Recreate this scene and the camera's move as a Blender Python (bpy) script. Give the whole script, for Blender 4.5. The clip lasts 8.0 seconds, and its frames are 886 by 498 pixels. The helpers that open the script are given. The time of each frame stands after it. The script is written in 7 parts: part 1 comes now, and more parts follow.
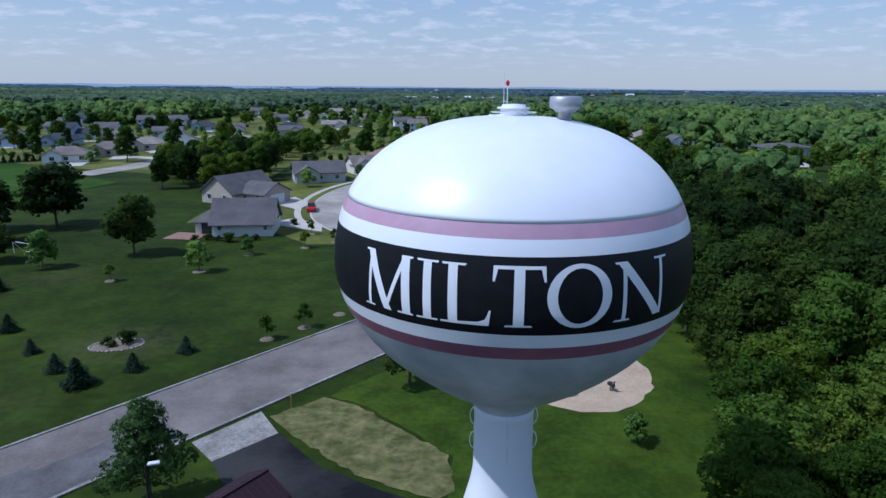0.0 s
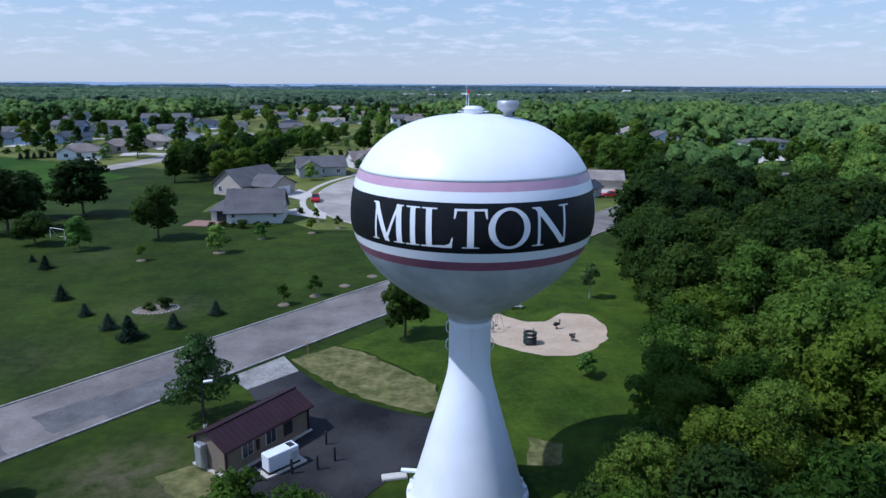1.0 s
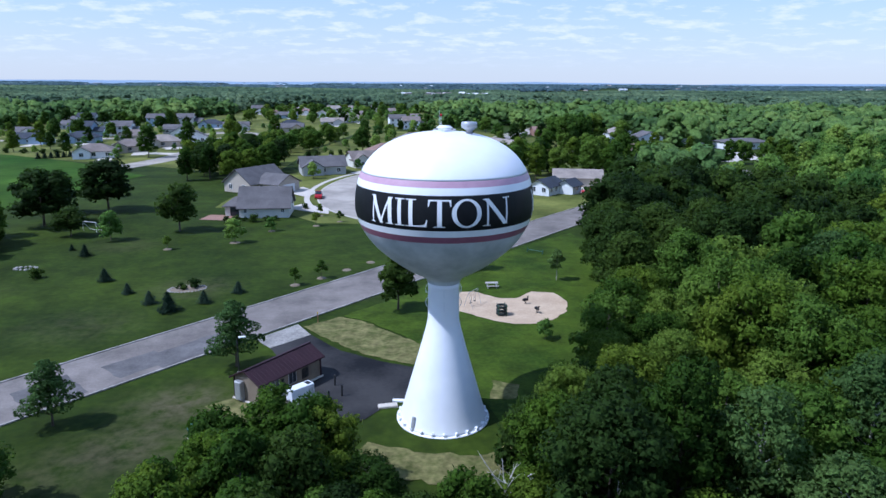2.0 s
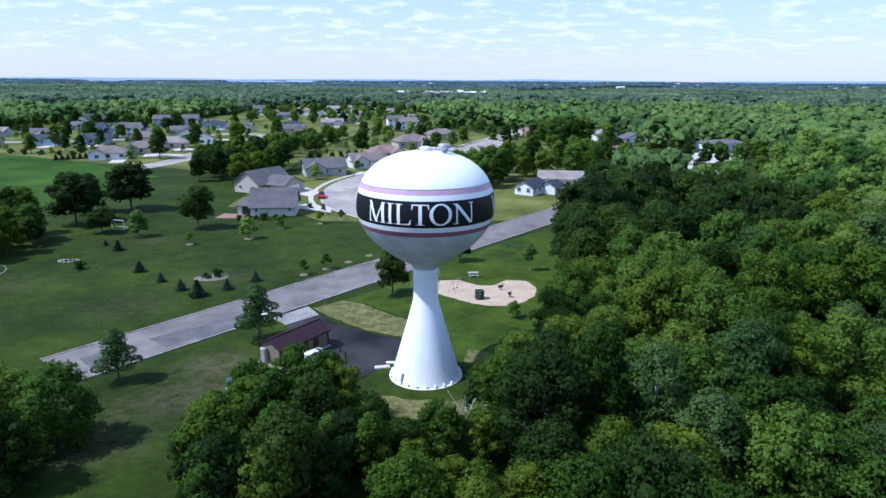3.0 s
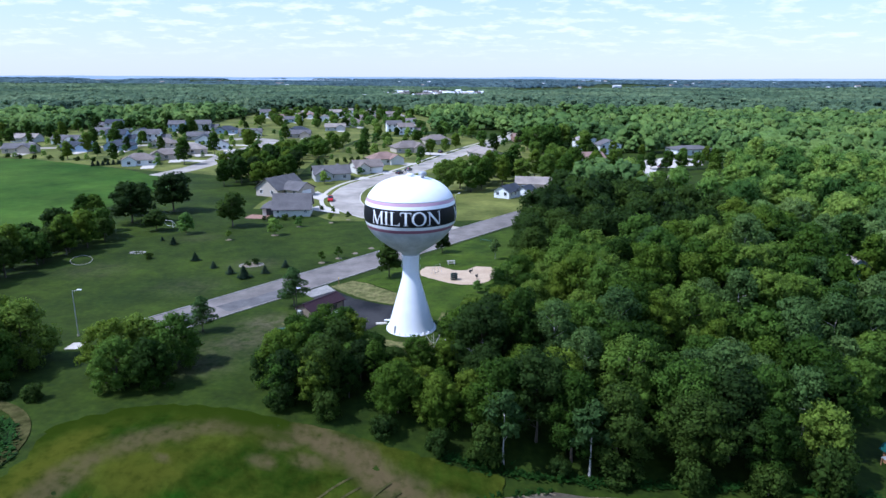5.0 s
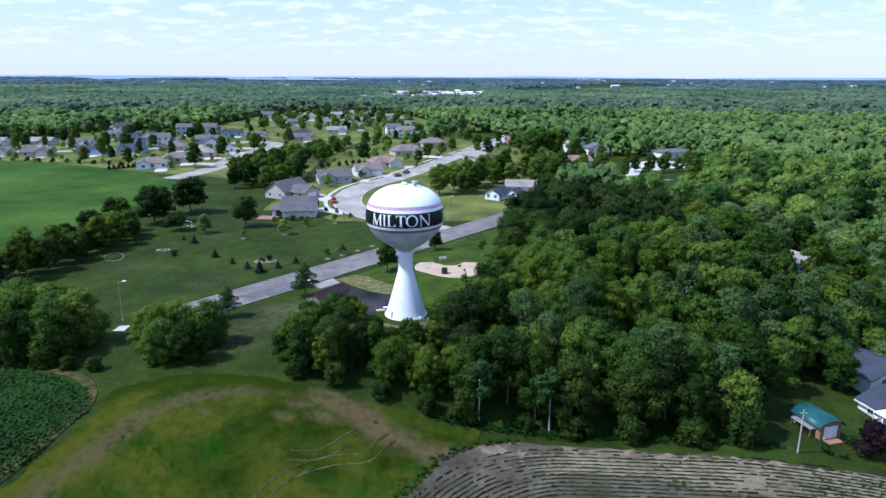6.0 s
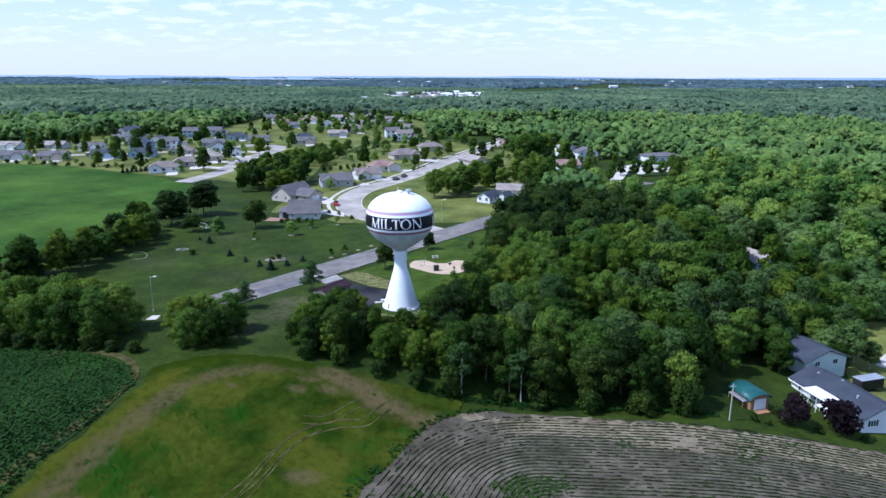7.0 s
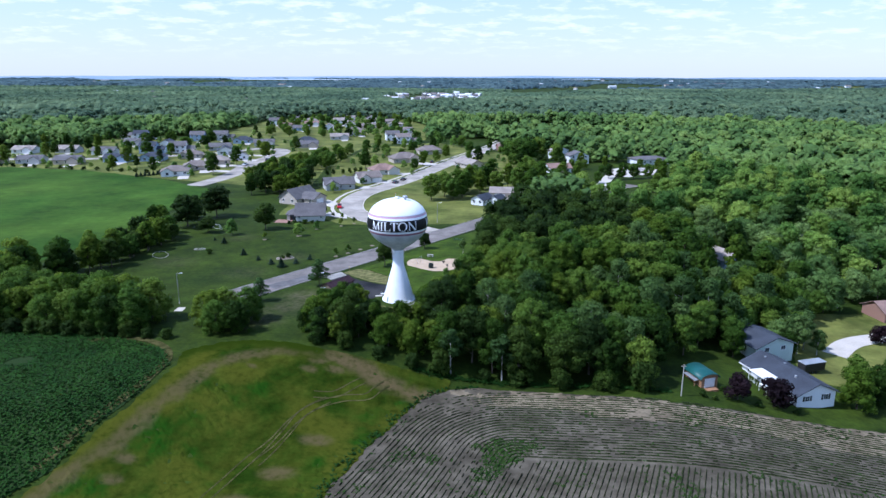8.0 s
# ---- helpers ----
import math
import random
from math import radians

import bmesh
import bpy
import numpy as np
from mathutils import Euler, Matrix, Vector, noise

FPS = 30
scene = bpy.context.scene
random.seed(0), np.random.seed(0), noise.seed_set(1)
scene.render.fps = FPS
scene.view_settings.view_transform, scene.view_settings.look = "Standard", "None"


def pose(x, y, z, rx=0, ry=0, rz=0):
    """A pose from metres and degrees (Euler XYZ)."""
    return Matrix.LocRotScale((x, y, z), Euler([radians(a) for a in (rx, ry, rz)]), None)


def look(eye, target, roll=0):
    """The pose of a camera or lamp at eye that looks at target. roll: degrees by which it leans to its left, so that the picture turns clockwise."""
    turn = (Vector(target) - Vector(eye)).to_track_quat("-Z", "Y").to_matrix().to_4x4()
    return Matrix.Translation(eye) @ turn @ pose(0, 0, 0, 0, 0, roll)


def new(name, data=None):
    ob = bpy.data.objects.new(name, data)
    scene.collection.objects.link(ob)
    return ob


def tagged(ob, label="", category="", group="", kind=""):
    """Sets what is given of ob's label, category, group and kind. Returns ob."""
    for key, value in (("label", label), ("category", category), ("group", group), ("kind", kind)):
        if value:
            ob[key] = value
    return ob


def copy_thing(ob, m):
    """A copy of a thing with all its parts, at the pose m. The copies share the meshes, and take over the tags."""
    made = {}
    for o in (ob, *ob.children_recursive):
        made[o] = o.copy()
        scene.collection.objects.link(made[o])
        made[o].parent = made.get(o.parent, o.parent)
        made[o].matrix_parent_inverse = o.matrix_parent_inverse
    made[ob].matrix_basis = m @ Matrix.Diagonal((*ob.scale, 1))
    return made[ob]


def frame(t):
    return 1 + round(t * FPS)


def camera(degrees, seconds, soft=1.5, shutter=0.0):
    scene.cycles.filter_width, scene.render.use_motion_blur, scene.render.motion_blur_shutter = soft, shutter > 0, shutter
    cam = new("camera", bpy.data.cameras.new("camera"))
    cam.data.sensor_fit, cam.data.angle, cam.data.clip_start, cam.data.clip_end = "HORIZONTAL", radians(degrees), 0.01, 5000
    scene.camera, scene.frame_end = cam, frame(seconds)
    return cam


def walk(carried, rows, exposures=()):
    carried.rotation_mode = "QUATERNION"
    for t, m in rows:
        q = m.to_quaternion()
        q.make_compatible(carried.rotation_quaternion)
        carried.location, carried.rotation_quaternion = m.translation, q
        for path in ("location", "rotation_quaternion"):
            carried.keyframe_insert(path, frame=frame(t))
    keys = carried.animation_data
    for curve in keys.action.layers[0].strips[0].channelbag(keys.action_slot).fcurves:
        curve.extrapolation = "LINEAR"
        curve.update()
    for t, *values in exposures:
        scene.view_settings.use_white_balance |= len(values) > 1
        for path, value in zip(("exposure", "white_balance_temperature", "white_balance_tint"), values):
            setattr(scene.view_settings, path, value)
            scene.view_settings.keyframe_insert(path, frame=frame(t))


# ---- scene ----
cam = camera(67.3, 8.0)
PATH = [
    (0, (-1.759, -27.458, 26.271), (-1.845, -25.517, 25.799), 0.5),
    (0.5, (-1.065, -33.389, 26.309), (-1.148, -31.448, 25.833), 0.4),
    (1, (-0.264, -39.865, 26.853), (-0.344, -37.926, 26.373), 0.3),
    (1.5, (0.695, -46.865, 27.729), (0.618, -44.925, 27.246), 0.3),
    (3, (4.28, -69.39, 32.411), (4.208, -67.453, 31.916), 0.3),
    (3.5, (5.395, -77.343, 34.268), (5.324, -75.407, 33.77), 0.3),
    (4, (6.539, -85.655, 36.195), (6.471, -83.72, 35.696), 0.4),
    (4.5, (7.639, -94.118, 38.25), (7.569, -92.183, 37.748), 0.3),
    (6, (11.45, -121.08, 44.861), (11.378, -119.147, 44.353), 0.2),
    (6.5, (12.791, -129.607, 47.151), (12.72, -127.675, 46.641), 0.2),
    (7, (14.202, -138.433, 49.516), (14.13, -136.501, 49.006), 0.2),
    (7.5, (15.623, -147.26, 52.002), (15.548, -145.328, 51.491), 0.1),
    (8, (16.842, -156.021, 54.2), (16.767, -154.089, 53.688), 0.1),
]
EXPOSURES = [(0.0, -0.1, 5250, 14), (1.5, 0.28, 5250, 15), (3.5, 0.65, 5300, 16), (8.0, 0.69, 5300, 16)]
walk(cam, [(t, look(eye, target, roll)) for t, eye, target, roll in PATH], EXPOSURES)

# ---- sky and sun ----
SUN = Vector((-0.565, -0.180, 0.80)).normalized()
world = bpy.data.worlds.new("sky")
scene.world = world
world.use_nodes = True


def build_sky():
    nt = world.node_tree
    nodes, links = nt.nodes, nt.links
    background = nodes["Background"]
    sky = nodes.new("ShaderNodeTexSky")
    sky.sky_type = "NISHITA"
    sky.sun_disc = False
    sky.sun_elevation = math.asin(SUN.z)
    sky.sun_rotation = math.atan2(SUN.x, SUN.y)
    sky.dust_density = 0.3
    sky.air_density = 1.1
    coord = nodes.new("ShaderNodeTexCoord")
    split = nodes.new("ShaderNodeSeparateXYZ")
    links.new(coord.outputs["Generated"], split.inputs[0])
    # the cloud layer is a flat sheet seen in perspective
    lift = nodes.new("ShaderNodeMath")
    lift.operation = "MAXIMUM"
    lift.inputs[1].default_value = 0.012
    links.new(split.outputs["Z"], lift.inputs[0])
    add = nodes.new("ShaderNodeMath")
    add.operation = "ADD"
    add.inputs[1].default_value = 0.15
    links.new(lift.outputs[0], add.inputs[0])
    flat = []
    for axis in ("X", "Y"):
        div = nodes.new("ShaderNodeMath")
        div.operation = "DIVIDE"
        links.new(split.outputs[axis], div.inputs[0])
        links.new(add.outputs[0], div.inputs[1])
        flat.append(div)
    join = nodes.new("ShaderNodeCombineXYZ")
    links.new(flat[0].outputs[0], join.inputs[0])
    links.new(flat[1].outputs[0], join.inputs[1])
    puff = nodes.new("ShaderNodeTexNoise")
    puff.inputs["Scale"].default_value = 4.4
    puff.inputs["Detail"].default_value = 8.0
    puff.inputs["Roughness"].default_value = 0.62
    links.new(join.outputs[0], puff.inputs["Vector"])
    ramp = nodes.new("ShaderNodeValToRGB")
    ramp.color_ramp.elements[0].position = 0.50
    ramp.color_ramp.elements[1].position = 0.64
    ramp.color_ramp.elements[1].color = (0.70, 0.70, 0.70, 1)
    links.new(puff.outputs["Fac"], ramp.inputs[0])
    fade = nodes.new("ShaderNodeMapRange")
    fade.interpolation_type = "SMOOTHSTEP"
    fade.inputs["From Min"].default_value = 0.010
    fade.inputs["From Max"].default_value = 0.060
    links.new(split.outputs["Z"], fade.inputs["Value"])
    thin = nodes.new("ShaderNodeMath")
    thin.operation = "MULTIPLY"
    links.new(ramp.outputs["Color"], thin.inputs[0])
    links.new(fade.outputs[0], thin.inputs[1])
    mix = nodes.new("ShaderNodeMix")
    mix.data_type = "RGBA"
    links.new(thin.outputs[0], mix.inputs["Factor"])
    haze = nodes.new("ShaderNodeValToRGB")
    haze.color_ramp.elements[0].color = (*HAZE_LOW, 1)
    haze.color_ramp.elements[1].color = (*HAZE_HIGH, 1)
    haze.color_ramp.elements[1].position = 0.22
    links.new(split.outputs["Z"], haze.inputs[0])
    bright = nodes.new("ShaderNodeVectorMath")
    bright.operation = "SCALE"
    bright.inputs["Scale"].default_value = 3.5
    links.new(haze.outputs[0], bright.inputs[0])
    veil = nodes.new("ShaderNodeMapRange")
    veil.inputs["From Max"].default_value = 0.6
    veil.inputs["To Min"].default_value = 0.85
    veil.inputs["To Max"].default_value = 0.0
    links.new(split.outputs["Z"], veil.inputs["Value"])
    hazy = nodes.new("ShaderNodeMix")
    hazy.data_type = "RGBA"
    links.new(veil.outputs[0], hazy.inputs["Factor"])
    links.new(sky.outputs[0], hazy.inputs["A"])
    links.new(bright.outputs[0], hazy.inputs["B"])
    links.new(hazy.outputs["Result"], mix.inputs["A"])
    mix.inputs["B"].default_value = CLOUD
    links.new(mix.outputs["Result"], background.inputs["Color"])
    background.inputs["Strength"].default_value = SKY


CLOUD = (4.7, 4.75, 4.9, 1)
HAZE_LOW = (0.86, 0.93, 1.0)
HAZE_HIGH = (0.40, 0.58, 0.84)
SKY = 0.15
build_sky()
sun_lamp = bpy.data.lights.new("sun", "SUN")
sun_lamp.energy = 3.5
sun_lamp.angle = radians(0.53)
sun_lamp.color = (1.0, 0.97, 0.93)
sun = new("sun", sun_lamp)
sun.matrix_world = look(SUN * 200, (0, 0, 0))


# ---- materials ----
def material(name, dark, light, scale=1.0, rough=0.8, bump=0.2, metal=0.0, fine=None, stain=0.25, per_object=0.0, spec=0.3, mottle=0.0):
    """Two-scale noise between two colours, with stains, a fine relief and an optional shift from piece to piece."""
    m = bpy.data.materials.new(name)
    m.use_nodes = True
    nt = m.node_tree
    nodes, links = nt.nodes, nt.links
    bsdf = nodes["Principled BSDF"]
    bsdf.inputs["Roughness"].default_value = rough
    bsdf.inputs["Metallic"].default_value = metal
    bsdf.inputs["Specular IOR Level"].default_value = spec
    geo = nodes.new("ShaderNodeNewGeometry")
    coarse = nodes.new("ShaderNodeTexNoise")
    coarse.inputs["Scale"].default_value = scale
    coarse.inputs["Detail"].default_value = 5
    grain = nodes.new("ShaderNodeTexNoise")
    grain.inputs["Scale"].default_value = fine or scale * 14
    grain.inputs["Detail"].default_value = 4
    for n in (coarse, grain):
        links.new(geo.outputs["Position"], n.inputs["Vector"])
    blend = nodes.new("ShaderNodeMath")
    blend.operation = "MULTIPLY_ADD"
    blend.inputs[1].default_value = stain * 2
    links.new(coarse.outputs["Fac"], blend.inputs[0])
    second = nodes.new("ShaderNodeMath")
    second.operation = "MULTIPLY_ADD"
    second.inputs[1].default_value = 1.0 - stain
    second.inputs[2].default_value = 0.0 - stain * 0.5
    links.new(grain.outputs["Fac"], second.inputs[0])
    links.new(second.outputs[0], blend.inputs[2])
    fac = blend
    if per_object:
        info = nodes.new("ShaderNodeObjectInfo")
        shift = nodes.new("ShaderNodeMath")
        shift.operation = "MULTIPLY_ADD"
        shift.inputs[1].default_value = per_object
        links.new(info.outputs["Random"], shift.inputs[0])
        links.new(blend.outputs[0], shift.inputs[2])
        fac = shift
    ramp = nodes.new("ShaderNodeValToRGB")
    ramp.color_ramp.elements[0].color = (*dark, 1)
    ramp.color_ramp.elements[1].color = (*light, 1)
    ramp.color_ramp.elements[0].position = 0.3
    ramp.color_ramp.elements[1].position = 0.7
    links.new(fac.outputs[0], ramp.inputs[0])
    colour = ramp.outputs[0]
    if mottle:
        patchy = nodes.new("ShaderNodeTexNoise")
        patchy.inputs["Scale"].default_value = mottle
        patchy.inputs["Detail"].default_value = 7
        patchy.inputs["Roughness"].default_value = 0.66
        links.new(geo.outputs["Position"], patchy.inputs["Vector"])
        spread = nodes.new("ShaderNodeMapRange")
        spread.inputs["From Min"].default_value = 0.3
        spread.inputs["From Max"].default_value = 0.7
        spread.inputs["To Min"].default_value = 0.62
        spread.inputs["To Max"].default_value = 1.42
        links.new(patchy.outputs["Fac"], spread.inputs["Value"])
        times = nodes.new("ShaderNodeMix")
        times.data_type = "RGBA"
        times.blend_type = "MULTIPLY"
        times.inputs["Factor"].default_value = 1.0
        links.new(colour, times.inputs["A"])
        links.new(spread.outputs[0], times.inputs["B"])
        colour = times.outputs["Result"]
    links.new(colour, bsdf.inputs["Base Color"])
    if bump:
        b = nodes.new("ShaderNodeBump")
        b.inputs["Strength"].default_value = bump
        b.inputs["Distance"].default_value = 0.05
        links.new(grain.outputs["Fac"], b.inputs["Height"])
        links.new(b.outputs[0], bsdf.inputs["Normal"])
    return m


def foliage(name, colours, patch=0.10, gloss=0.10, stand=False, leaf=3.2):
    """Leaves: the colour drifts from plant to plant and from leaf to leaf; thin, so that light comes through."""
    m = bpy.data.materials.new(name)
    m.use_nodes = True
    nt = m.node_tree
    nodes, links = nt.nodes, nt.links
    bsdf = nodes["Principled BSDF"]
    out = nodes["Material Output"]
    bsdf.inputs["Roughness"].default_value = 0.65
    bsdf.inputs["Specular IOR Level"].default_value = gloss
    geo = nodes.new("ShaderNodeNewGeometry")
    if stand:
        info = nodes.new("ShaderNodeAttribute")
        info.attribute_name = "tone"
        chance = info.outputs["Fac"]
    else:
        info = nodes.new("ShaderNodeObjectInfo")
        chance = info.outputs["Random"]
    drift = nodes.new("ShaderNodeTexNoise")
    drift.inputs["Scale"].default_value = patch
    drift.inputs["Detail"].default_value = 3
    links.new(geo.outputs["Position"], drift.inputs["Vector"])
    a = nodes.new("ShaderNodeMath")
    a.operation = "MULTIPLY_ADD"
    a.inputs[1].default_value = 0.80
    a.inputs[2].default_value = -0.38
    links.new(chance, a.inputs[0])
    b = nodes.new("ShaderNodeMath")
    b.operation = "MULTIPLY_ADD"
    b.inputs[1].default_value = 0.95
    links.new(drift.outputs["Fac"], b.inputs[0])
    links.new(a.outputs[0], b.inputs[2])
    ramp = nodes.new("ShaderNodeValToRGB")
    el = ramp.color_ramp.elements
    el[0].color = (*colours[0], 1)
    el[1].color = (*colours[-1], 1)
    el[0].position, el[1].position = 0.12, 0.85
    for i, c in enumerate(colours[1:-1]):
        e = el.new(0.12 + 0.73 * (i + 1) / (len(colours) - 1))
        e.color = (*c, 1)
    links.new(b.outputs[0], ramp.inputs[0])
    vary = nodes.new("ShaderNodeMapRange")
    vary.inputs["To Min"].default_value = 0.84
    vary.inputs["To Max"].default_value = 1.16
    links.new(geo.outputs["Random Per Island"], vary.inputs["Value"])
    mul = nodes.new("ShaderNodeMix")
    mul.data_type = "RGBA"
    mul.blend_type = "MULTIPLY"
    mul.inputs["Factor"].default_value = 1.0
    links.new(ramp.outputs[0], mul.inputs["A"])
    links.new(vary.outputs[0], mul.inputs["B"])
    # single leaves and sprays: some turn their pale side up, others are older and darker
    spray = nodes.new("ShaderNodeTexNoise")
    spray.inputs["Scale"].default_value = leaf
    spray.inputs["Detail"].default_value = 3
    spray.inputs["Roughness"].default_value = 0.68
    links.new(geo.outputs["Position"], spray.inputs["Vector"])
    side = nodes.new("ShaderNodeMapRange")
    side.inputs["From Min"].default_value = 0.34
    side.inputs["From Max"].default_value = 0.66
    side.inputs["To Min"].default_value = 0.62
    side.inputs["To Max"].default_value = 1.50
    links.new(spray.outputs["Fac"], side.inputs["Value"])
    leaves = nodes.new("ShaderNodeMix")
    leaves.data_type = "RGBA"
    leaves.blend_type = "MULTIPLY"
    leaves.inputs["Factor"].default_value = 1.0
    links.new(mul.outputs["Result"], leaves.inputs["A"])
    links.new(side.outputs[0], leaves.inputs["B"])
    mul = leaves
    relief = nodes.new("ShaderNodeBump")
    relief.inputs["Strength"].default_value = 0.75
    relief.inputs["Distance"].default_value = 0.9 / leaf
    links.new(spray.outputs["Fac"], relief.inputs["Height"])
    links.new(relief.outputs[0], bsdf.inputs["Normal"])
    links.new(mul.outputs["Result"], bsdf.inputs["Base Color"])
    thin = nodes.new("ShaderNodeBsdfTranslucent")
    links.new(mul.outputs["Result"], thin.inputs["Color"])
    both = nodes.new("ShaderNodeMixShader")
    both.inputs[0].default_value = 0.48
    links.new(bsdf.outputs[0], both.inputs[1])
    links.new(thin.outputs[0], both.inputs[2])
    links.new(both.outputs[0], out.inputs["Surface"])
    return m


GRASS = material("lawn_grass", (0.0124, 0.0242, 0.0022), (0.0330, 0.0525, 0.0042), 0.05, 0.9, 0.7, fine=1.1, stain=0.5, spec=0.1, mottle=0.22)
# brighter turf; part of the contrast is cloud shade put into the colours
VERGE = material("mown_playground_grass", (0.020, 0.040, 0.0032), (0.052, 0.082, 0.0062), 0.12, 0.9, 0.6, fine=2.2, stain=0.55, spec=0.1, mottle=0.35)
BRIGHT = material("young_field_green", (0.020, 0.054, 0.006), (0.052, 0.096, 0.012), 0.022, 0.9, 0.4, fine=0.35, stain=0.6, spec=0.05, mottle=0.05)
MEADOW = material("meadow_grass", (0.0135, 0.029, 0.0026), (0.039, 0.049, 0.0055), 0.16, 0.95, 0.8, fine=1.3, stain=0.65, spec=0.0, mottle=0.45)
DRY = material("dry_mown_grass", (0.070, 0.078, 0.024), (0.165, 0.150, 0.062), 0.5, 0.95, 0.6, fine=2.0, stain=0.5, spec=0.05, mottle=0.7)
SOIL = material("field_soil", (0.054, 0.046, 0.032), (0.106, 0.091, 0.066), 0.16, 0.95, 0.6, fine=1.2, stain=0.55, spec=0.05, mottle=0.4)
RUT = material("rut_soil", (0.036, 0.038, 0.012), (0.076, 0.070, 0.026), 0.5, 0.95, 0.6, fine=2.5, stain=0.6, spec=0.0, mottle=0.8)
RIDGE = foliage("row_plants", [(0.038, 0.056, 0.018), (0.056, 0.072, 0.027), (0.086, 0.096, 0.044)], patch=0.14)
STUBBLE = material("straw_covered_soil", (0.112, 0.090, 0.058), (0.200, 0.164, 0.110), 0.2, 0.95, 0.6, fine=1.6, stain=0.55, spec=0.05, mottle=0.5)
WEED = foliage("field_weeds", [(0.022, 0.056, 0.008), (0.036, 0.080, 0.011), (0.055, 0.100, 0.014)])
CROPSOIL = material("crop_floor", (0.01, 0.024, 0.005), (0.024, 0.044, 0.01), 0.1, 0.95, 0.6, fine=2.0, spec=0.1)
SAND = material("play_sand", (0.36, 0.268, 0.18), (0.50, 0.388, 0.27), 0.35, 0.95, 0.4, fine=4.0, stain=0.4, spec=0.1)
ROAD = material("worn_asphalt_road", (0.124, 0.107, 0.094), (0.192, 0.169, 0.149), 0.12, 0.85, 0.25, fine=5.0, stain=0.5, mottle=0.18)
ROADFIX = material("patched_asphalt", (0.082, 0.077, 0.074), (0.128, 0.120, 0.115), 0.2, 0.85, 0.25, fine=5.0, stain=0.4, mottle=0.3)
NEWASPHALT = material("new_black_asphalt", (0.007, 0.007, 0.008), (0.040, 0.038, 0.037), 0.13, 0.75, 0.25, fine=2.5, stain=0.75, spec=0.15)
CONCRETE = material("pale_concrete", (0.38, 0.342, 0.290), (0.54, 0.492, 0.425), 0.2, 0.85, 0.2, fine=4.0)
STREET = material("light_street_asphalt", (0.24, 0.212, 0.178), (0.345, 0.307, 0.260), 0.08, 0.85, 0.2, fine=3.0, stain=0.5, mottle=0.1)
# lawn made brighter where the gardens lie in sun: light in the colour
GARDEN = material("sunny_garden_grass", (0.060, 0.076, 0.014), (0.142, 0.150, 0.036), 0.05, 0.9, 0.5, fine=0.7, stain=0.6, spec=0.1, mottle=0.08)
KERB = material("worn_kerb_concrete", (0.18, 0.168, 0.150), (0.30, 0.282, 0.255), 0.3, 0.85, 0.2, fine=4.0, mottle=0.5)
BARK = material("bark", (0.045, 0.035, 0.027), (0.13, 0.105, 0.08), 1.2, 0.9, 0.6)
PALEBARK = material("pale_bark", (0.25, 0.23, 0.20), (0.50, 0.47, 0.42), 1.2, 0.9, 0.4)
WHITE = material("white_tank_paint", (0.74, 0.755, 0.775), (0.82, 0.83, 0.845), 0.12, 0.36, 0.01, fine=0.9, stain=0.5, spec=0.5)
# tank underside: stains, plus its shade put into a darker bluish white
WEATHERED_SHADE = material("weathered_shaded_paint", (0.40, 0.43, 0.45), (0.60, 0.62, 0.64), 0.35, 0.5, 0.02, fine=1.6, stain=0.6, spec=0.3)
PINK = material("pink_band_paint", (0.44, 0.262, 0.335), (0.50, 0.312, 0.390), 0.3, 0.36, 0.02, fine=2.0, spec=0.5)
MAROON = material("dark_pink_band_paint", (0.235, 0.085, 0.132), (0.290, 0.112, 0.165), 0.3, 0.36, 0.02, fine=2.0, spec=0.5)
BLACK = material("black_band_paint", (0.004, 0.0045, 0.006), (0.01, 0.011, 0.013), 0.3, 0.5, 0.02, fine=2.0, spec=0.2)
GALV = material("galvanised_metal", (0.36, 0.37, 0.38), (0.52, 0.53, 0.54), 1.5, 0.45, 0.05, metal=0.6)
STEEL = material("painted_steel", (0.60, 0.62, 0.64), (0.74, 0.76, 0.78), 1.5, 0.4, 0.05)
DARKSTEEL = material("dark_steel", (0.012, 0.012, 0.012), (0.035, 0.035, 0.035), 2.0, 0.5, 0.1)
TYRE = material("rubber", (0.010, 0.014, 0.013), (0.03, 0.04, 0.036), 3.0, 0.75, 0.3)
REDPAINT = material("red_paint", (0.40, 0.015, 0.025), (0.52, 0.03, 0.04), 1.0, 0.25, 0.0)
CARGREY = material("dark_car_paint", (0.03, 0.032, 0.036), (0.06, 0.062, 0.066), 1.0, 0.25, 0.0)
GLASS = material("dark_window_glass", (0.015, 0.02, 0.026), (0.04, 0.05, 0.06), 0.5, 0.08, 0.0, spec=0.6)
TRIM = material("white_trim", (0.66, 0.66, 0.65), (0.80, 0.80, 0.79), 1.2, 0.5, 0.05)
BRICKMAT = material("tan_block_wall", (0.14, 0.11, 0.078), (0.24, 0.195, 0.14), 0.9, 0.85, 0.3)
MAROONROOF = material("dark_maroon_metal_roof", (0.022, 0.01, 0.013), (0.04, 0.018, 0.023), 0.6, 0.55, 0.05, spec=0.2)
TEAL = material("teal_metal_roof", (0.01, 0.062, 0.058), (0.018, 0.095, 0.088), 0.6, 0.45, 0.1)
CEDAR = material("cedar_boards", (0.20, 0.10, 0.05), (0.34, 0.19, 0.10), 1.5, 0.8, 0.3)
STONE = material("pale_stones", (0.22, 0.2, 0.18), (0.42, 0.39, 0.35), 1.8, 0.9, 0.5)
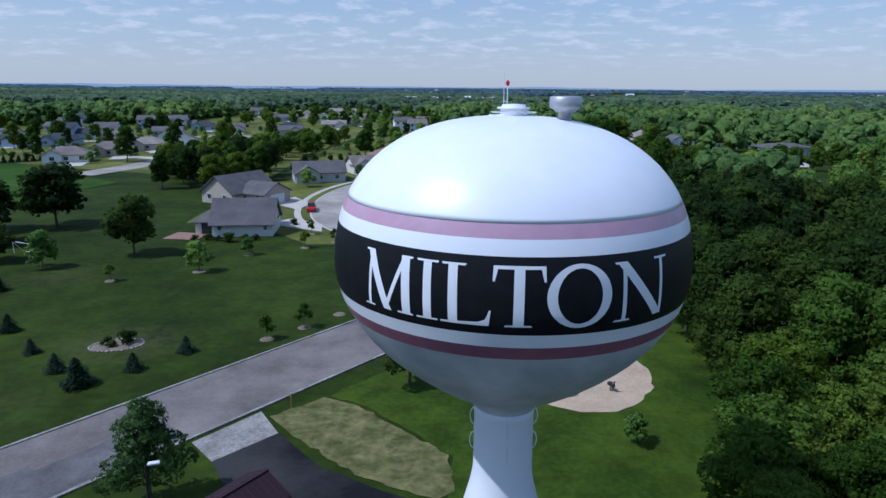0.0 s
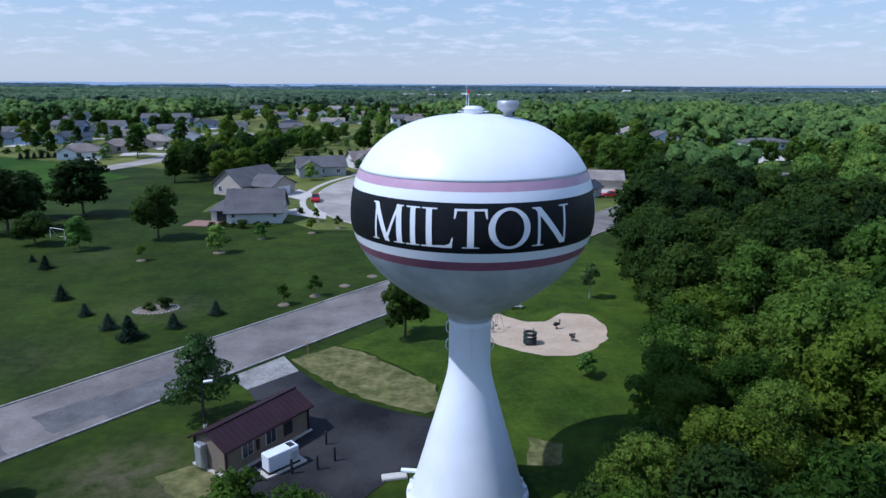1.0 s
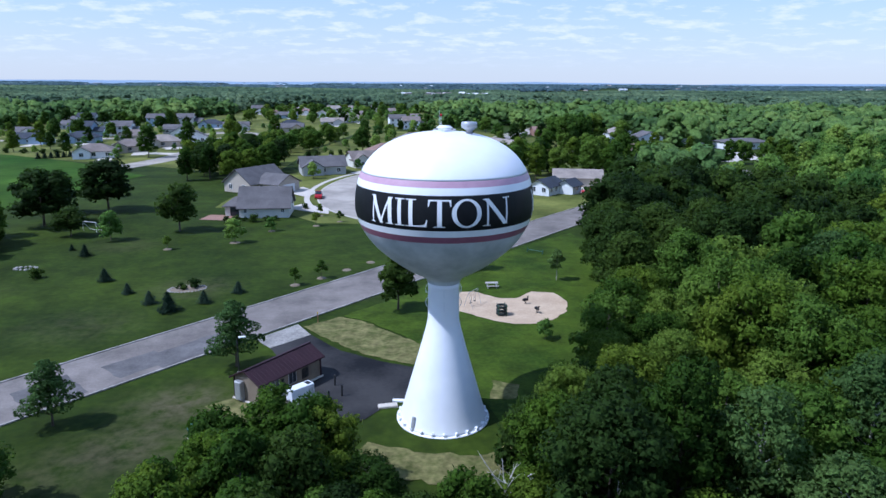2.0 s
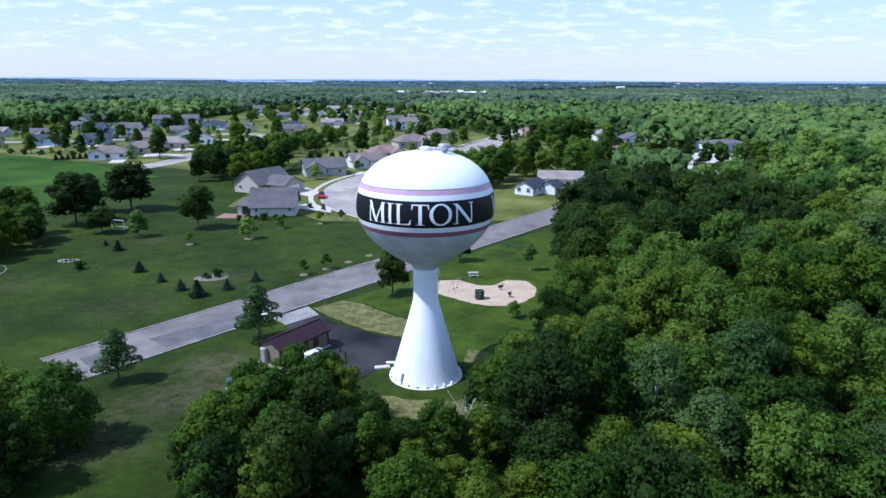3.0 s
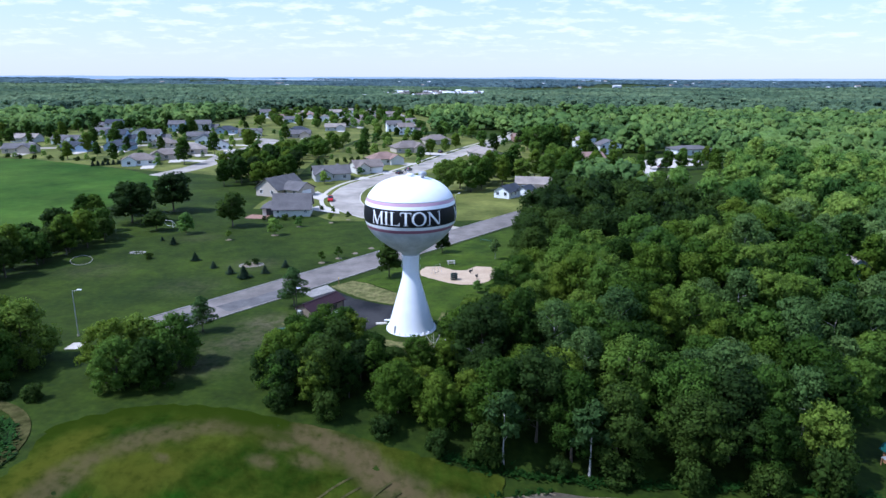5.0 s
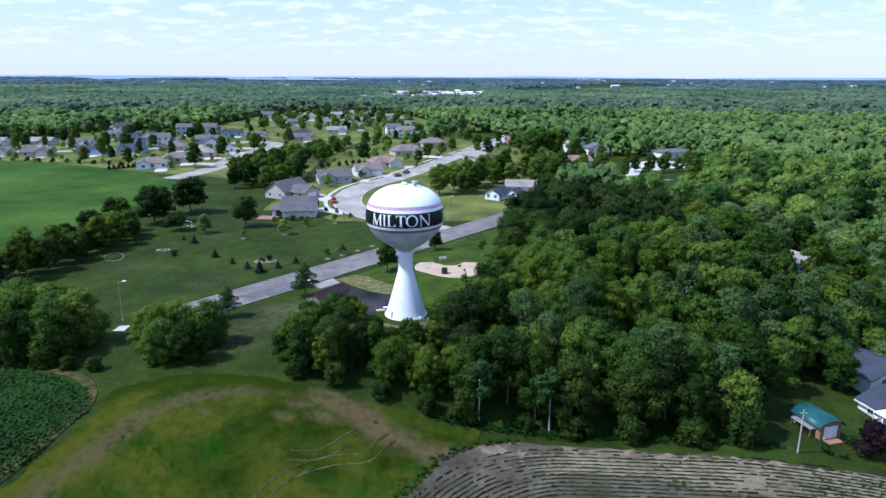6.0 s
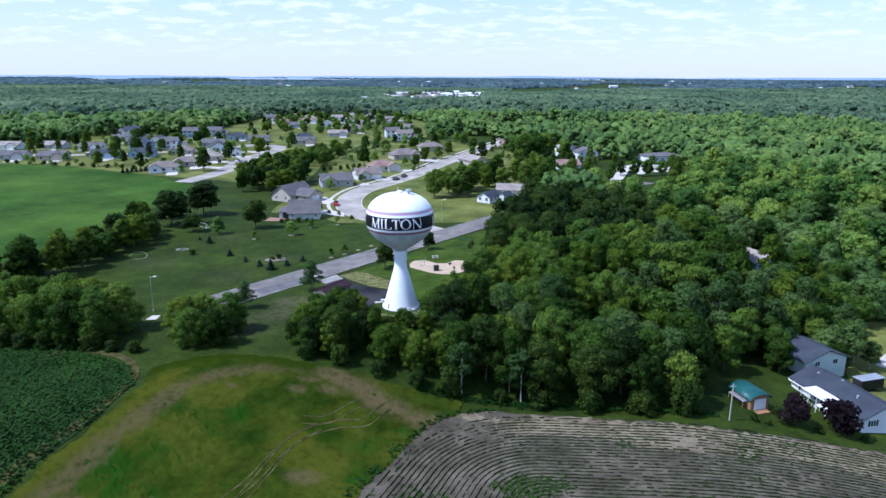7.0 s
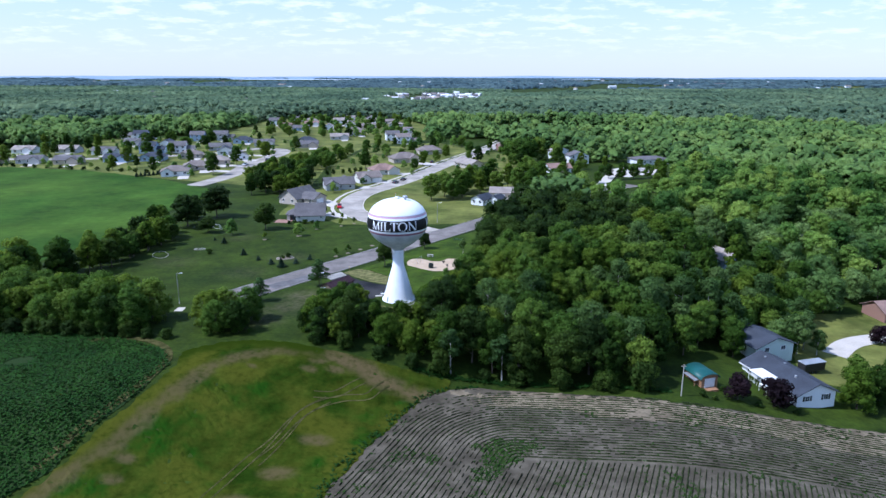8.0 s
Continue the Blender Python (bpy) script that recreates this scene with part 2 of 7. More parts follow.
MULCH = material("wood_mulch", (0.12, 0.09, 0.06), (0.24, 0.2, 0.15), 1.2, 0.95, 0.6)
GREENBOX = material("green_box_paint", (0.02, 0.06, 0.04), (0.04, 0.10, 0.06), 1.0, 0.5, 0.05)
WATER = material("far_water", (0.45, 0.52, 0.58), (0.60, 0.66, 0.70), 0.004, 0.3, 0.0)
PAVER = material("red_patio_pavers", (0.20, 0.11, 0.08), (0.32, 0.19, 0.14), 1.0, 0.9, 0.3)

OAK = foliage("oak_leaves", [(0.018, 0.038, 0.007), (0.032, 0.062, 0.010), (0.050, 0.086, 0.012)])
WOOD = foliage("mixed_wood_leaves", [(0.023, 0.052, 0.006), (0.044, 0.091, 0.009), (0.078, 0.136, 0.012), (0.118, 0.172, 0.016)])
LIGHT = foliage("light_leaves", [(0.054, 0.112, 0.014), (0.092, 0.162, 0.021), (0.134, 0.200, 0.026)])
# brighter copy of the wood's greens, with sunshine put into the colour
SUNLIT = foliage("sunlit_leaves", [(0.062, 0.134, 0.026), (0.112, 0.208, 0.038), (0.168, 0.272, 0.048), (0.224, 0.316, 0.056)])
# pale garden green, raised further by sun put into the colour
PALEGREEN = foliage("pale_garden_leaves", [(0.080, 0.150, 0.038), (0.126, 0.212, 0.054), (0.176, 0.258, 0.072)])
GREYGREEN = foliage("grey_green_leaves", [(0.046, 0.092, 0.024), (0.078, 0.138, 0.034), (0.110, 0.174, 0.046)])
AIRY = foliage("street_tree_leaves", [(0.060, 0.116, 0.030), (0.100, 0.172, 0.046), (0.140, 0.214, 0.062)])
SPRUCE = foliage("spruce_needles", [(0.010, 0.024, 0.012), (0.018, 0.038, 0.020), (0.032, 0.056, 0.034)], leaf=6.0)
PURPLE = foliage("purple_leaves", [(0.010, 0.007, 0.009), (0.017, 0.010, 0.013), (0.026, 0.014, 0.018)])
CROP = foliage("bean_leaves", [(0.013, 0.046, 0.007), (0.023, 0.068, 0.010), (0.036, 0.092, 0.013)])
# sun on the middle woods put into the colour, with a little haze blue
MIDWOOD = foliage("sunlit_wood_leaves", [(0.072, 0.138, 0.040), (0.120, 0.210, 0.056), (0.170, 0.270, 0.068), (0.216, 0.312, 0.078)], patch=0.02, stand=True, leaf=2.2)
# farther greens turn paler and bluer: distance haze put into the leaf colour
FARWOOD = foliage("hazy_far_wood_leaves", [(0.074, 0.126, 0.074), (0.122, 0.190, 0.102), (0.182, 0.256, 0.130)], patch=0.010, stand=True, leaf=0.8)
HORIZON = foliage("hazy_horizon_leaves", [(0.070, 0.120, 0.138), (0.100, 0.160, 0.172), (0.134, 0.200, 0.198)], patch=0.003, stand=True, leaf=0.2)
# haze blue painted over the closing hills
HILLS = material("haze_blue_hills", (0.20, 0.27, 0.35), (0.24, 0.31, 0.39), 0.004, 0.9, 0.0, fine=0.02, spec=0.0)


# ---- helpers for building ----
from mathutils import geometry

def smooth(v, a, b):
    t = min(1.0, max(0.0, (v - a) / (b - a)))
    return t * t * (3 - 2 * t)


def ground_z(x, y):
    g = 0.55 * x - 0.85 * y
    z = -7.0 * smooth(g, 12, 45) - 8.0 * smooth(x, 45, 115) * (1 - smooth(y, 60, 170))
    d = math.hypot(x, y)
    if d > 700:
        z += 9.0 * smooth(d, 1500, 4800) + 3.0 * smooth(d, 700, 1500) * math.sin(x * 0.0021 + 1) * math.cos(y * 0.0017)
    return z


def part(name, bm, mat, parent=None, label="", shade=False):
    me = bpy.data.meshes.new(name)
    bm.to_mesh(me)
    bm.free()
    me.materials.append(mat)
    if shade:
        me.polygons.foreach_set("use_smooth", [True] * len(me.polygons))
    ob = new(name, me)
    if parent is not None:
        ob.parent = parent
    if label:
        ob["label"] = label
    return ob


def raw(name, verts, faces, mat, parent=None, shade=False):
    me = bpy.data.meshes.new(name)
    me.from_pydata(verts, [], faces)
    me.materials.append(mat)
    if shade:
        me.polygons.foreach_set("use_smooth", [True] * len(me.polygons))
    ob = new(name, me)
    if parent is not None:
        ob.parent = parent
    return ob


def leafy(name, verts, faces, normals, mat, parent=None):
    """Leaves shaded by the roundness of their clump."""
    ob = raw(name, verts, faces, mat, parent, True)
    ob.data.normals_split_custom_set_from_vertices(normals)
    return ob


def thing(name, m, label, category, group="", kind=""):
    ob = new(name)
    ob.empty_display_size = 0.2
    ob.matrix_world = m
    return tagged(ob, label, category, group, kind)


def on_ground(x, y, yaw=0.0, up=0.0):
    return pose(x, y, ground_z(x, y) + up, 0, 0, yaw)


def box(bm, x0, x1, y0, y1, z0, z1, bevel=0.0):
    made = bmesh.ops.create_cube(bm, size=1.0, matrix=Matrix.Translation(((x0 + x1) / 2, (y0 + y1) / 2, (z0 + z1) / 2)) @ Matrix.Diagonal((x1 - x0, y1 - y0, z1 - z0, 1)))
    if bevel:
        edges = list({e for v in made["verts"] for e in v.link_edges})
        bmesh.ops.bevel(bm, geom=edges, offset=bevel, segments=1, affect="EDGES")
    return bm


def boxed(x0, x1, y0, y1, z0, z1, bevel=0.0):
    return box(bmesh.new(), x0, x1, y0, y1, z0, z1, bevel)


def rod(bm, a, b, r0, r1=None, sides=8):
    a, b = Vector(a), Vector(b)
    r1 = r0 if r1 is None else r1
    turn = (b - a).to_track_quat("Z", "Y").to_matrix().to_4x4()
    m = Matrix.Translation((a + b) / 2) @ turn
    bmesh.ops.create_cone(bm, cap_ends=True, segments=sides, radius1=r0, radius2=max(r1, 0.002), depth=(b - a).length, matrix=m)
    return bm


def lathe(profile, sides=96, cap=True):
    """A closed turned shape from (z, r) rows."""
    bm = bmesh.new()
    rings = []
    for z, r in profile:
        rings.append([bm.verts.new((r * math.sin(2 * math.pi * i / sides), -r * math.cos(2 * math.pi * i / sides), z)) for i in range(sides)])
    for a, b in zip(rings, rings[1:]):
        for i in range(sides):
            j = (i + 1) % sides
            bm.faces.new((a[i], a[j], b[j], b[i]))
    if cap:
        bm.faces.new(rings[0][::-1])
        bm.faces.new(rings[-1])
    return bm


def inside(x, y, poly):
    hit = False
    for (x0, y0), (x1, y1) in zip(poly, poly[1:] + poly[:1]):
        if (y0 > y) != (y1 > y) and x < (x1 - x0) * (y - y0) / (y1 - y0) + x0:
            hit = not hit
    return hit


def ragged(poly, step, wobble, seed):
    """The outline cut into short steps and made uneven."""
    rng = random.Random(seed)
    out = []
    for (x0, y0), (x1, y1) in zip(poly, poly[1:] + poly[:1]):
        n = max(1, int(math.hypot(x1 - x0, y1 - y0) / step))
        for i in range(n):
            f = i / n
            out.append((x0 + f * (x1 - x0) + rng.uniform(-wobble, wobble), y0 + f * (y1 - y0) + rng.uniform(-wobble, wobble)))
    return out


def patch(name, poly, up, mat, label, step=3.0, wobble=0.0, seed=1, edge=None):
    """A piece of ground cover that lies on the terrain inside an outline."""
    line = ragged(poly, edge or step, wobble, seed)
    pts = [Vector(p) for p in line]
    n = len(pts)
    xs, ys = [p[0] for p in line], [p[1] for p in line]
    x = min(xs) + step / 2
    while x < max(xs):
        y = min(ys) + step / 2
        while y < max(ys):
            if inside(x, y, line):
                pts.append(Vector((x, y)))
            y += step
        x += step
    verts, _, faces, *_ = geometry.delaunay_2d_cdt(pts, [(i, (i + 1) % n) for i in range(n)], [], 1, 0.01)
    verts3 = [(v.x, v.y, ground_z(v.x, v.y) + up) for v in verts]
    keep = []
    for f in faces:
        cx, cy = sum(verts[i].x for i in f) / len(f), sum(verts[i].y for i in f) / len(f)
        if inside(cx, cy, line):
            keep.append(f)
    ob = raw(name, verts3, keep, mat)
    return tagged(ob, label, "ground", "", "structure")


def along(path, step):
    """Points every step metres on a smooth line through the given points, with the direction."""
    pts = [Vector(p).to_3d() for p in path]
    fine = []
    for i in range(len(pts) - 1):
        p0, p1, p2, p3 = pts[max(i - 1, 0)], pts[i], pts[i + 1], pts[min(i + 2, len(pts) - 1)]
        for k in range(24):
            f = k / 24
            fine.append(0.5 * ((2 * p1) + (p2 - p0) * f + (2 * p0 - 5 * p1 + 4 * p2 - p3) * f * f + (3 * p1 - p0 - 3 * p2 + p3) * f ** 3))
    fine.append(pts[-1])
    out, gone = [fine[0]], 0.0
    for a, b in zip(fine, fine[1:]):
        gone += (b - a).length
        if gone >= step:
            out.append(b)
            gone = 0.0
    rows = []
    for i, p in enumerate(out):
        d = (out[min(i + 1, len(out) - 1)] - out[max(i - 1, 0)]).normalized()
        rows.append((p.x, p.y, d.x, d.y))
    return rows


def ribbon(name, path, left, right, up, mat, label, step=3.0, tall=0.0, category="road"):
    """A strip along a line from left to right of it (metres, left is plus); tall gives it a kerb's height."""
    rows = along(path, step)
    verts, faces = [], []
    for x, y, dx, dy in rows:
        for off, h in ((left, -0.3), (left, tall), (right, tall), (right, -0.3)) if tall else ((left, 0), (right, 0)):
            px, py = x - dy * off, y + dx * off
            verts.append((px, py, ground_z(px, py) + up + h))
    k = 4 if tall else 2
    for i in range(len(rows) - 1):
        for j in range(k - 1):
            a = i * k + j
            faces.append((a, a + 1, a + k + 1, a + k))
    if tall:
        faces += [(0, 1, 2, 3), tuple(len(verts) - 4 + j for j in (3, 2, 1, 0))]
    return tagged(raw(name, verts, [f[::-1] for f in faces], mat), label, category, "", "structure")


# ---- ground ----
def build_ground():
    def lines(a, b, near0, near1, fine, far):
        out, v = [], near0
        while v <= near1:
            out.append(v)
            v += fine
        step, v = fine, near0
        while v > a:
            step = min(step * 1.25, far)
            v -= step
            out.insert(0, max(v, a))
        step, v = fine, out[-1]
        while v < b:
            step = min(step * 1.25, far)
            v += step
            out.append(min(v, b))
        return out
    xs = lines(-4200, 4200, -120, 140, 2.5, 140)
    ys = lines(-900, 4900, -130, 200, 2.5, 140)
    verts = [(x, y, ground_z(x, y)) for y in ys for x in xs]
    w = len(xs)
    faces = [(j * w + i, j * w + i + 1, (j + 1) * w + i + 1, (j + 1) * w + i) for j in range(len(ys) - 1) for i in range(w - 1)]
    ob = raw("ground", verts, faces, GRASS, shade=True)
    worn = ob.data.attributes.new("worn", "FLOAT", "POINT")
    worn.data.foreach_set("value", [max(k * (1 - smooth(math.hypot((x - cx) * 0.8, y - cy), 0.2 * r, 1.5 * r)) for cx, cy, r, k in WORN) if abs(x) < 120 and abs(y) < 140 else 0.0 for x, y, z in verts])
    tagged(ob, "wide mown green lawn and grassland with faint mowing marks", "ground", "", "structure")


def worn_grass(m, tone):
    """Bare earth shows through where the grass is worn."""
    nodes, links = m.node_tree.nodes, m.node_tree.links
    bsdf = nodes["Principled BSDF"]
    attr = nodes.new("ShaderNodeAttribute")
    attr.attribute_name = "worn"
    geo = nodes.new("ShaderNodeNewGeometry")
    speck = nodes.new("ShaderNodeTexNoise")
    speck.inputs["Scale"].default_value = 0.55
    speck.inputs["Detail"].default_value = 8
    speck.inputs["Roughness"].default_value = 0.7
    links.new(geo.outputs["Position"], speck.inputs["Vector"])
    edge = nodes.new("ShaderNodeMapRange")
    edge.inputs["From Min"].default_value = 0.36
    edge.inputs["From Max"].default_value = 0.62
    links.new(speck.outputs["Fac"], edge.inputs["Value"])
    both = nodes.new("ShaderNodeMath")
    both.operation = "MULTIPLY"
    links.new(attr.outputs["Fac"], both.inputs[0])
    links.new(edge.outputs[0], both.inputs[1])
    mix = nodes.new("ShaderNodeMix")
    mix.data_type = "RGBA"
    links.new(both.outputs[0], mix.inputs["Factor"])
    links.new(bsdf.inputs["Base Color"].links[0].from_socket, mix.inputs["A"])
    mix.inputs["B"].default_value = (*tone, 1)
    links.new(mix.outputs["Result"], bsdf.inputs["Base Color"])


WORN = [(-24, 0.8, 4.2, 1.0), (-20, -1.6, 2.6, 0.9), (-25, -6.4, 4.0, 0.7), (-17.7, -10.3, 4.0, 0.6), (-29, -9, 3.0, 0.5), (-38, 36, 4.5, 0.55), (-60, 60, 5, 0.3), (-30, -16, 5, 0.5), (-45, 20, 6, 0.25), (-14, 36, 4, 0.35), (-70, 30, 6, 0.3)]
worn_grass(GRASS, (0.088, 0.076, 0.042))
build_ground()

CROP_EDGE = [(-52, -78), (-46.4, -68.2), (-45, -59.8), (-41.4, -49.3), (-40.2, -40.2), (-44.2, -33.7), (-61.6, -25.4), (-86.7, -21.5), (-130, -18), (-130, -140), (-75, -140)]
FIELD_EDGE = [(-14, -100), (-9, -80), (-4.8, -70.5), (-0.5, -57.8), (4.1, -47.5), (7.7, -40.8), (12.9, -36.6), (19.7, -34.6), (36.4, -35.6), (57.9, -37.2), (80, -37.0), (99.6, -36.1), (140, -37)]
patch("bean_field", CROP_EDGE, 0.10, CROPSOIL, "dark green field of leafy bean rows", 4.0, 0.4, 3)
patch("ploughed_field", FIELD_EDGE + [(140, -150), (-30, -150)], 0.09, SOIL, "dry brown field with thin curving crop rows", 3.0, 0.3, 4)
patch("stubble_strip", [(13.2, -36.9), (19.7, -35.0), (36.4, -36.0), (57.9, -37.6), (80, -37.4), (99.6, -36.5), (139, -37.4), (139, -46), (110, -45), (88, -47), (66, -44.5), (48, -45.5), (34, -42), (24, -41.5), (16, -40)], 0.10, STUBBLE, "dry straw and dead weeds along the field's end", 2.0, 0.7, 6, edge=1.0)
MEADOW_EDGE = [(-50, -80), (-45, -66), (-43.6, -59), (-40, -49), (-38.6, -41), (-40, -34), (-34, -29.5), (-28, -28), (-22, -28.5), (-17, -29.5), (-14, -30), (14, -33.5), (13.4, -36.4), (8.2, -40.7), (4.6, -47.4), (0.0, -57.7), (-4.3, -70.4), (-13.5, -100), (-29.5, -140), (-70, -140)]


def near_line(x, y, line):
    best = 1e9
    for (x0, y0), (x1, y1) in zip(line, line[1:]):
        t = ((x - x0) * (x1 - x0) + (y - y0) * (y1 - y0)) / ((x1 - x0) ** 2 + (y1 - y0) ** 2)
        t = min(1, max(0, t))
        best = min(best, math.hypot(x - x0 - t * (x1 - x0), y - y0 - t * (y1 - y0)))
    return best


def build_meadow():
    """Rough grass whose cover changes softly: worn track, lush stands, bare soil and wheel ruts."""
    straw = [(-62, -110), (-52, -84), (-46.7, -71.4), (-44.9, -66.5), (-42.5, -59.2), (-38.8, -51.0), (-36.5, -42.7), (-34.9, -35.4)]
    track = [(-56, -104), (-48, -78), (-43.2, -66.1), (-40.2, -61.8), (-38.0, -54.2), (-35.0, -47.4), (-31.9, -40.1), (-28.6, -36.2), (-21.3, -32.7), (-15, -31.6), (-10.8, -31.0)]
    brown = [(-13.5, -31.5), (-9.3, -32.4), (-4.3, -33.9), (0.9, -37.3), (5.7, -38.9), (8.0, -39.6)]
    lush = [((-28.8, -47.4), 3.6), ((-35.1, -56.7), 3.2), ((-35.6, -60.1), 2.6), ((-29.1, -54.0), 4.4), ((-26.1, -49.0), 2.6), ((-41.1, -72), 4.0), ((-31.3, -62.4), 3.6), ((-26.4, -68.3), 4.2), ((-4.5, -60.9), 2.8), ((-2.2, -54.4), 2.4), ((1.5, -46.7), 2.4), ((5.0, -43.0), 1.8), ((-6.1, -66.7), 4.0), ((-22.2, -44.1), 2.2), ((-30, -78), 6.0), ((-14, -82), 5.5)]
    spots = [((-12.6, -33.9), 2.4), ((-9.3, -35.8), 2.2), ((-13.8, -37.0), 1.8), ((-31.4, -40.0), 1.3), ((-24.9, -38.7), 0.9), ((-37.1, -64.2), 1.8), ((-37.2, -68.5), 1.8), ((-8.8, -55.0), 3.0), ((-12.8, -64.6), 3.2), ((-19.6, -32.4), 1.8), ((-17, -72), 3.0)]
    ob = patch("meadow", MEADOW_EDGE, 0.13, MEADOW, "rough meadow of yellowing and lush grass with wheel ruts", 0.62, 0.35, 5, edge=0.9)
    me = ob.data
    cover = me.attributes.new("cover", "FLOAT_VECTOR", "POINT")
    values = []
    for v in me.vertices:
        x, y = v.co.x, v.co.y
        n = 0.8 * noise.noise(Vector((x * 0.22, y * 0.22, 1))) + 0.55 * noise.noise(Vector((x * 0.7, y * 0.7, 5)))
        m = noise.noise(Vector((x * 0.09, y * 0.09, 4)))
        worn = max(0.9 * (1 - smooth(near_line(x, y, straw) + n * 1.2, 0.6, 2.8)), 0.75 * smooth(m + 0.3 * n, -0.05, 0.45) * smooth(-y, 33, 40))
        green = max(1 - smooth(math.hypot(x - cx, y - cy) + n * 2.6, r * 0.45, r * 1.45) for (cx, cy), r in lush)
        bare = 1 - smooth(near_line(x, y, brown) + n * 1.8, 0.5, 3.4)
        bare = max(bare, 0.70 * (1 - smooth(near_line(x, y, track) + n * 1.5, 0.4, 2.6)))
        bare = max(bare, max(0.8 * (1 - smooth(math.hypot(x - cx, (y - cy) * 1.7) + n * 0.9, r * 0.4, r * 1.3)) for (cx, cy), r in spots))
        values += [worn, green * (1 - worn), bare]
        v.co.z += (0.16 * noise.noise(Vector((x * 0.7, y * 0.7, 7))) + 0.10 * noise.noise(Vector((x * 1.9, y * 1.9, 3)))) * (0.35 + 1.3 * green) - 0.10 * bare
    cover.data.foreach_set("vector", values)
    rim = [(-40, -34), (-34, -29.5), (-28, -28), (-22, -28.5), (-17, -29.5), (-14, -30)]
    lawn = me.attributes.new("lawn", "FLOAT", "POINT")
    lawn.data.foreach_set("value", [1 - smooth(near_line(v.co.x, v.co.y, rim) + 2.0 * noise.noise(Vector((v.co.x * 0.5, v.co.y * 0.5, 2))), 0.6, 5.0) for v in me.vertices])


def meadow_material():
    nt = MEADOW.node_tree
    nodes, links = nt.nodes, nt.links
    bsdf = nodes["Principled BSDF"]
    attr = nodes.new("ShaderNodeAttribute")
    attr.attribute_name = "cover"
    split = nodes.new("ShaderNodeSeparateXYZ")
    links.new(attr.outputs["Vector"], split.inputs[0])
    geo = nodes.new("ShaderNodeNewGeometry")
    speck = nodes.new("ShaderNodeTexNoise")
    speck.inputs["Scale"].default_value = 0.9
    speck.inputs["Detail"].default_value = 8
    links.new(geo.outputs["Position"], speck.inputs["Vector"])
    colour = bsdf.inputs["Base Color"].links[0].from_socket
    for axis, tone in (("Y", (0.012, 0.042, 0.003, 1)), ("X", (0.056, 0.061, 0.007, 1)), ("Z", (0.082, 0.063, 0.028, 1))):
        edge = nodes.new("ShaderNodeMath")
        edge.operation = "MULTIPLY_ADD"
        edge.inputs[1].default_value = 2.6
        edge.inputs[2].default_value = -0.42
        edge.use_clamp = True
        links.new(speck.outputs["Fac"], edge.inputs[0])
        add = edge
        mul = nodes.new("ShaderNodeMath")
        mul.operation = "MULTIPLY"
        links.new(add.outputs[0], mul.inputs[0])
        links.new(split.outputs[axis], mul.inputs[1])
        mix = nodes.new("ShaderNodeMix")
        mix.data_type = "RGBA"
        links.new(mul.outputs[0], mix.inputs["Factor"])
        links.new(colour, mix.inputs["A"])
        mix.inputs["B"].default_value = tone
        colour = mix.outputs["Result"]
    # the meadow runs out softly into the lawn
    rim = nodes.new("ShaderNodeAttribute")
    rim.attribute_name = "lawn"
    mix = nodes.new("ShaderNodeMix")
    mix.data_type = "RGBA"
    links.new(rim.outputs["Fac"], mix.inputs["Factor"])
    links.new(colour, mix.inputs["A"])
    mix.inputs["B"].default_value = (0.0180, 0.0305, 0.0026, 1)
    colour = mix.outputs["Result"]
    links.new(colour, bsdf.inputs["Base Color"])


meadow_material()
build_meadow()


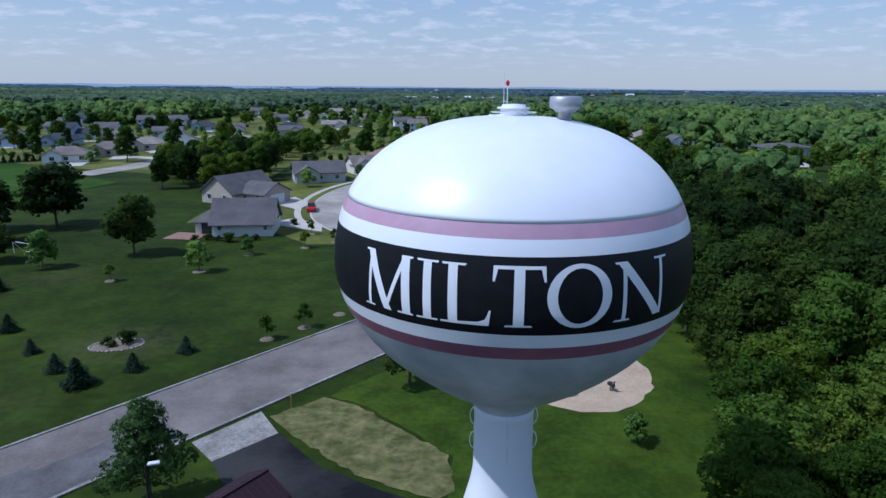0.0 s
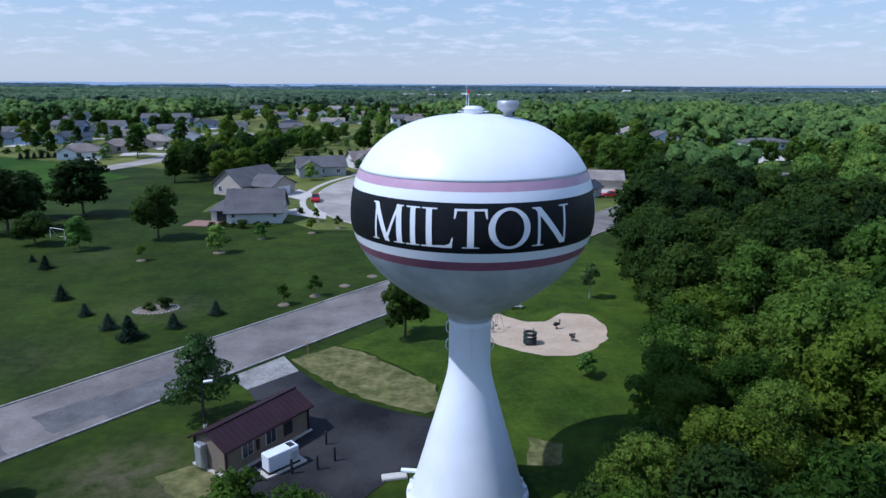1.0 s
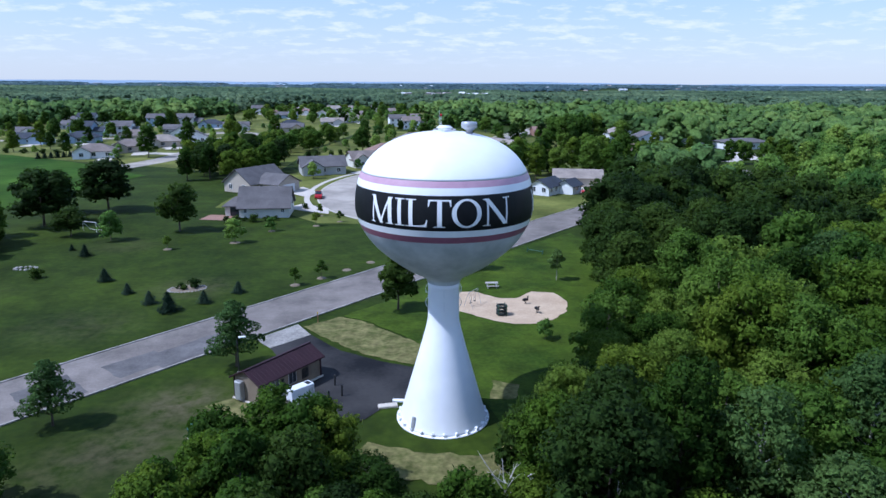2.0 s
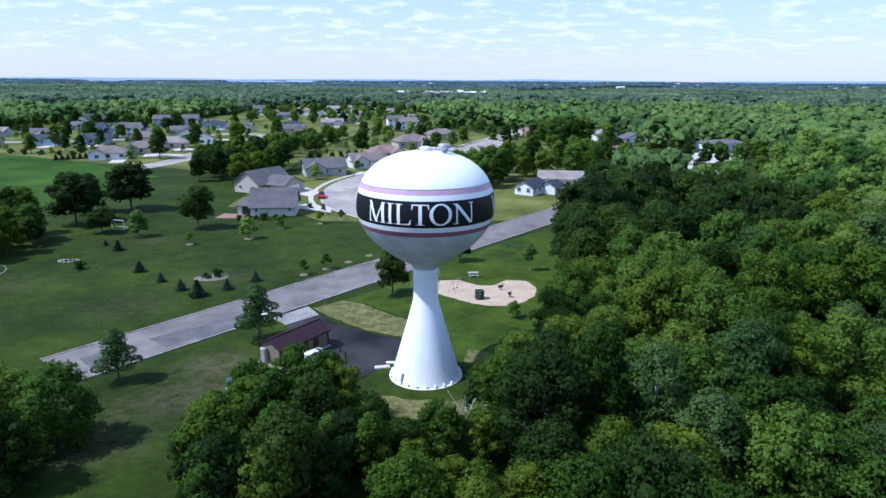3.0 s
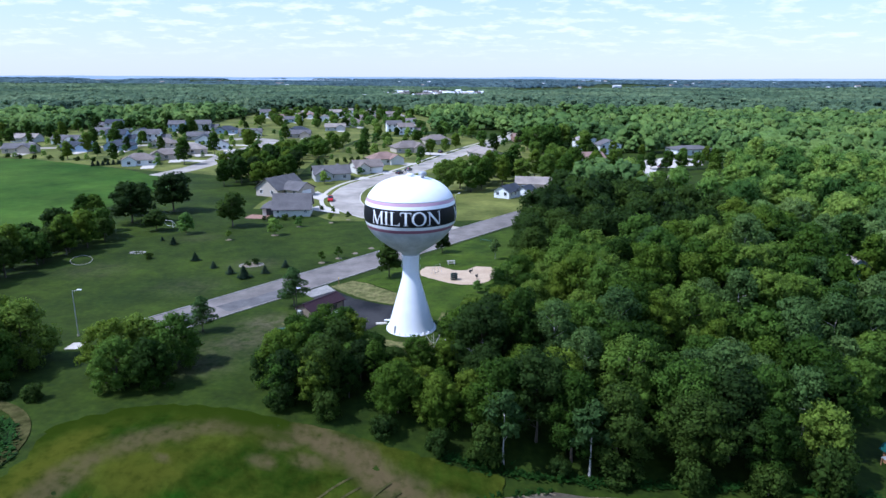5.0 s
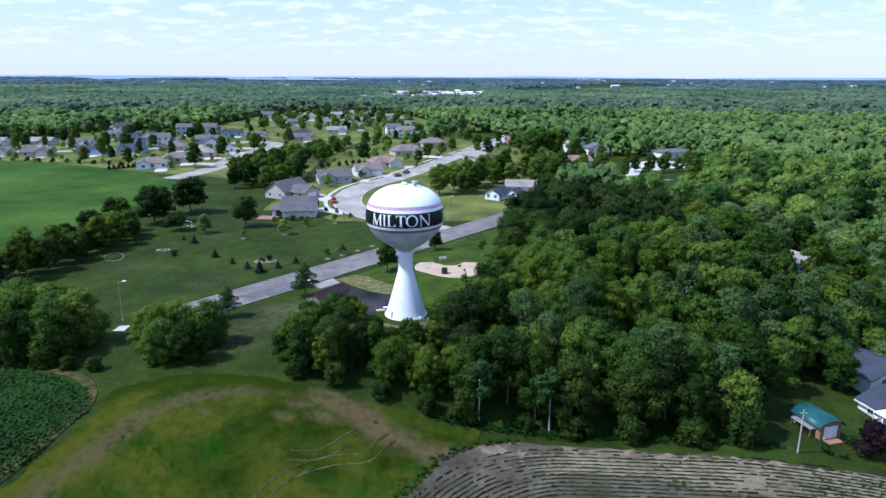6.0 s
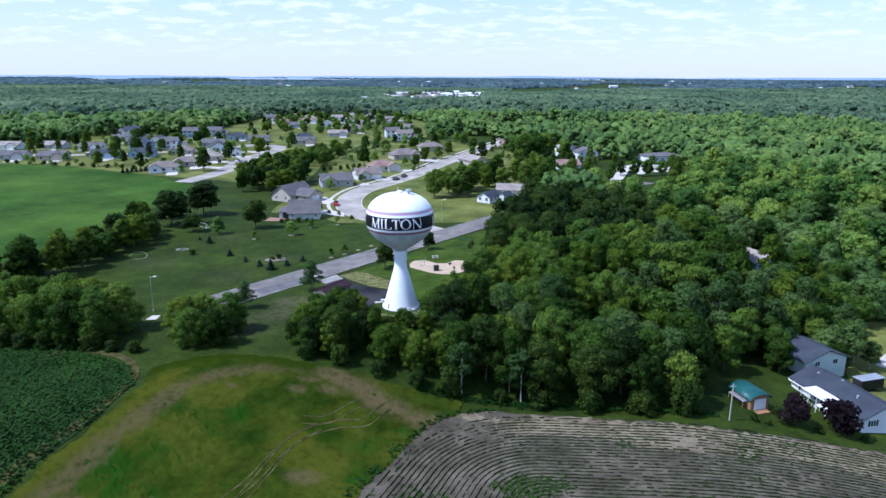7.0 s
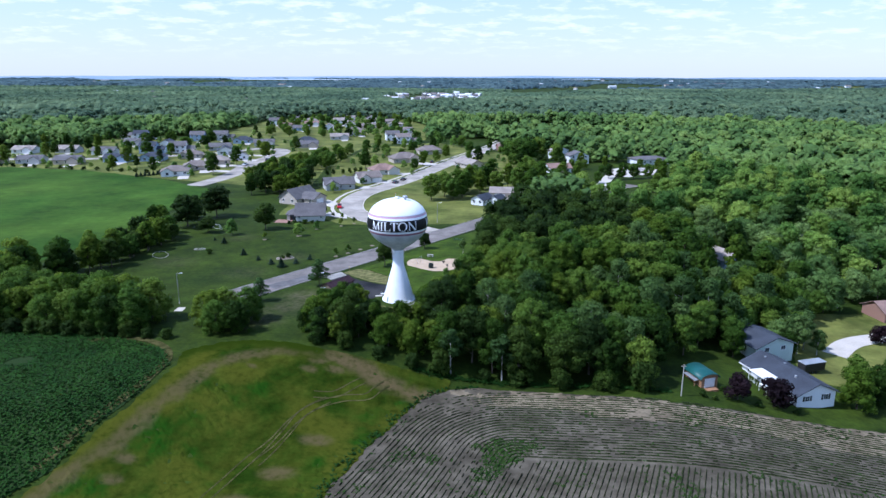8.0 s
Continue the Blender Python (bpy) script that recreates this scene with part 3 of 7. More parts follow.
def crop_rows():
    """Thin plants in rows that run beside the field's edges and turn round its corner."""
    d1, n1 = Vector((0.361, 0.933)), Vector((0.933, -0.361))
    d2, n2 = Vector((1.0, -0.019)), Vector((-0.019, -1.0))
    p1, p2 = Vector((-4.8, -70.5)), Vector((19.7, -34.8))
    verts, faces = [], []
    R, gap, headland = 24.2, 0.86, 24.2
    a1, a2 = p1 + n1 * R, p2 + n2 * R
    # the turning point of the rows round the headland
    t = ((a2 - a1).x * d2.y - (a2 - a1).y * d2.x) / (d1.x * d2.y - d1.y * d2.x)
    c = a1 + d1 * t
    rng = random.Random(5)
    wrapped = int((R - 0.6) / gap)
    for k in range(1, 150):
        wide, rise = rng.uniform(0.10, 0.15), rng.uniform(0.13, 0.2)
        pts = []
        if k <= wrapped:
            r = R - k * gap - 0.3
            end1, start2 = c - n1 * r, c - n2 * r
            pts += [end1 - d1 * s for s in np.arange(70, 0, -1.6)]
            w0, w1 = math.atan2(-n1.y, -n1.x), math.atan2(-n2.y, -n2.x)
            steps = max(5, int(r * abs(w1 - w0) / 1.2))
            pts += [c + Vector((math.cos(w0 + (w1 - w0) * i / steps), math.sin(w0 + (w1 - w0) * i / steps))) * r for i in range(steps + 1)]
            pts += [start2 + d2 * s for s in np.arange(1.6, 110, 1.6)]
        else:
            # the inner rows run straight up to the headland
            foot = c + d2 * ((k - wrapped - 1) * gap / abs(d2.dot(n1))) + n2 * (headland - R)
            pts += [foot - d1 * s for s in np.arange(58, 0, -1.6)]
        halves = [pts[0]]
        for a, b in zip(pts, pts[1:]):
            halves += [(a + b) / 2, b]
        for a, b in zip(halves, halves[1:]):
            m = (a + b) / 2
            thin = noise.noise(Vector((m.x * 0.09, m.y * 0.09, 2)))
            if m.y < -112 or rng.random() < (0.4 if k < 3 else 0.012) + (0.85 if m.y > -44 else 0.28) * smooth(thin + 0.3 * noise.noise(Vector((m.x * 0.25, m.y * 1.2, 4))), 0.05, 0.5):
                continue
            side = Vector((-(b - a).y, (b - a).x)).normalized() * wide * rng.uniform(0.65, 1.2) * (1 - 0.5 * smooth(thin, -0.1, 0.4))
            h = rise * rng.uniform(0.5, 1.6)
            a, b = a + side * rng.uniform(-0.5, 0.5), b + (b - a) * rng.uniform(-0.05, 0.12) + side * rng.uniform(-0.5, 0.5)
            base = len(verts)
            for p in (a, b):
                for off, up in ((side, 0.02), (-side * 0.1, h), (-side, 0.02)):
                    verts.append((p.x + off.x, p.y + off.y, ground_z(p.x, p.y) + 0.09 + up))
            faces += [(base, base + 1, base + 4, base + 3), (base + 1, base + 2, base + 5, base + 4)]
    tagged(raw("crop_rows", verts, faces, RIDGE), "thin rows of low plants on dry soil", "crop", "", "stuff")


def tufts(name, places, mat, label, height, wide):
    rng = np.random.default_rng(9)
    verts, faces = [], []
    for x, y in places:
        z = ground_z(x, y) + 0.08
        for _ in range(2):
            a = rng.uniform(0, 2 * math.pi)
            h, w = height * rng.uniform(0.5, 1.2), wide * rng.uniform(0.6, 1.3)
            ox, oy = rng.normal(size=2) * wide * 0.5
            k = len(verts)
            lean = rng.uniform(1.3, 2.2) * max(w, h * 0.8)
            verts += [(x + ox - w * math.cos(a), y + oy - w * math.sin(a), z + h * 0.2), (x + ox + w * math.cos(a), y + oy + w * math.sin(a), z + h * rng.uniform(0.2, 0.5)), (x + ox - lean * math.sin(a), y + oy + lean * math.cos(a), z + h)]
            (ax, ay, _), (bx, by, _), (cx, cy, _) = verts[k:]
            faces.append((k, k + 1, k + 2) if (bx - ax) * (cy - ay) > (by - ay) * (cx - ax) else (k, k + 2, k + 1))
    tagged(leafy(name, verts, faces, [(0, 0, 1)] * len(verts), mat), label, "plants", "", "stuff")


def low_plants():
    rng = random.Random(31)
    rows = []
    for i in range(76):
        for j in range(196):
            y = -98 + j * 0.40
            x = -38 - i * 0.76 + (y + 40) * 0.235 + rng.uniform(-0.1, 0.1)
            if inside(x, y, CROP_EDGE) and noise.noise(Vector((x * 0.08, y * 0.08, 5))) < 0.38:
                rows.append((x, y))
    tufts("bean_plants", rows, CROP, "dense rows of leafy bean plants", 0.45, 0.26)
    weeds = [(x, -30.3 - 2.4 * smooth(x, -2, 12) + rng.uniform(-1.0, 1.6) * rng.random()) for x in np.arange(6, 58, 0.08)]
    tufts("edge_weeds", weeds, CROP, "tall weeds along the wood's edge", 0.45, 0.2)


crop_rows()
low_plants()
WEEDY = [(19.6, -51.8), (27.5, -52.5), (30, -55), (26, -61), (22, -66), (17.6, -70), (17.2, -64)]
rng = random.Random(77)
young = []
for x in np.arange(-8, 100, 0.42):
    for y in np.arange(-104, -37, 0.42):
        px, py = x + rng.uniform(-0.2, 0.2), y + rng.uniform(-0.2, 0.2)
        if not inside(px, py, FIELD_EDGE + [(140, -150), (-30, -150)]):
            continue
        deep = near_line(px, py, WEEDY + WEEDY[:1]) * (1 if inside(px, py, WEEDY) else -1)
        n = noise.noise(Vector((px * 0.11, py * 0.11, 6)))
        if rng.random() < max(0.95 * smooth(deep + 2.5 * noise.noise(Vector((px * 0.4, py * 0.4, 8))), -0.8, 3.0), 0.30 * smooth(n, 0.25, 0.5), 0.012):
            young.append((px, py))
tufts("weeds", young, WEED, "green weeds scattered between the field's rows", 0.14, 0.24)
rng = random.Random(78)
edge = []
for (x0, y0), (x1, y1) in zip(FIELD_EDGE[:7], FIELD_EDGE[1:8]):
    for i in range(int(math.hypot(x1 - x0, y1 - y0) * 5)):
        f = rng.random()
        edge.append((x0 + f * (x1 - x0) - rng.random() ** 2 * 2.0 + 0.2, y0 + f * (y1 - y0) + rng.uniform(-0.2, 0.2)))
tufts("field_edge_weeds", edge, CROP, "weeds along the edge of the field", 0.40, 0.20)
for path in ([(1.2, -37.4), (-0.1, -39.0), (-2.0, -41.9), (-6.2, -43.3), (-10.6, -46.3), (-13.5, -50.4), (-15.9, -56.8), (-18.4, -61.7), (-20.5, -68.0), (-23, -76)], [(-3.2, -37.6), (-4.9, -39.3), (-6.6, -41.4), (-8.5, -42.9), (-12.3, -43.6)], [(-8.8, -44.2), (-12.4, -48.4), (-14.2, -53.8), (-15.8, -59.1), (-17.1, -62.7)]):
    for off in (0.8, -0.8):
        ribbon("wheel_rut", path, off + 0.13, off - 0.13, 0.17, RUT, "narrow wheel rut worn into the meadow", 0.7, 0.0, "rut")
ribbon("bare_strip", [(-62, -30.2), (-57.8, -28.2), (-50.1, -29.0), (-44.6, -32.6), (-41.6, -38.1), (-41.6, -44.0), (-42.6, -49.5), (-46.5, -60), (-49, -70)], 0.9, -0.7, 0.12, RUT, "strip of bare brown soil beside the beans", 1.5, 0.0, "ground")
patch("green_field", [(-330, 240), (-259, 225), (-202, 214), (-163, 195), (-138, 180), (-123, 167), (-100, 150), (-104, 108), (-105, 76), (-107, 44), (-113, 13), (-140, 0), (-330, 0)], 0.12, BRIGHT, "bright green young crop field", 8.0, 0.8, 10)
patch("garden_lawn", [(-58, 98), (-44, 98), (-30, 82), (-6, 82), (16, 86), (36, 112), (48, 140), (40, 200), (60, 260), (30, 330), (-10, 380), (-58, 340), (-66, 240), (-52, 175), (-60, 140)], 0.02, GARDEN, "sunlit green garden lawns along the street", 6.0, 0.3, 24)
patch("garden_lawn", [(-300, 232), (-205, 216), (-140, 184), (-104, 172), (-96, 330), (-140, 400), (-300, 410)], 0.02, GARDEN, "sunlit green garden lawns of the subdivision", 8.0, 0.3, 25)
patch("garden_lawn", [(-104, 172), (-60, 150), (-68, 240), (-62, 345), (-20, 400), (-15, 520), (-60, 650), (-130, 670), (-215, 640), (-215, 420), (-138, 402), (-94, 332)], 0.02, GARDEN, "bright green open ground among houses", 12.0, 0.3, 26)
patch("verge_lawn", [(-15.5, 23.5), (-8, 33.2), (3, 51), (14, 67), (22, 76), (26, 66), (24, 52), (22, 40), (22, 28), (19, 18), (14, 8), (10, 2), (6, -3), (4.2, 1.0), (3.0, 4.2), (-0.5, 7.5), (-3, 11), (-3, 16.5), (-11, 24.2), (-14, 25.3)], 0.03, VERGE, "bright green mown grass round the playground", 1.5, 0.25, 23, edge=1.0)
patch("sand_pit", [(-0.1, 36.1), (2.9, 36.6), (6.5, 33.6), (8.7, 34.0), (11.0, 37.0), (14, 36.7), (15.5, 33.2), (14.9, 29), (12.8, 25.6), (10.7, 24.1), (7.7, 23.7), (4.5, 25.2), (1.8, 27.4), (-0.6, 29.5), (-1.2, 33)], 0.06, SAND, "pale sand of a kidney-shaped play area", 1.5, 0.12, 11, edge=0.8)
patch("dry_grass", [(-18.0, 21.4), (-14.2, 25.0), (-11.4, 24.0), (-7, 20), (-3.2, 16.4), (-2.5, 12), (-3.6, 10.9), (-9.0, 13.1), (-15.2, 18.4)], 0.05, DRY, "pale dry reseeded grass beside the black drive", 1.0, 0.16, 12, edge=0.7)
patch("dry_grass", [(-22.0, 0.6), (-19.8, 2.6), (-16.9, 0.2), (-13.0, -3.2), (-14.9, -6.6)], 0.05, DRY, "pale dry reseeded grass beside the pump house", 1.0, 0.12, 13, edge=0.7)
patch("dry_grass", [(4.5, 7.5), (7.2, 6.6), (6.6, 3.6), (4.2, 3.4)], 0.05, DRY, "pale dry grass beside the tower foot", 1.0, 0.12, 14, edge=0.7)
patch("worn_ground", [(-6.5, -4.5), (-3, -6), (3, -6.5), (6.5, -4), (7.5, -8), (0, -10.5), (-6.5, -9)], 0.05, DRY, "worn brownish grass round the tower foot", 1.0, 0.3, 15, edge=0.8)
patch("asphalt_drive", [(-16.6, 18.9), (-12, 14.2), (-7.2, 11.6), (-3.0, 10.0), (-0.5, 7), (-2.5, 4.0), (-5.1, 2.2), (-6.9, -0.9), (-9, -3.2), (-12.6, -3.2), (-16.9, 0.8), (-14.2, 5.8), (-20.1, 14.6)], 0.04, NEWASPHALT, "new black asphalt drive round the pump house", 1.5, 0.06, 17, edge=1.0)
patch("driveway_apron", [(-18.9, 22.2), (-16.5, 18.8), (-20.1, 14.5), (-22.6, 17.0)], 0.06, KERB, "pale concrete driveway apron at the road", 2.0, 0.0, 18)

ROAD_LINE = [(-42.1, -1.05), (-24.6, 23.3), (-7.1, 47.7), (10.5, 72.0), (28, 96.4), (46, 121), (70, 150), (100, 180)]
ribbon("road", ROAD_LINE, 4.6, -4.6, 0.05, ROAD, "wide worn grey asphalt residential road", 3.0)
ribbon("kerb", ROAD_LINE, 4.85, 4.6, 0.05, KERB, "pale concrete kerb and gutter", 3.0, 0.09, "kerb")
ribbon("kerb", ROAD_LINE, -4.6, -4.85, 0.05, KERB, "pale concrete kerb and gutter", 3.0, 0.09, "kerb")
STREET_LINE = [(4, 72), (-8, 82), (-19, 91), (-27, 101), (-31.5, 113), (-33.5, 130), (-31.5, 147), (-25, 164), (-14, 192), (1, 245), (24.6, 317), (38, 360), (48, 400)]
ribbon("street", STREET_LINE, 4.9, -4.7, 0.04, STREET, "pale sunlit residential street with a bend", 3.0)
ribbon("kerb", STREET_LINE, 5.3, 4.9, 0.05, CONCRETE, "pale concrete kerb", 3.0, 0.03, "kerb")
ribbon("kerb", STREET_LINE[2:], -4.7, -5.1, 0.05, CONCRETE, "pale concrete kerb", 3.0, 0.03, "kerb")
ribbon("pavement", STREET_LINE[3:], 8.6, 7.2, 0.06, CONCRETE, "pale concrete footpath", 3.0, 0.0, "pavement")
ribbon("street", [(-119, 165), (-113, 200), (-117, 250), (-113, 300), (-122, 326), (-150, 330)], 5.0, -5.0, 0.05, STREET, "pale street of the subdivision", 4.0)
ribbon("street", [(-300, 262), (-250, 262), (-200, 275), (-160, 300), (-140, 326)], 4.5, -4.5, 0.05, STREET, "pale street of the subdivision", 4.0)
patch("road_patch", [(-37.5, -1.2), (-34.2, 3.0), (-38.6, 6.6), (-41.6, 2.0)], 0.065, ROADFIX, "darker patched asphalt", 2.0, 0.15, 19, edge=1.0)
patch("road_patch", [(-32.8, 6.0), (-29.6, 10.6), (-32.6, 13.2), (-36.0, 8.6)], 0.065, ROADFIX, "darker patched asphalt", 2.0, 0.15, 20, edge=1.0)
patch("road_patch", [(-32.9, 11.2), (-29.7, 8.8), (-23.3, 17.8), (-26.5, 20.2)], 0.070, ROADFIX, "darker patched asphalt", 2.0, 0.12, 22, edge=1.0)
patch("parking_lot", [(91, 206), (104, 204), (108, 212), (119, 213), (127, 238), (112, 245), (96, 231)], 0.06, CONCRETE, "pale concrete car park", 6.0, 0.2, 21)
ribbon("street", [(70, 146), (77, 163), (85, 182), (95, 212)], 2.8, -2.8, 0.05, CONCRETE, "pale lane to the car park", 4.0)


# ---- water tower ----
def tank_profile():
    return [(12.6, 1.40), (12.85, 1.47), (13.05, 1.66), (13.3, 2.06), (13.55, 2.52), (13.8, 2.96), (14.1, 3.42), (14.4, 3.86), (14.75, 4.32), (15.1, 4.76), (15.5, 5.22), (15.9, 5.64), (16.3, 5.99), (16.7, 6.30), (17.1, 6.56), (17.52, 6.80)]


def tank_r(z):
    if z >= 19.2:
        return 7.30 * max(0.0, 1 - ((z - 19.2) / 6.0) ** 2.36) ** (1 / 2.36)
    rows = tank_profile() + [(18.02, 7.03), (18.5, 7.18), (18.9, 7.27), (19.2, 7.30)]
    for (z0, r0), (z1, r1) in zip(rows, rows[1:]):
        if z <= z1:
            return r0 + (r1 - r0) * (z - z0) / (z1 - z0)
    return 7.30


def band(z0, z1, out=0.0, steps=8):
    return [(z0 + (z1 - z0) * i / steps, tank_r(z0 + (z1 - z0) * i / steps) + out) for i in range(steps + 1)]


def on_tank(azimuth, z, out):
    a, r = radians(azimuth), tank_r(z) + out
    return (r * math.sin(a), -r * math.cos(a), z)


def letter(tower, outlines, a0, a1, z0, z1, turn):
    """One painted letter: closed outlines in a unit square, laid on the curved tank."""
    verts, faces = [], []
    for quad in outlines:
        n = 8
        (ax, ay), (bx, by), (cx, cy), (dx, dy) = quad
        base = len(verts)
        for i in range(n + 1):
            for j in range(n + 1):
                u, v = i / n, j / n
                x = (1 - v) * ((1 - u) * ax + u * bx) + v * ((1 - u) * dx + u * cx)
                y = (1 - v) * ((1 - u) * ay + u * by) + v * ((1 - u) * dy + u * cy)
                verts.append(on_tank(turn - 0.5 + a0 + (a1 - a0) * x, z0 + (z1 - z0) * y, 0.016))
        for i in range(n):
            for j in range(n):
                a = base + i * (n + 1) + j
                faces.append((a, a + n + 1, a + n + 2, a + 1))
    ob = raw("letter", verts, faces, WHITE, tower)
    return ob


def bar(x0, y0, x1, y1, w):
    """A slanting stroke of level width w from the foot to the top."""
    return ((x0, y0), (x0 + w, y0), (x1 + w, y1), (x1, y1))


def serif(x0, x1, y, up):
    h = 0.035 * up
    return ((x0, y), (x1, y), (x1 - 0.02, y + h), (x0 + 0.02, y + h))


def ring(thick, thin):
    out, n = [], 28
    for i in range(n):
        q = []
        for k, inner in ((i, 0), (i + 1, 0), (i + 1, 1), (i, 1)):
            a = 2 * math.pi * k / n
            rx, ry = 0.5 - inner * thick, 0.53 - inner * thin
            q.append((0.5 + rx * math.cos(a), 0.5 + ry * math.sin(a)))
        out.append(tuple(q))
    return out


LETTERS = [
    (-46.3, -28.2, [bar(0.09, 0, 0.115, 1, 0.06), bar(0.43, 0, 0.05, 1, 0.15), bar(0.43, 0, 0.80, 1, 0.07), bar(0.80, 0, 0.765, 1, 0.15), serif(0.0, 0.24, 0, 1), serif(0.70, 1.0, 0, 1), serif(0.0, 0.2, 1, -1), serif(0.78, 0.98, 1, -1)]),
    (-27.4, -20.8, [bar(0.34, 0, 0.30, 1, 0.36), serif(0.02, 0.98, 0, 1), serif(0.0, 0.96, 1, -1)]),
    (-20.2, -6.9, [bar(0.16, 0, 0.14, 1, 0.19), serif(0.0, 0.5, 1, -1), ((0.0, 0), (0.96, 0), (0.95, 0.07), (0.0, 0.035)), ((0.84, 0), (0.96, 0), (1.0, 0.27), (0.965, 0.27)), ((0.7, 0.05), (0.88, 0.05), (0.97, 0.18), (0.93, 0.12))]),
    (-6.7, 6.8, [bar(0.40, 0, 0.40, 1, 0.20), serif(0.24, 0.76, 0, 1), ((0.02, 0.945), (0.98, 0.945), (0.99, 1), (0.01, 1)), ((0.0, 0.75), (0.04, 0.75), (0.10, 0.96), (0.01, 1)), ((0.96, 0.75), (1.0, 0.75), (0.99, 1), (0.90, 0.96))]),
    (7.0, 24.6, ring(0.155, 0.075)),
    (25.5, 44.9, [bar(0.135, 0, 0.13, 1, 0.065), bar(0.74, 0, 0.04, 1, 0.17), bar(0.83, 0, 0.83, 1, 0.06), serif(0.0, 0.28, 0, 1), serif(0.0, 0.2, 1, -1), serif(0.71, 1.0, 1, -1)]),
]


def water_tower():
    tower = thing("water_tower", pose(-0.17, 0, 0), "white pedestal water tower with a bulb-shaped tank, pink and black bands", "water tower")
    part("pedestal", lathe([(0.0, 3.93), (0.3, 3.80), (2.0, 3.32), (4.4, 2.64), (6.8, 1.96), (8.6, 1.48), (9.2, 1.37), (9.6, 1.34), (11.0, 1.33), (12.2, 1.33), (12.6, 1.38)]), WHITE, tower, "white flared steel pedestal", True)
    part("tank_bottom", lathe(tank_profile(), cap=False), WEATHERED_SHADE, tower, "weathered white underside of the tank with shade in its colour", True)
    part("lower_band", lathe(band(17.52, 18.02, 0.002), cap=False), MAROON, tower, "dark pink painted band", True)
    part("white_band", lathe(band(18.02, 18.52), cap=False), WHITE, tower, "", True)
    part("black_band", lathe(band(18.52, 21.1, 0.002, 20), cap=False), BLACK, tower, "black painted band with white lettering", True)
    part("white_band", lathe(band(21.1, 21.63), cap=False), WHITE, tower, "", True)
    part("upper_band", lathe(band(21.63, 22.08, 0.002), cap=False), PINK, tower, "pale pink painted band", True)
    top = [(z, tank_r(z)) for z in [22.08 + (25.19 - 22.08) * math.sin(math.pi / 2 * i / 30) for i in range(31)]]
    part("dome", lathe(top), WHITE, tower, "glossy white domed roof of the tank", True)
    for turn in (0, 120, 240):
        for a0, a1, strokes in LETTERS:
            letter(tower, strokes, a0, a1, 18.82, 20.83, turn)
    # foot ring with anchor chairs
    part("base_ring", lathe([(0.0, 3.9), (0.0, 4.12), (0.12, 4.12), (0.12, 3.86)], cap=False), WHITE, tower, "", True)
    for i in range(24):
        a = 2 * math.pi * (i + 0.3) / 24
        bm = boxed(-0.09, 0.09, -4.05, -3.78, 0.0, 0.42, 0.02)
        rod(bm, (0, -4.0, 0), (0, -4.0, 0.5), 0.03)
        bm.transform(Matrix.Rotation(a, 4, "Z"))
        part("anchor_bolt", bm, WHITE, tower)
    bm = boxed(-0.13, 0.13, -0.09, 0.09, 0.0, 1.25, 0.02)
    bm.transform(Matrix.Translation((-2.55, -2.98, 0.12)) @ Matrix.Rotation(radians(-40), 4, "Z") @ Matrix.Rotation(radians(-14), 4, "X"))
    part("cable_box", bm, GALV, tower, "grey cable box on the pedestal foot")
    # overflow pipe and its splash block
    bm = bmesh.new()
    rod(bm, (-3.3, 1.0, 0.9), (-4.6, 1.3, 0.75), 0.16, sides=12)
    part("overflow_pipe", bm, STEEL, tower)
    # painter's rails below the tank, seen at both sides of the neck
    for z in (11.95, 10.75):
        for a in range(0, 360, 90):
            bm = bmesh.new()
            rings = []
            for k in range(13):
                t = math.pi * k / 12
                out = Vector((0.42 * math.sin(t), 0, 0.20 * math.cos(t))).normalized()
                p = Vector((1.32 + 0.20 * math.sin(t), 0, z + 0.42 * math.cos(t)))
                rings.append([bm.verts.new(p + 0.028 * (math.cos(b) * out + math.sin(b) * Vector((0, 1, 0)))) for b in [math.pi * j / 3 for j in range(6)]])
            for low, high in zip(rings, rings[1:]):
                for j in range(6):
                    bm.faces.new((low[j], low[(j + 1) % 6], high[(j + 1) % 6], high[j]))
            bm.faces.new(rings[0][::-1])
            bm.faces.new(rings[-1])
            bm.transform(Matrix.Rotation(radians(a + 4), 4, "Z"))
            part("rail_loop", bm, STEEL, tower)
    for z in (10.05, 11.35):
        part("weld_seam", lathe([(z - 0.03, 1.325), (z, 1.345), (z + 0.03, 1.325)], 64, False), WHITE, tower, "", True)
    # roof hatch, vent and mast
    part("hatch", lathe([(25.05, 0.55), (25.45, 0.55), (25.45, 0.66), (25.52, 0.66), (25.52, 0.5), (25.62, 0.48), (25.66, 0.0)], 32, False), WHITE, tower, "white round roof hatch", True)
    bm = boxed(-1.0, -0.35, -0.3, 0.3, 25.0, 25.22, 0.03)
    part("hatch_step", bm, WHITE, tower)
    vent = part("vent", lathe([(24.3, 0.27), (25.42, 0.27), (25.42, 0.40), (25.50, 0.42), (25.58, 0.60), (25.62, 0.63), (25.98, 0.63), (26.03, 0.58), (26.05, 0.0)], 36, False), GALV, tower, "grey mushroom-shaped roof vent", True)
    vent.location = (1.98, -0.6, -0.06)
    bm = bmesh.new()
    rod(bm, (-0.42, -0.1, 25.2), (-0.42, -0.1, 26.85), 0.02, 0.012, 6)
    rod(bm, (-0.28, -0.1, 25.2), (-0.28, -0.1, 26.4), 0.022, 0.02, 6)
    rod(bm, (-0.42, -0.1, 25.75), (-0.28, -0.1, 25.75), 0.012, 0.012, 6)
    part("mast", bm, STEEL, tower)
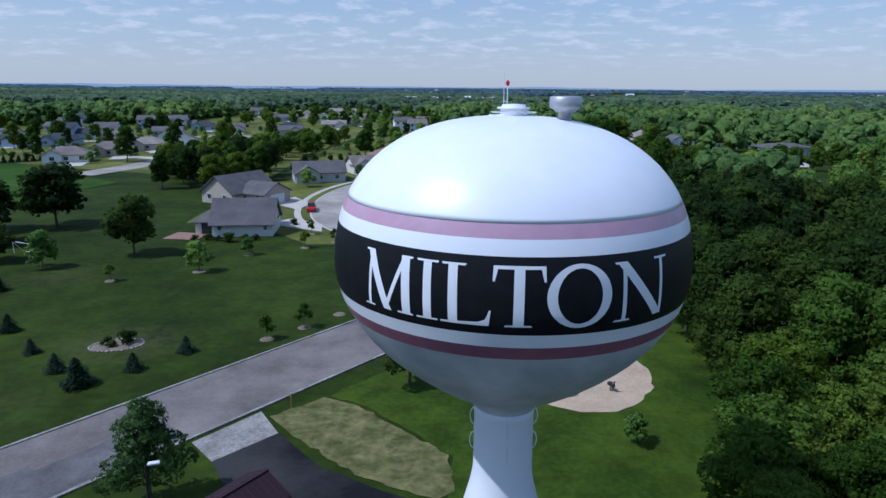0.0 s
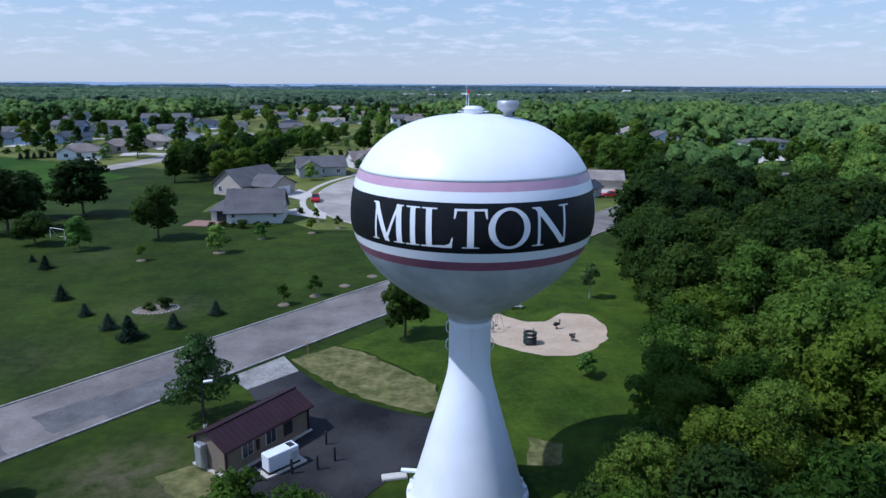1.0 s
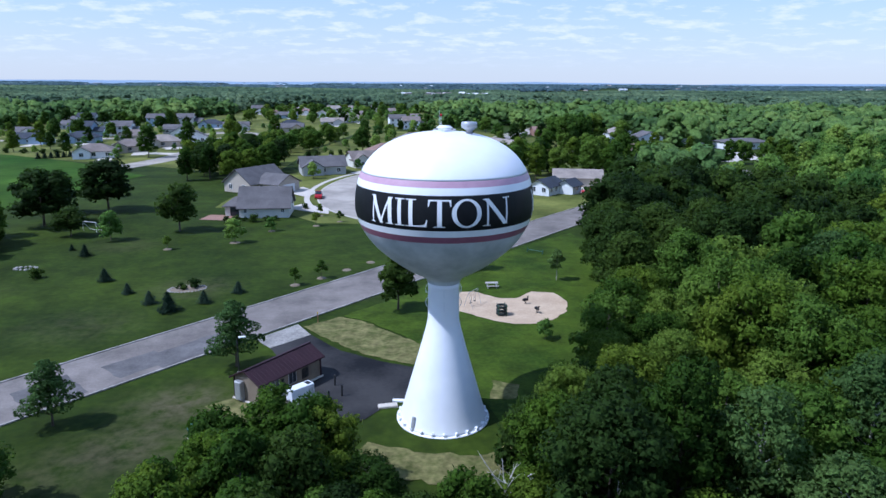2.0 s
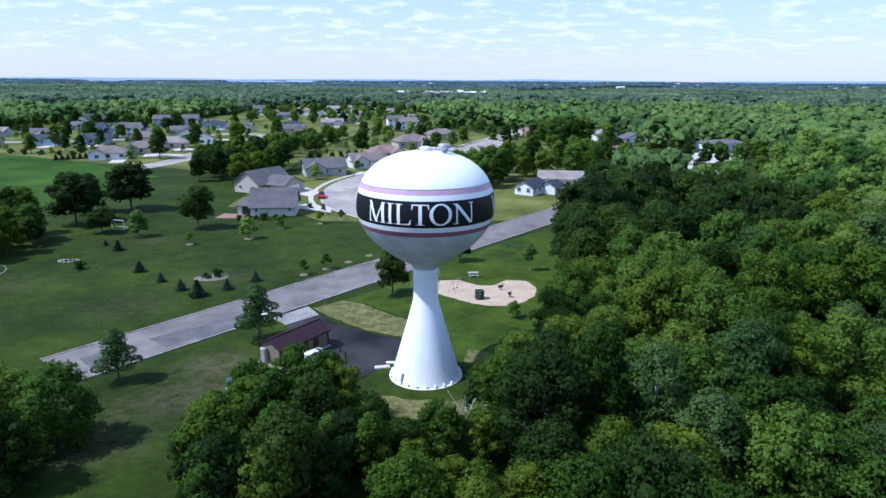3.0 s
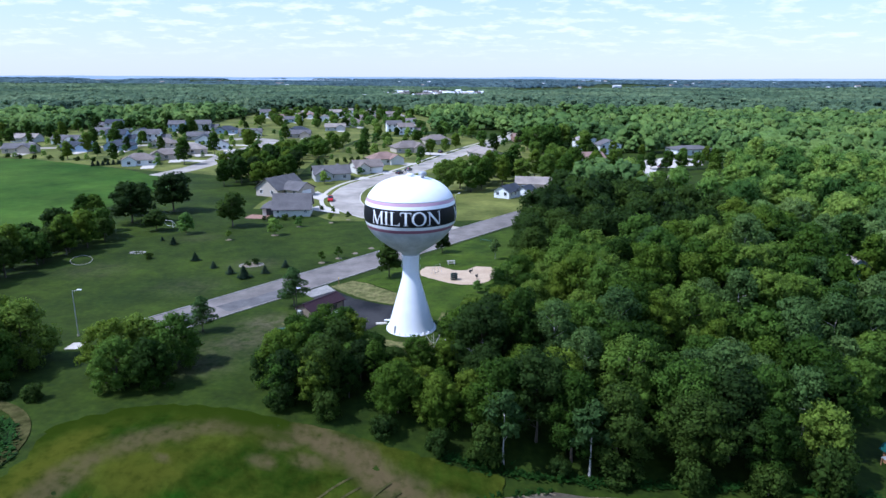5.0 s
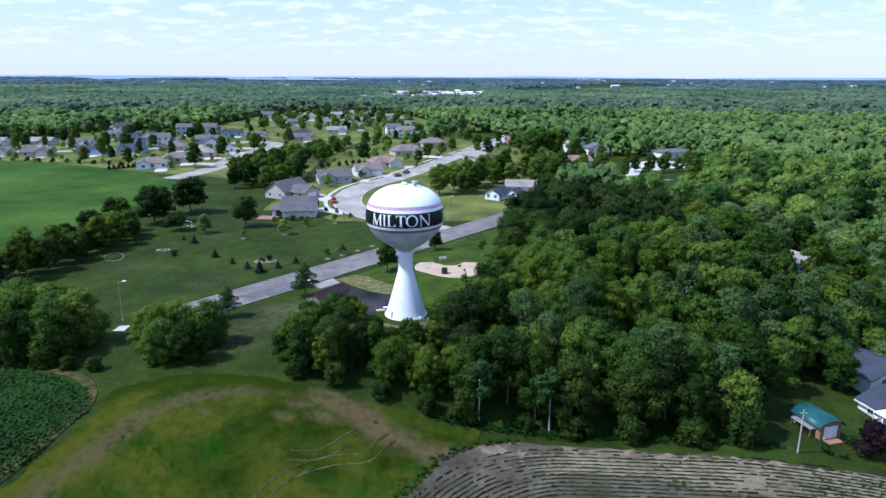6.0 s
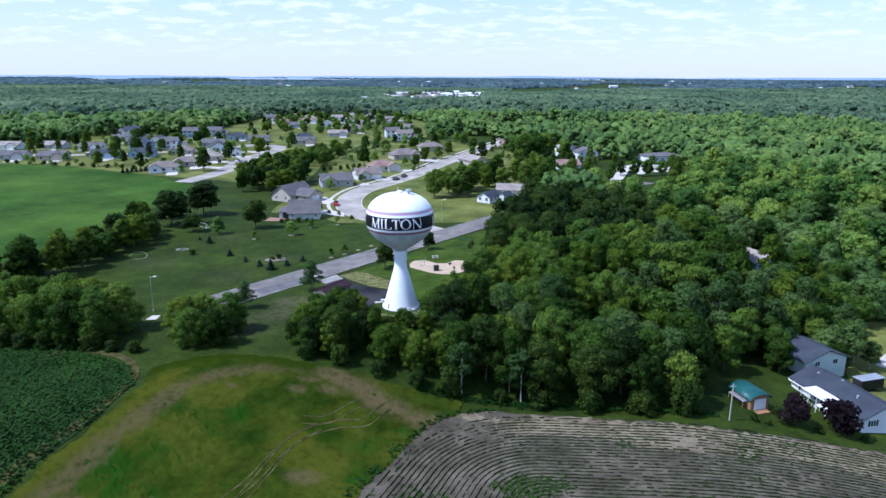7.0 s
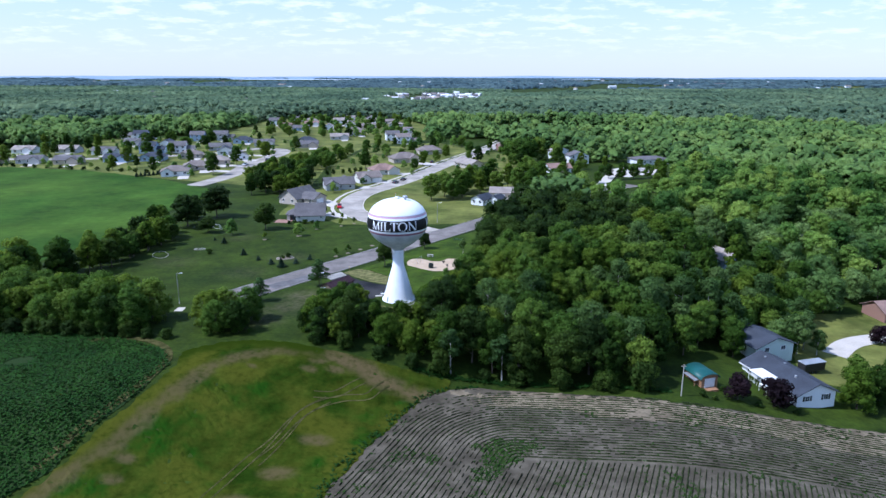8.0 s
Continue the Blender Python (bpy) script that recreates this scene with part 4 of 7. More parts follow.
    bm = bmesh.new()
    bmesh.ops.create_uvsphere(bm, u_segments=12, v_segments=8, radius=0.08, matrix=Matrix.Translation((-0.28, -0.1, 26.46)) @ Matrix.Diagonal((1, 1, 1.4, 1)))
    part("warning_light", bm, REDPAINT, tower, "small red warning light")
    bm = bmesh.new()
    for a in range(0, 360, 12):
        p = [(0.9 * math.cos(radians(b)), 0.9 * math.sin(radians(b)), 25.32) for b in (a, a + 12)]
        rod(bm, p[0], p[1], 0.018, sides=5)
    part("roof_rail", bm, STEEL, tower)
    return tower


water_tower()
tagged(part("splash_block", (lambda bm: (bm.transform(on_ground(-5.3, 1.5, 15)), bm)[1])(boxed(-0.9, 0.9, -0.35, 0.35, -0.05, 0.22, 0.06)), CONCRETE), "low concrete splash block at the tower foot", "block")


# ---- trees ----
def leaf_cloud(rng, lobes, count, size, flat=0.35, squash=0.8, core=0.66, droop=0.0, rough=0.3):
    """A crown: leafy tufts in and over many lobes, round rough inner masses, with gaps between the lobes."""
    verts, faces, normals = [], [], []
    middle = np.array([(cx, cy, cz) for cx, cy, cz, r in lobes]).mean(axis=0)
    for cx, cy, cz, r in lobes:
        bm = bmesh.new()
        bmesh.ops.create_icosphere(bm, subdivisions=1, radius=1.0)
        base = len(verts)
        for v in bm.verts:
            k = core * r * (1 + rough * rng.uniform(-1, 1))
            verts.append((cx + v.co.x * k, cy + v.co.y * k, cz + v.co.z * k * squash))
            normals.append(tuple(v.co))
        faces += [tuple(base + v.index for v in f.verts) for f in bm.faces]
        bm.free()
    L = np.array(lobes)
    area = L[:, 3] ** 2
    n = count * 3
    picks = rng.choice(len(lobes), size=n, p=area / area.sum())
    w = rng.normal(size=(n, 3))
    w /= np.linalg.norm(w, axis=1)[:, None]
    depth = 0.70 + 0.42 * rng.random(n) ** 0.8
    stretch = np.array((1, 1, squash))
    p = L[picks, :3] + w * (L[picks, 3] * depth)[:, None] * stretch
    d = np.linalg.norm((p[:, None, :] - L[None, :, :3]) / stretch, axis=2) / L[None, :, 3]
    keep = (w[:, 2] > -0.6) & (d.min(axis=1) > 0.6)
    p, w = p[keep][:count], w[keep][:count]
    m = len(p)
    nrm = w * (1 - flat) + rng.normal(size=(m, 3)) * 0.6 + np.array((0, 0, flat))
    nrm /= np.linalg.norm(nrm, axis=1)[:, None]
    a = np.cross(nrm, rng.normal(size=(m, 3)))
    a /= np.linalg.norm(a, axis=1)[:, None]
    b = np.cross(nrm, a)
    s = (size * (0.6 + 0.9 * rng.random(m)))[:, None]
    t = s * (0.5 + 0.35 * rng.random((m, 1)))
    drop = np.array((0, 0, -droop))
    tri = np.stack((p - a * s + drop * s, p + b * t * 1.5, p + a * s * 0.8 - b * t * 0.5), axis=1).reshape(-1, 3)
    at = len(verts)
    verts += [tuple(q) for q in tri.tolist()]
    out = p - middle
    out /= np.linalg.norm(out, axis=1)[:, None]
    round_n = w * 0.52 + out * 0.32 + nrm * 0.46
    round_n /= np.linalg.norm(round_n, axis=1)[:, None]
    face_n = np.cross(tri[1::3] - tri[0::3], tri[2::3] - tri[0::3])
    flip = (face_n * round_n).sum(axis=1) < 0
    faces += [(at + 3 * i, at + 3 * i + 2, at + 3 * i + 1) if flip[i] else (at + 3 * i, at + 3 * i + 1, at + 3 * i + 2) for i in range(m)]
    normals += [tuple(q) for q in np.repeat(round_n, 3, axis=0).tolist()]
    return verts, faces, normals


def crown_lobes(rng, height, radius, bottom, count, pointed=0.0):
    """Lobes that fill an egg-shaped crown unevenly."""
    lobes = []
    top = height
    for i in range(count):
        f = (i + 0.5) / count
        z = bottom + (top - bottom) * (0.12 + 0.80 * f)
        h = (z - bottom) / (top - bottom)
        wide = radius * (math.sin(math.pi * min(1, 0.22 + 0.70 * h)) ** 0.8) * (1 - pointed * h)
        a = i * 2.4 + rng.uniform(-0.5, 0.5)
        d = wide * (0.22 + 0.66 * rng.random() ** 0.8) * (0.3 if i == count - 1 else 1)
        r = radius * rng.uniform(0.40, 0.72) * (9.0 / (count + 4)) ** 0.45 * (1 - 0.45 * pointed * h)
        lobes.append((d * math.cos(a), d * math.sin(a), min(z, top - r * 0.7), r))
    return lobes


def trunk_mesh(rng, height, r, lobes, bare=0.75, twigs=3):
    bm = bmesh.new()
    last, lr = Vector((0, 0, -0.3)), r * 1.25
    for k in range(1, 5):
        p = Vector((rng.uniform(-0.06, 0.06) * height * 0.2, rng.uniform(-0.06, 0.06) * height * 0.2, height * bare * k / 4))
        rr = r * (1 - 0.19 * k)
        rod(bm, last, p, lr, rr, 8)
        last, lr = p, rr
    for cx, cy, cz, lr2 in lobes[::3]:
        foot = Vector((0, 0, max(height * 0.16, cz - lr2 * 1.3)))
        rod(bm, foot, (cx * 0.85, cy * 0.85, cz), r * 0.38, r * 0.10, 4)
    return bm


def make_tree(name, seed, height, radius, bottom, lobes, leaves, size, mat, label, category="tree", bark=None, trunk=0.18, pointed=0.0, flat=0.35, squash=0.8, core=0.66, droop=0.0):
    rng = np.random.default_rng(seed)
    shape = crown_lobes(rng, height, radius, bottom, lobes, pointed)
    tree = thing(name, Matrix.Identity(4), label, category)
    part("trunk", trunk_mesh(rng, height, trunk, shape), bark or BARK, tree)
    v, f, n = leaf_cloud(rng, shape, leaves, size, flat, squash, core, droop)
    leafy("crown", v, f, n, mat, tree)
    return tree


def make_conifer(seed, height, radius, mat, label, leaves=700):
    rng = np.random.default_rng(seed)
    tree = thing("spruce", Matrix.Identity(4), label, "tree")
    bm = bmesh.new()
    rod(bm, (0, 0, -0.2), (0, 0, height * 0.95), height * 0.022, 0.01, 7)
    part("trunk", bm, BARK, tree)
    verts, faces = [], []
    n = 14
    for k in range(5):
        base = len(verts)
        z0, z1 = height * (0.06 + 0.17 * k), height * min(1.0, 0.36 + 0.17 * k)
        r0 = radius * (1 - (z0 / height) ** 1.35) * 0.74
        for i in range(n):
            a = 2 * math.pi * i / n
            q = r0 * (1 + 0.2 * rng.uniform(-1, 1))
            verts.append((q * math.cos(a), q * math.sin(a), z0 + rng.uniform(-0.05, 0.05) * height * 0.3))
        verts.append((0, 0, z1))
        faces += [(base + i, base + (i + 1) % n, base + n) for i in range(n)]
    for _ in range(leaves):
        h = rng.random() ** 1.35
        z = height * (0.05 + 0.93 * h)
        a = rng.uniform(0, 2 * math.pi)
        r = radius * (1 - (z / height) ** 1.35) * rng.uniform(0.66, 1.14) * (1 + 0.16 * math.sin(3 * a + z * 5)) + 0.02
        out = np.array((math.cos(a), math.sin(a), -0.35))
        side = np.array((-math.sin(a), math.cos(a), 0))
        s = height * 0.062 * rng.uniform(0.5, 1.4)
        p = np.array((r * math.cos(a), r * math.sin(a), z))
        k = len(verts)
        verts += [tuple(p - out * s), tuple(p + side * s * 0.45), tuple(p + out * s), tuple(p - side * s * 0.45)]
        faces.append((k, k + 1, k + 2, k + 3))
    raw("crown", verts, faces, mat, tree)
    return tree


class Stock:
    """Trees of one kind: the first ones are built, the rest are copies that stand elsewhere."""

    def __init__(self, builders):
        self.builders, self.made, self.count = builders, [None] * len(builders), 0

    def plant(self, x, y, scale=1.0, tall=1.0, seed=None, group="", label=""):
        rng = random.Random(seed if seed is not None else int(x * 131 + y * 17))
        i = rng.randrange(len(self.builders))
        m = on_ground(x, y, rng.uniform(0, 360)) @ Matrix.Diagonal((scale, scale, scale * tall, 1))
        if self.made[i] is None:
            ob = self.made[i] = self.builders[i]()
            ob.matrix_world = m
        else:
            src = self.made[i]
            keep = src.scale.copy()
            src.scale = (1, 1, 1)
            ob = copy_thing(src, m)
            src.scale = keep
        if group:
            ob["group"] = group
        if label:
            ob["label"] = label
        return ob


LEAFY = 1800
FINE = 5600
oaks = Stock([lambda s=s: make_tree("oak_tree", s, 12.0, 4.9, 2.0, 30, LEAFY, 0.38, OAK, "tall dark green oak with a broad lumpy crown") for s in (11, 12, 13)])
woods = Stock([lambda s=s, h=h, r=r, p=p: make_tree("woodland_tree", s, h, r, 1.4, 28, LEAFY, 0.36, WOOD, "leafy green woodland tree in a dense stand", pointed=p) for s, h, r, p in ((21, 11.5, 4.2, 0.1), (22, 12.5, 4.0, 0.25), (23, 10.5, 4.6, 0.0), (24, 12.0, 3.6, 0.3))])
lights = Stock([lambda s=s: make_tree("light_green_tree", s, 10.5, 3.9, 1.2, 26, LEAFY, 0.34, LIGHT, "sunlit yellow-green leafy tree") for s in (31, 32)])
mid_woods = Stock([lambda s=s, h=h, r=r, p=p: make_tree("woodland_tree", s, h, r, 1.2, 32, 2700, 0.27, WOOD, "leafy green woodland tree in a dense stand", pointed=p) for s, h, r, p in ((28, 11.5, 4.2, 0.1), (29, 12.5, 4.0, 0.2), (20, 10.5, 4.6, 0.0))])
mid_lights = Stock([lambda s=s: make_tree("light_green_tree", s, 10.5, 3.9, 1.2, 30, 2700, 0.26, LIGHT, "sunlit yellow-green leafy tree") for s in (34, 35)])
finest = Stock([lambda s=s, m=m, n=n, l=l: make_tree(n, s, 11.0, 4.2, 1.0, 44, 13000, 0.12, m, l, core=0.6) for s, m, n, l in ((44, WOOD, "woodland_tree", "leafy green woodland tree in a dense stand"), (45, LIGHT, "light_green_tree", "sunlit yellow-green leafy tree"))])
pale_trees = Stock([lambda s=s: make_tree("pale_green_tree", s, 9.5, 4.6, 0.8, 28, 1900, 0.33, PALEGREEN, "broad sunlit pale green garden tree") for s in (36, 37)])
fine_woods = Stock([lambda s=s, h=h, r=r, p=p: make_tree("woodland_tree", s, h, r, 1.0, 42, FINE, 0.178, WOOD, "leafy green woodland tree in a dense stand", pointed=p, core=0.6) for s, h, r, p in ((25, 11.5, 4.2, 0.1), (26, 12.0, 4.0, 0.2), (27, 10.5, 4.5, 0.0))])
fine_lights = Stock([lambda s=s: make_tree("light_green_tree", s, 10.5, 4.0, 1.0, 40, FINE, 0.174, LIGHT, "sunlit yellow-green leafy tree", core=0.6) for s in (33,)])
fine_oaks = Stock([lambda s=s: make_tree("oak_tree", s, 12.0, 4.9, 2.0, 44, FINE, 0.205, OAK, "tall dark green oak with a broad lumpy crown", core=0.62) for s in (14, 15)])
fine_greys = Stock([lambda s=s: make_tree("ash_tree", s, 11.5, 3.6, 2.2, 34, FINE - 1500, 0.165, GREYGREEN, "airy grey-green tree with open crown", bark=PALEBARK, core=0.5, pointed=0.15) for s in (43,)])
greys = Stock([lambda s=s: make_tree("ash_tree", s, 11.5, 3.6, 2.2, 30, 2400, 0.27, GREYGREEN, "airy grey-green tree with open crown", bark=PALEBARK, core=0.5, pointed=0.15) for s in (41, 42)])
slim = Stock([lambda s=s: make_tree("slender_tree", s, 9.0, 2.0, 2.8, 9, 900, 0.30, GREYGREEN, "slender tree with a pale trunk and sparse leaves", bark=PALEBARK, core=0.5, trunk=0.12) for s in (51,)])
bushes = Stock([lambda s=s: make_tree("bush", s, 4.2, 2.6, 0.0, 22, 1500, 0.23, OAK, "dense green bush at the wood's edge", "bush", trunk=0.08) for s in (61, 62)])
hedge = Stock([lambda s=s: make_tree("hedge_tree", s, 9.5, 4.4, 0.0, 36, 3400, 0.24, WOOD, "broad leafy tree, green down to the ground") for s in (65, 66, 67)])
park = Stock([lambda s=s: make_tree("park_tree", s, 9.5, 4.0, 1.3, 26, 1900, 0.30, OAK, "round dark green tree standing in the lawn") for s in (71, 72)])
linden = Stock([lambda: make_tree("street_tree", 81, 7.8, 3.3, 1.2, 30, 4600, 0.15, AIRY, "young street tree with a layered airy crown", pointed=0.6, core=0.26, trunk=0.12, squash=0.45)])
pear = Stock([lambda: make_tree("round_tree", 82, 6.4, 2.3, 1.3, 12, 2000, 0.24, OAK, "dense dark egg-shaped tree beside the road", pointed=0.2, trunk=0.13)])
saplings = Stock([lambda s=s: make_tree("sapling", s, 2.8, 0.75, 0.9, 6, 260, 0.16, WOOD, "young sapling in a mulched ring on the lawn", trunk=0.035, core=0.6) for s in (91, 92)])
small = Stock([lambda s=s: make_tree("small_tree", s, 4.6, 1.7, 0.6, 10, 420, 0.26, SUNLIT, "small leafy tree on the lawn", trunk=0.07) for s in (95, 96)])
spruces = Stock([lambda s=s: make_conifer(s, 2.3, 1.2, SPRUCE, "small dark spruce on the lawn") for s in (101, 102)])
bigspruce = Stock([lambda s=s: make_conifer(s, 10.5, 2.6, SPRUCE, "tall dark green spruce tree", 1100) for s in (105,)])
shrubs = Stock([lambda s=s: make_tree("shrub", s, 1.3, 0.85, 0.0, 5, 260, 0.14, OAK, "low rounded garden shrub", "shrub", trunk=0.03) for s in (111, 112)])
purples = Stock([lambda s=s: make_tree("purple_tree", s, 4.6, 2.3, 0.6, 10, 1300, 0.24, PURPLE, "dark purple-leaved ornamental tree", trunk=0.09) for s in (121,)])


def scatter(poly, gap, seed, avoid=()):
    """Places inside an outline, no two nearer than the gap."""
    rng = random.Random(seed)
    xs, ys = [p[0] for p in poly], [p[1] for p in poly]
    out, cells = [], {}
    tries = int((max(xs) - min(xs)) * (max(ys) - min(ys)) / gap / gap * 12)
    for _ in range(tries):
        x, y = rng.uniform(min(xs), max(xs)), rng.uniform(min(ys), max(ys))
        if not inside(x, y, poly) or any(math.hypot(x - a, y - b) < r for a, b, r in avoid):
            continue
        key = (int(x // gap), int(y // gap))
        if any(math.hypot(x - a, y - b) < gap for i in (-1, 0, 1) for j in (-1, 0, 1) for a, b in cells.get((key[0] + i, key[1] + j), ())):
            continue
        cells.setdefault(key, []).append((x, y))
        out.append((x, y))
    return out


# the dark oaks between the playground and the road's end
OAKS = [(21, 28), (22, 42), (24, 58), (31, 78), (38, 98), (52, 100), (72, 88), (76, 70), (60, 45), (40, 32)]
for x, y in scatter(OAKS, 6.2, 201):
    (fine_oaks if x < 40 and y < 62 else oaks).plant(x, y, random.Random(int(x * 7 + y)).uniform(0.9, 1.15), group="oaks of the wood")
# the mixed wood
fine_hedge = Stock([lambda s=s, m=m: make_tree("hedge_tree", s, 9.2, 4.3, -0.6, 48, FINE, 0.178, m, "broad leafy tree, green down to the ground", core=0.62) for s, m in ((63, WOOD), (67, OAK), (68, WOOD))])
WOOD_EDGE = [(-14.5, -26), (-17, -19), (-15.5, -12), (-11, -9.5), (-4, -11.5), (5, -10.5), (11.5, -3), (13.5, 4), (16.5, 13), (21, 22), (38, 29), (58, 42), (80, 68), (100, 74), (112, 66), (97, 62), (96, 46), (108, 42), (106, 22), (92, 10), (80, 2), (72, -8), (64, -15), (57, -20), (56, -31), (36, -31.5), (14, -30), (2, -28.5)]
for x, y in scatter(WOOD_EDGE, 4.6, 202, [(-0.5, -5.5, 9.5), (88, 29, 6), (92, 38, 6), (96, 48, 6)]):
    rng = random.Random(int(x * 57 + y * 13))
    k = rng.random()
    # dark oak leaves stand in for shade, light leaves for sun
    if 14 < x < 40 and -8 < y < 26:
        k = 0.48 + 0.32 * k
    elif 6 < x < 22 and -27 < y < -13:
        k = 0.95 if k < 0.6 else 0.56 if k < 0.9 else 0.86
    elif 22 <= x < 52 and -26 < y < 2:
        k = 0.70 if k < 0.55 else 0.56 if k < 0.8 else 0.86
    elif 6 < x < 46 and y <= -26:
        k = 0.95 if k < 0.75 else 0.56
    elif x >= 36 and y > -14:
        k = 0.46 + 0.42 * k
    elif x >= 20:
        k = 0.50 + 0.40 * k
    stock = hedge if (k < 0.55 and (x < 8 or y < -24)) else woods if k < 0.62 else lights if k < 0.78 else greys if k < 0.92 else oaks
    if x < 8 and y < -8 and stock in (woods, hedge):
        stock = fine_hedge
    elif x < 50 and y < 26:
        stock = fine_woods if stock in (woods, hedge) else fine_lights if stock is lights else fine_oaks if stock is oaks else fine_greys
    if 8 < x < 24 and -6 < y < 8:
        stock = finest
    elif 50 <= x < 80 or (36 <= x < 80 and y >= 26):
        stock = mid_woods if stock in (woods, hedge) else mid_lights if stock is lights else stock
    low = 0.60 if abs(x) < 6.5 and y > -24 else 0.76 if x < 8 else 0.86 if x < 25 else 1.0
    stock.plant(x, y, low * rng.uniform(0.78, 1.22), rng.uniform(0.9, 1.12), group="trees of the wood")
EDGE = [(-15, -27.5), (-8, -29), (-1, -30), (6, -31), (12, -31.5), (20, -32), (27, -32.5), (35, -33), (44, -33.5), (52, -33), (-18, -21), (-17, -15), (-14, -9.5), (7, -9), (12, -1), (15, 6), (18, 15)]
for x, y in EDGE:
    rng = random.Random(int(x * 9 + y * 3))
    bushes.plant(x + rng.uniform(-0.6, 0.6), y + rng.uniform(-0.4, 0.8), rng.uniform(0.55, 1.05), rng.uniform(0.8, 1.4), group="bushes at the wood's edge")
for x, y in scatter([(-15, -27), (-17.5, -19), (-16, -11.5), (-11, -8.5), (-6.5, -12.5), (7, -14), (12, -27), (0, -28)], 3.3, 221, [(-0.5, -5.5, 10.5)]):
    rng = random.Random(int(x * 31 + y * 7))
    (mid_woods if rng.random() < 0.88 else mid_lights).plant(x, y, rng.uniform(0.46, 0.68) * (0.8 if abs(x) < 6 else 1.0), group="trees of the thicket")
slim.plant(13.6, -31.2, 1.1)
slim.plant(24, -31.5, 1.15)
slim.plant(15.3, 43.2, 0.55)
# hedges beside the bean field
# lighter copy of fine_hedge: sun on the hedge put into the leaf colour
sunny_hedge = Stock([lambda s=s: make_tree("light_hedge_tree", s, 9.2, 4.3, -0.6, 48, FINE, 0.178, LIGHT, "broad sunlit yellow-green tree, leafy to the ground", core=0.62) for s in (64, 69)])
for poly, seed, low, high in (([(-100, -20), (-86, -22), (-58, -25.5), (-51, -25.5), (-54, -17), (-60, -13), (-75, -8), (-100, -4)], 203, 0.85, 1.12), ([(-41, -25), (-33, -24.5), (-30.8, -22), (-32, -15), (-39.5, -14)], 204, 0.72, 0.92)):
    for x, y in scatter(poly, 4.3, seed):
        rng = random.Random(int(x * 5 + y * 3))
        kinds = (fine_hedge, sunny_hedge) if seed == 204 else (hedge, sunny_hedge)
        kinds[0 if rng.random() < 0.4 else 1].plant(x, y, rng.uniform(low, high), group="trees of the hedge")
for i in range(13):
    x = -98 + i * 4.3
    bushes.plant(x, -24.8 - 2.6 * i / 12, 0.5 if x > -52 else 0.75, group="bushes of the hedge")
for x, y, s in ((-93, 11, 0.9), (-88, 17, 0.85), (-85.5, 24, 0.85), (-97, 3, 0.95), (-84, 44, 0.62), (-81.5, 55, 0.6), (-84.5, 35, 0.55), (-86, 40, 0.7), (-90, 22, 0.8), (-100, 6, 1.0), (-104, 0, 1.0), (-95, 16, 0.9), (-88, 30, 0.8), (-87, 48, 0.7), (-86, 60, 0.75), (-91, 64, 0.8), (-101, -2, 0.95), (-95, -4, 0.95)):
    (woods if x < -86 else park).plant(x, y, s * 1.05, group="trees along the field edge")
for x, y in scatter([(-108, -6), (-94, -6), (-88, 20), (-82, 40), (-82, 64), (-92, 70), (-93, 30), (-101, 10)], 5.4, 207):
    rng = random.Random(int(x * 11 + y))
    (woods if rng.random() < 0.6 else lights if rng.random() < 0.5 else oaks).plant(x, y, rng.uniform(0.55, 0.85), group="trees along the field edge")
for x, y, s in ((-85, 76, 1.02), (-80.5, 93, 1.05), (-90, 88, 0.8), (-74, 67, 0.5)):
    oaks.plant(x, y, s * 1.28, 0.74, group="large lawn trees")
park.plant(-55.5, 73.2, 1.0)
small.plant(-64.7, 64.2, 1.2, label="small drooping tree on the lawn")
for x, y in scatter([(-83, 134), (-64, 148), (-60, 165), (-70, 190), (-90, 204), (-92, 168)], 6.2, 205):
    (woods if int(x) % 3 else oaks).plant(x, y, 0.84, group="trees of the grove")
for x, y in scatter([(-94, 203), (-76, 190), (-66, 220), (-61, 268), (-64, 300), (-74, 300), (-80, 262), (-88, 235)], 7.5, 206):
    (woods if int(x) % 2 else lights).plant(x, y, 0.78, group="trees behind the gardens")
# lawn planting
linden.plant(-22.2, 9.6, 0.98, 1.0, 1)
linden.plant(-33.8, -3.4, 0.82, 1.0, 1)
pear.plant(-7.2, 28.5, 1.12, 1.05, 1)
pear.plant(3.0, 48.5, 0.85, 1.0, 1, label="dark round tree on the verge")
for x, y, s in ((-52.0, 38.7, 1.1), (-45.7, 33.0, 0.85), (-40.6, 28.9, 1.0), (-36.8, 26.1, 1.45), (-33.5, 29.7, 0.95), (-30.4, 34.3, 0.95), (-63.1, 52.8, 1.1), (-67.6, 56.5, 0.6)):
    spruces.plant(x, y, s * 0.82, group="spruces on the lawn")


def mulch_ring(x, y, r=0.75):
    bm = bmesh.new()
    bmesh.ops.create_cone(bm, cap_ends=True, segments=18, radius1=r, radius2=r * 0.7, depth=0.12, matrix=Matrix.Translation((0, 0, 0.06)))
    ob = part("mulch_ring", bm, MULCH)
    ob.matrix_world = on_ground(x, y)
    return tagged(ob, "round bed of pale wood mulch on the lawn", "mulch bed", "mulch rings on the lawn")


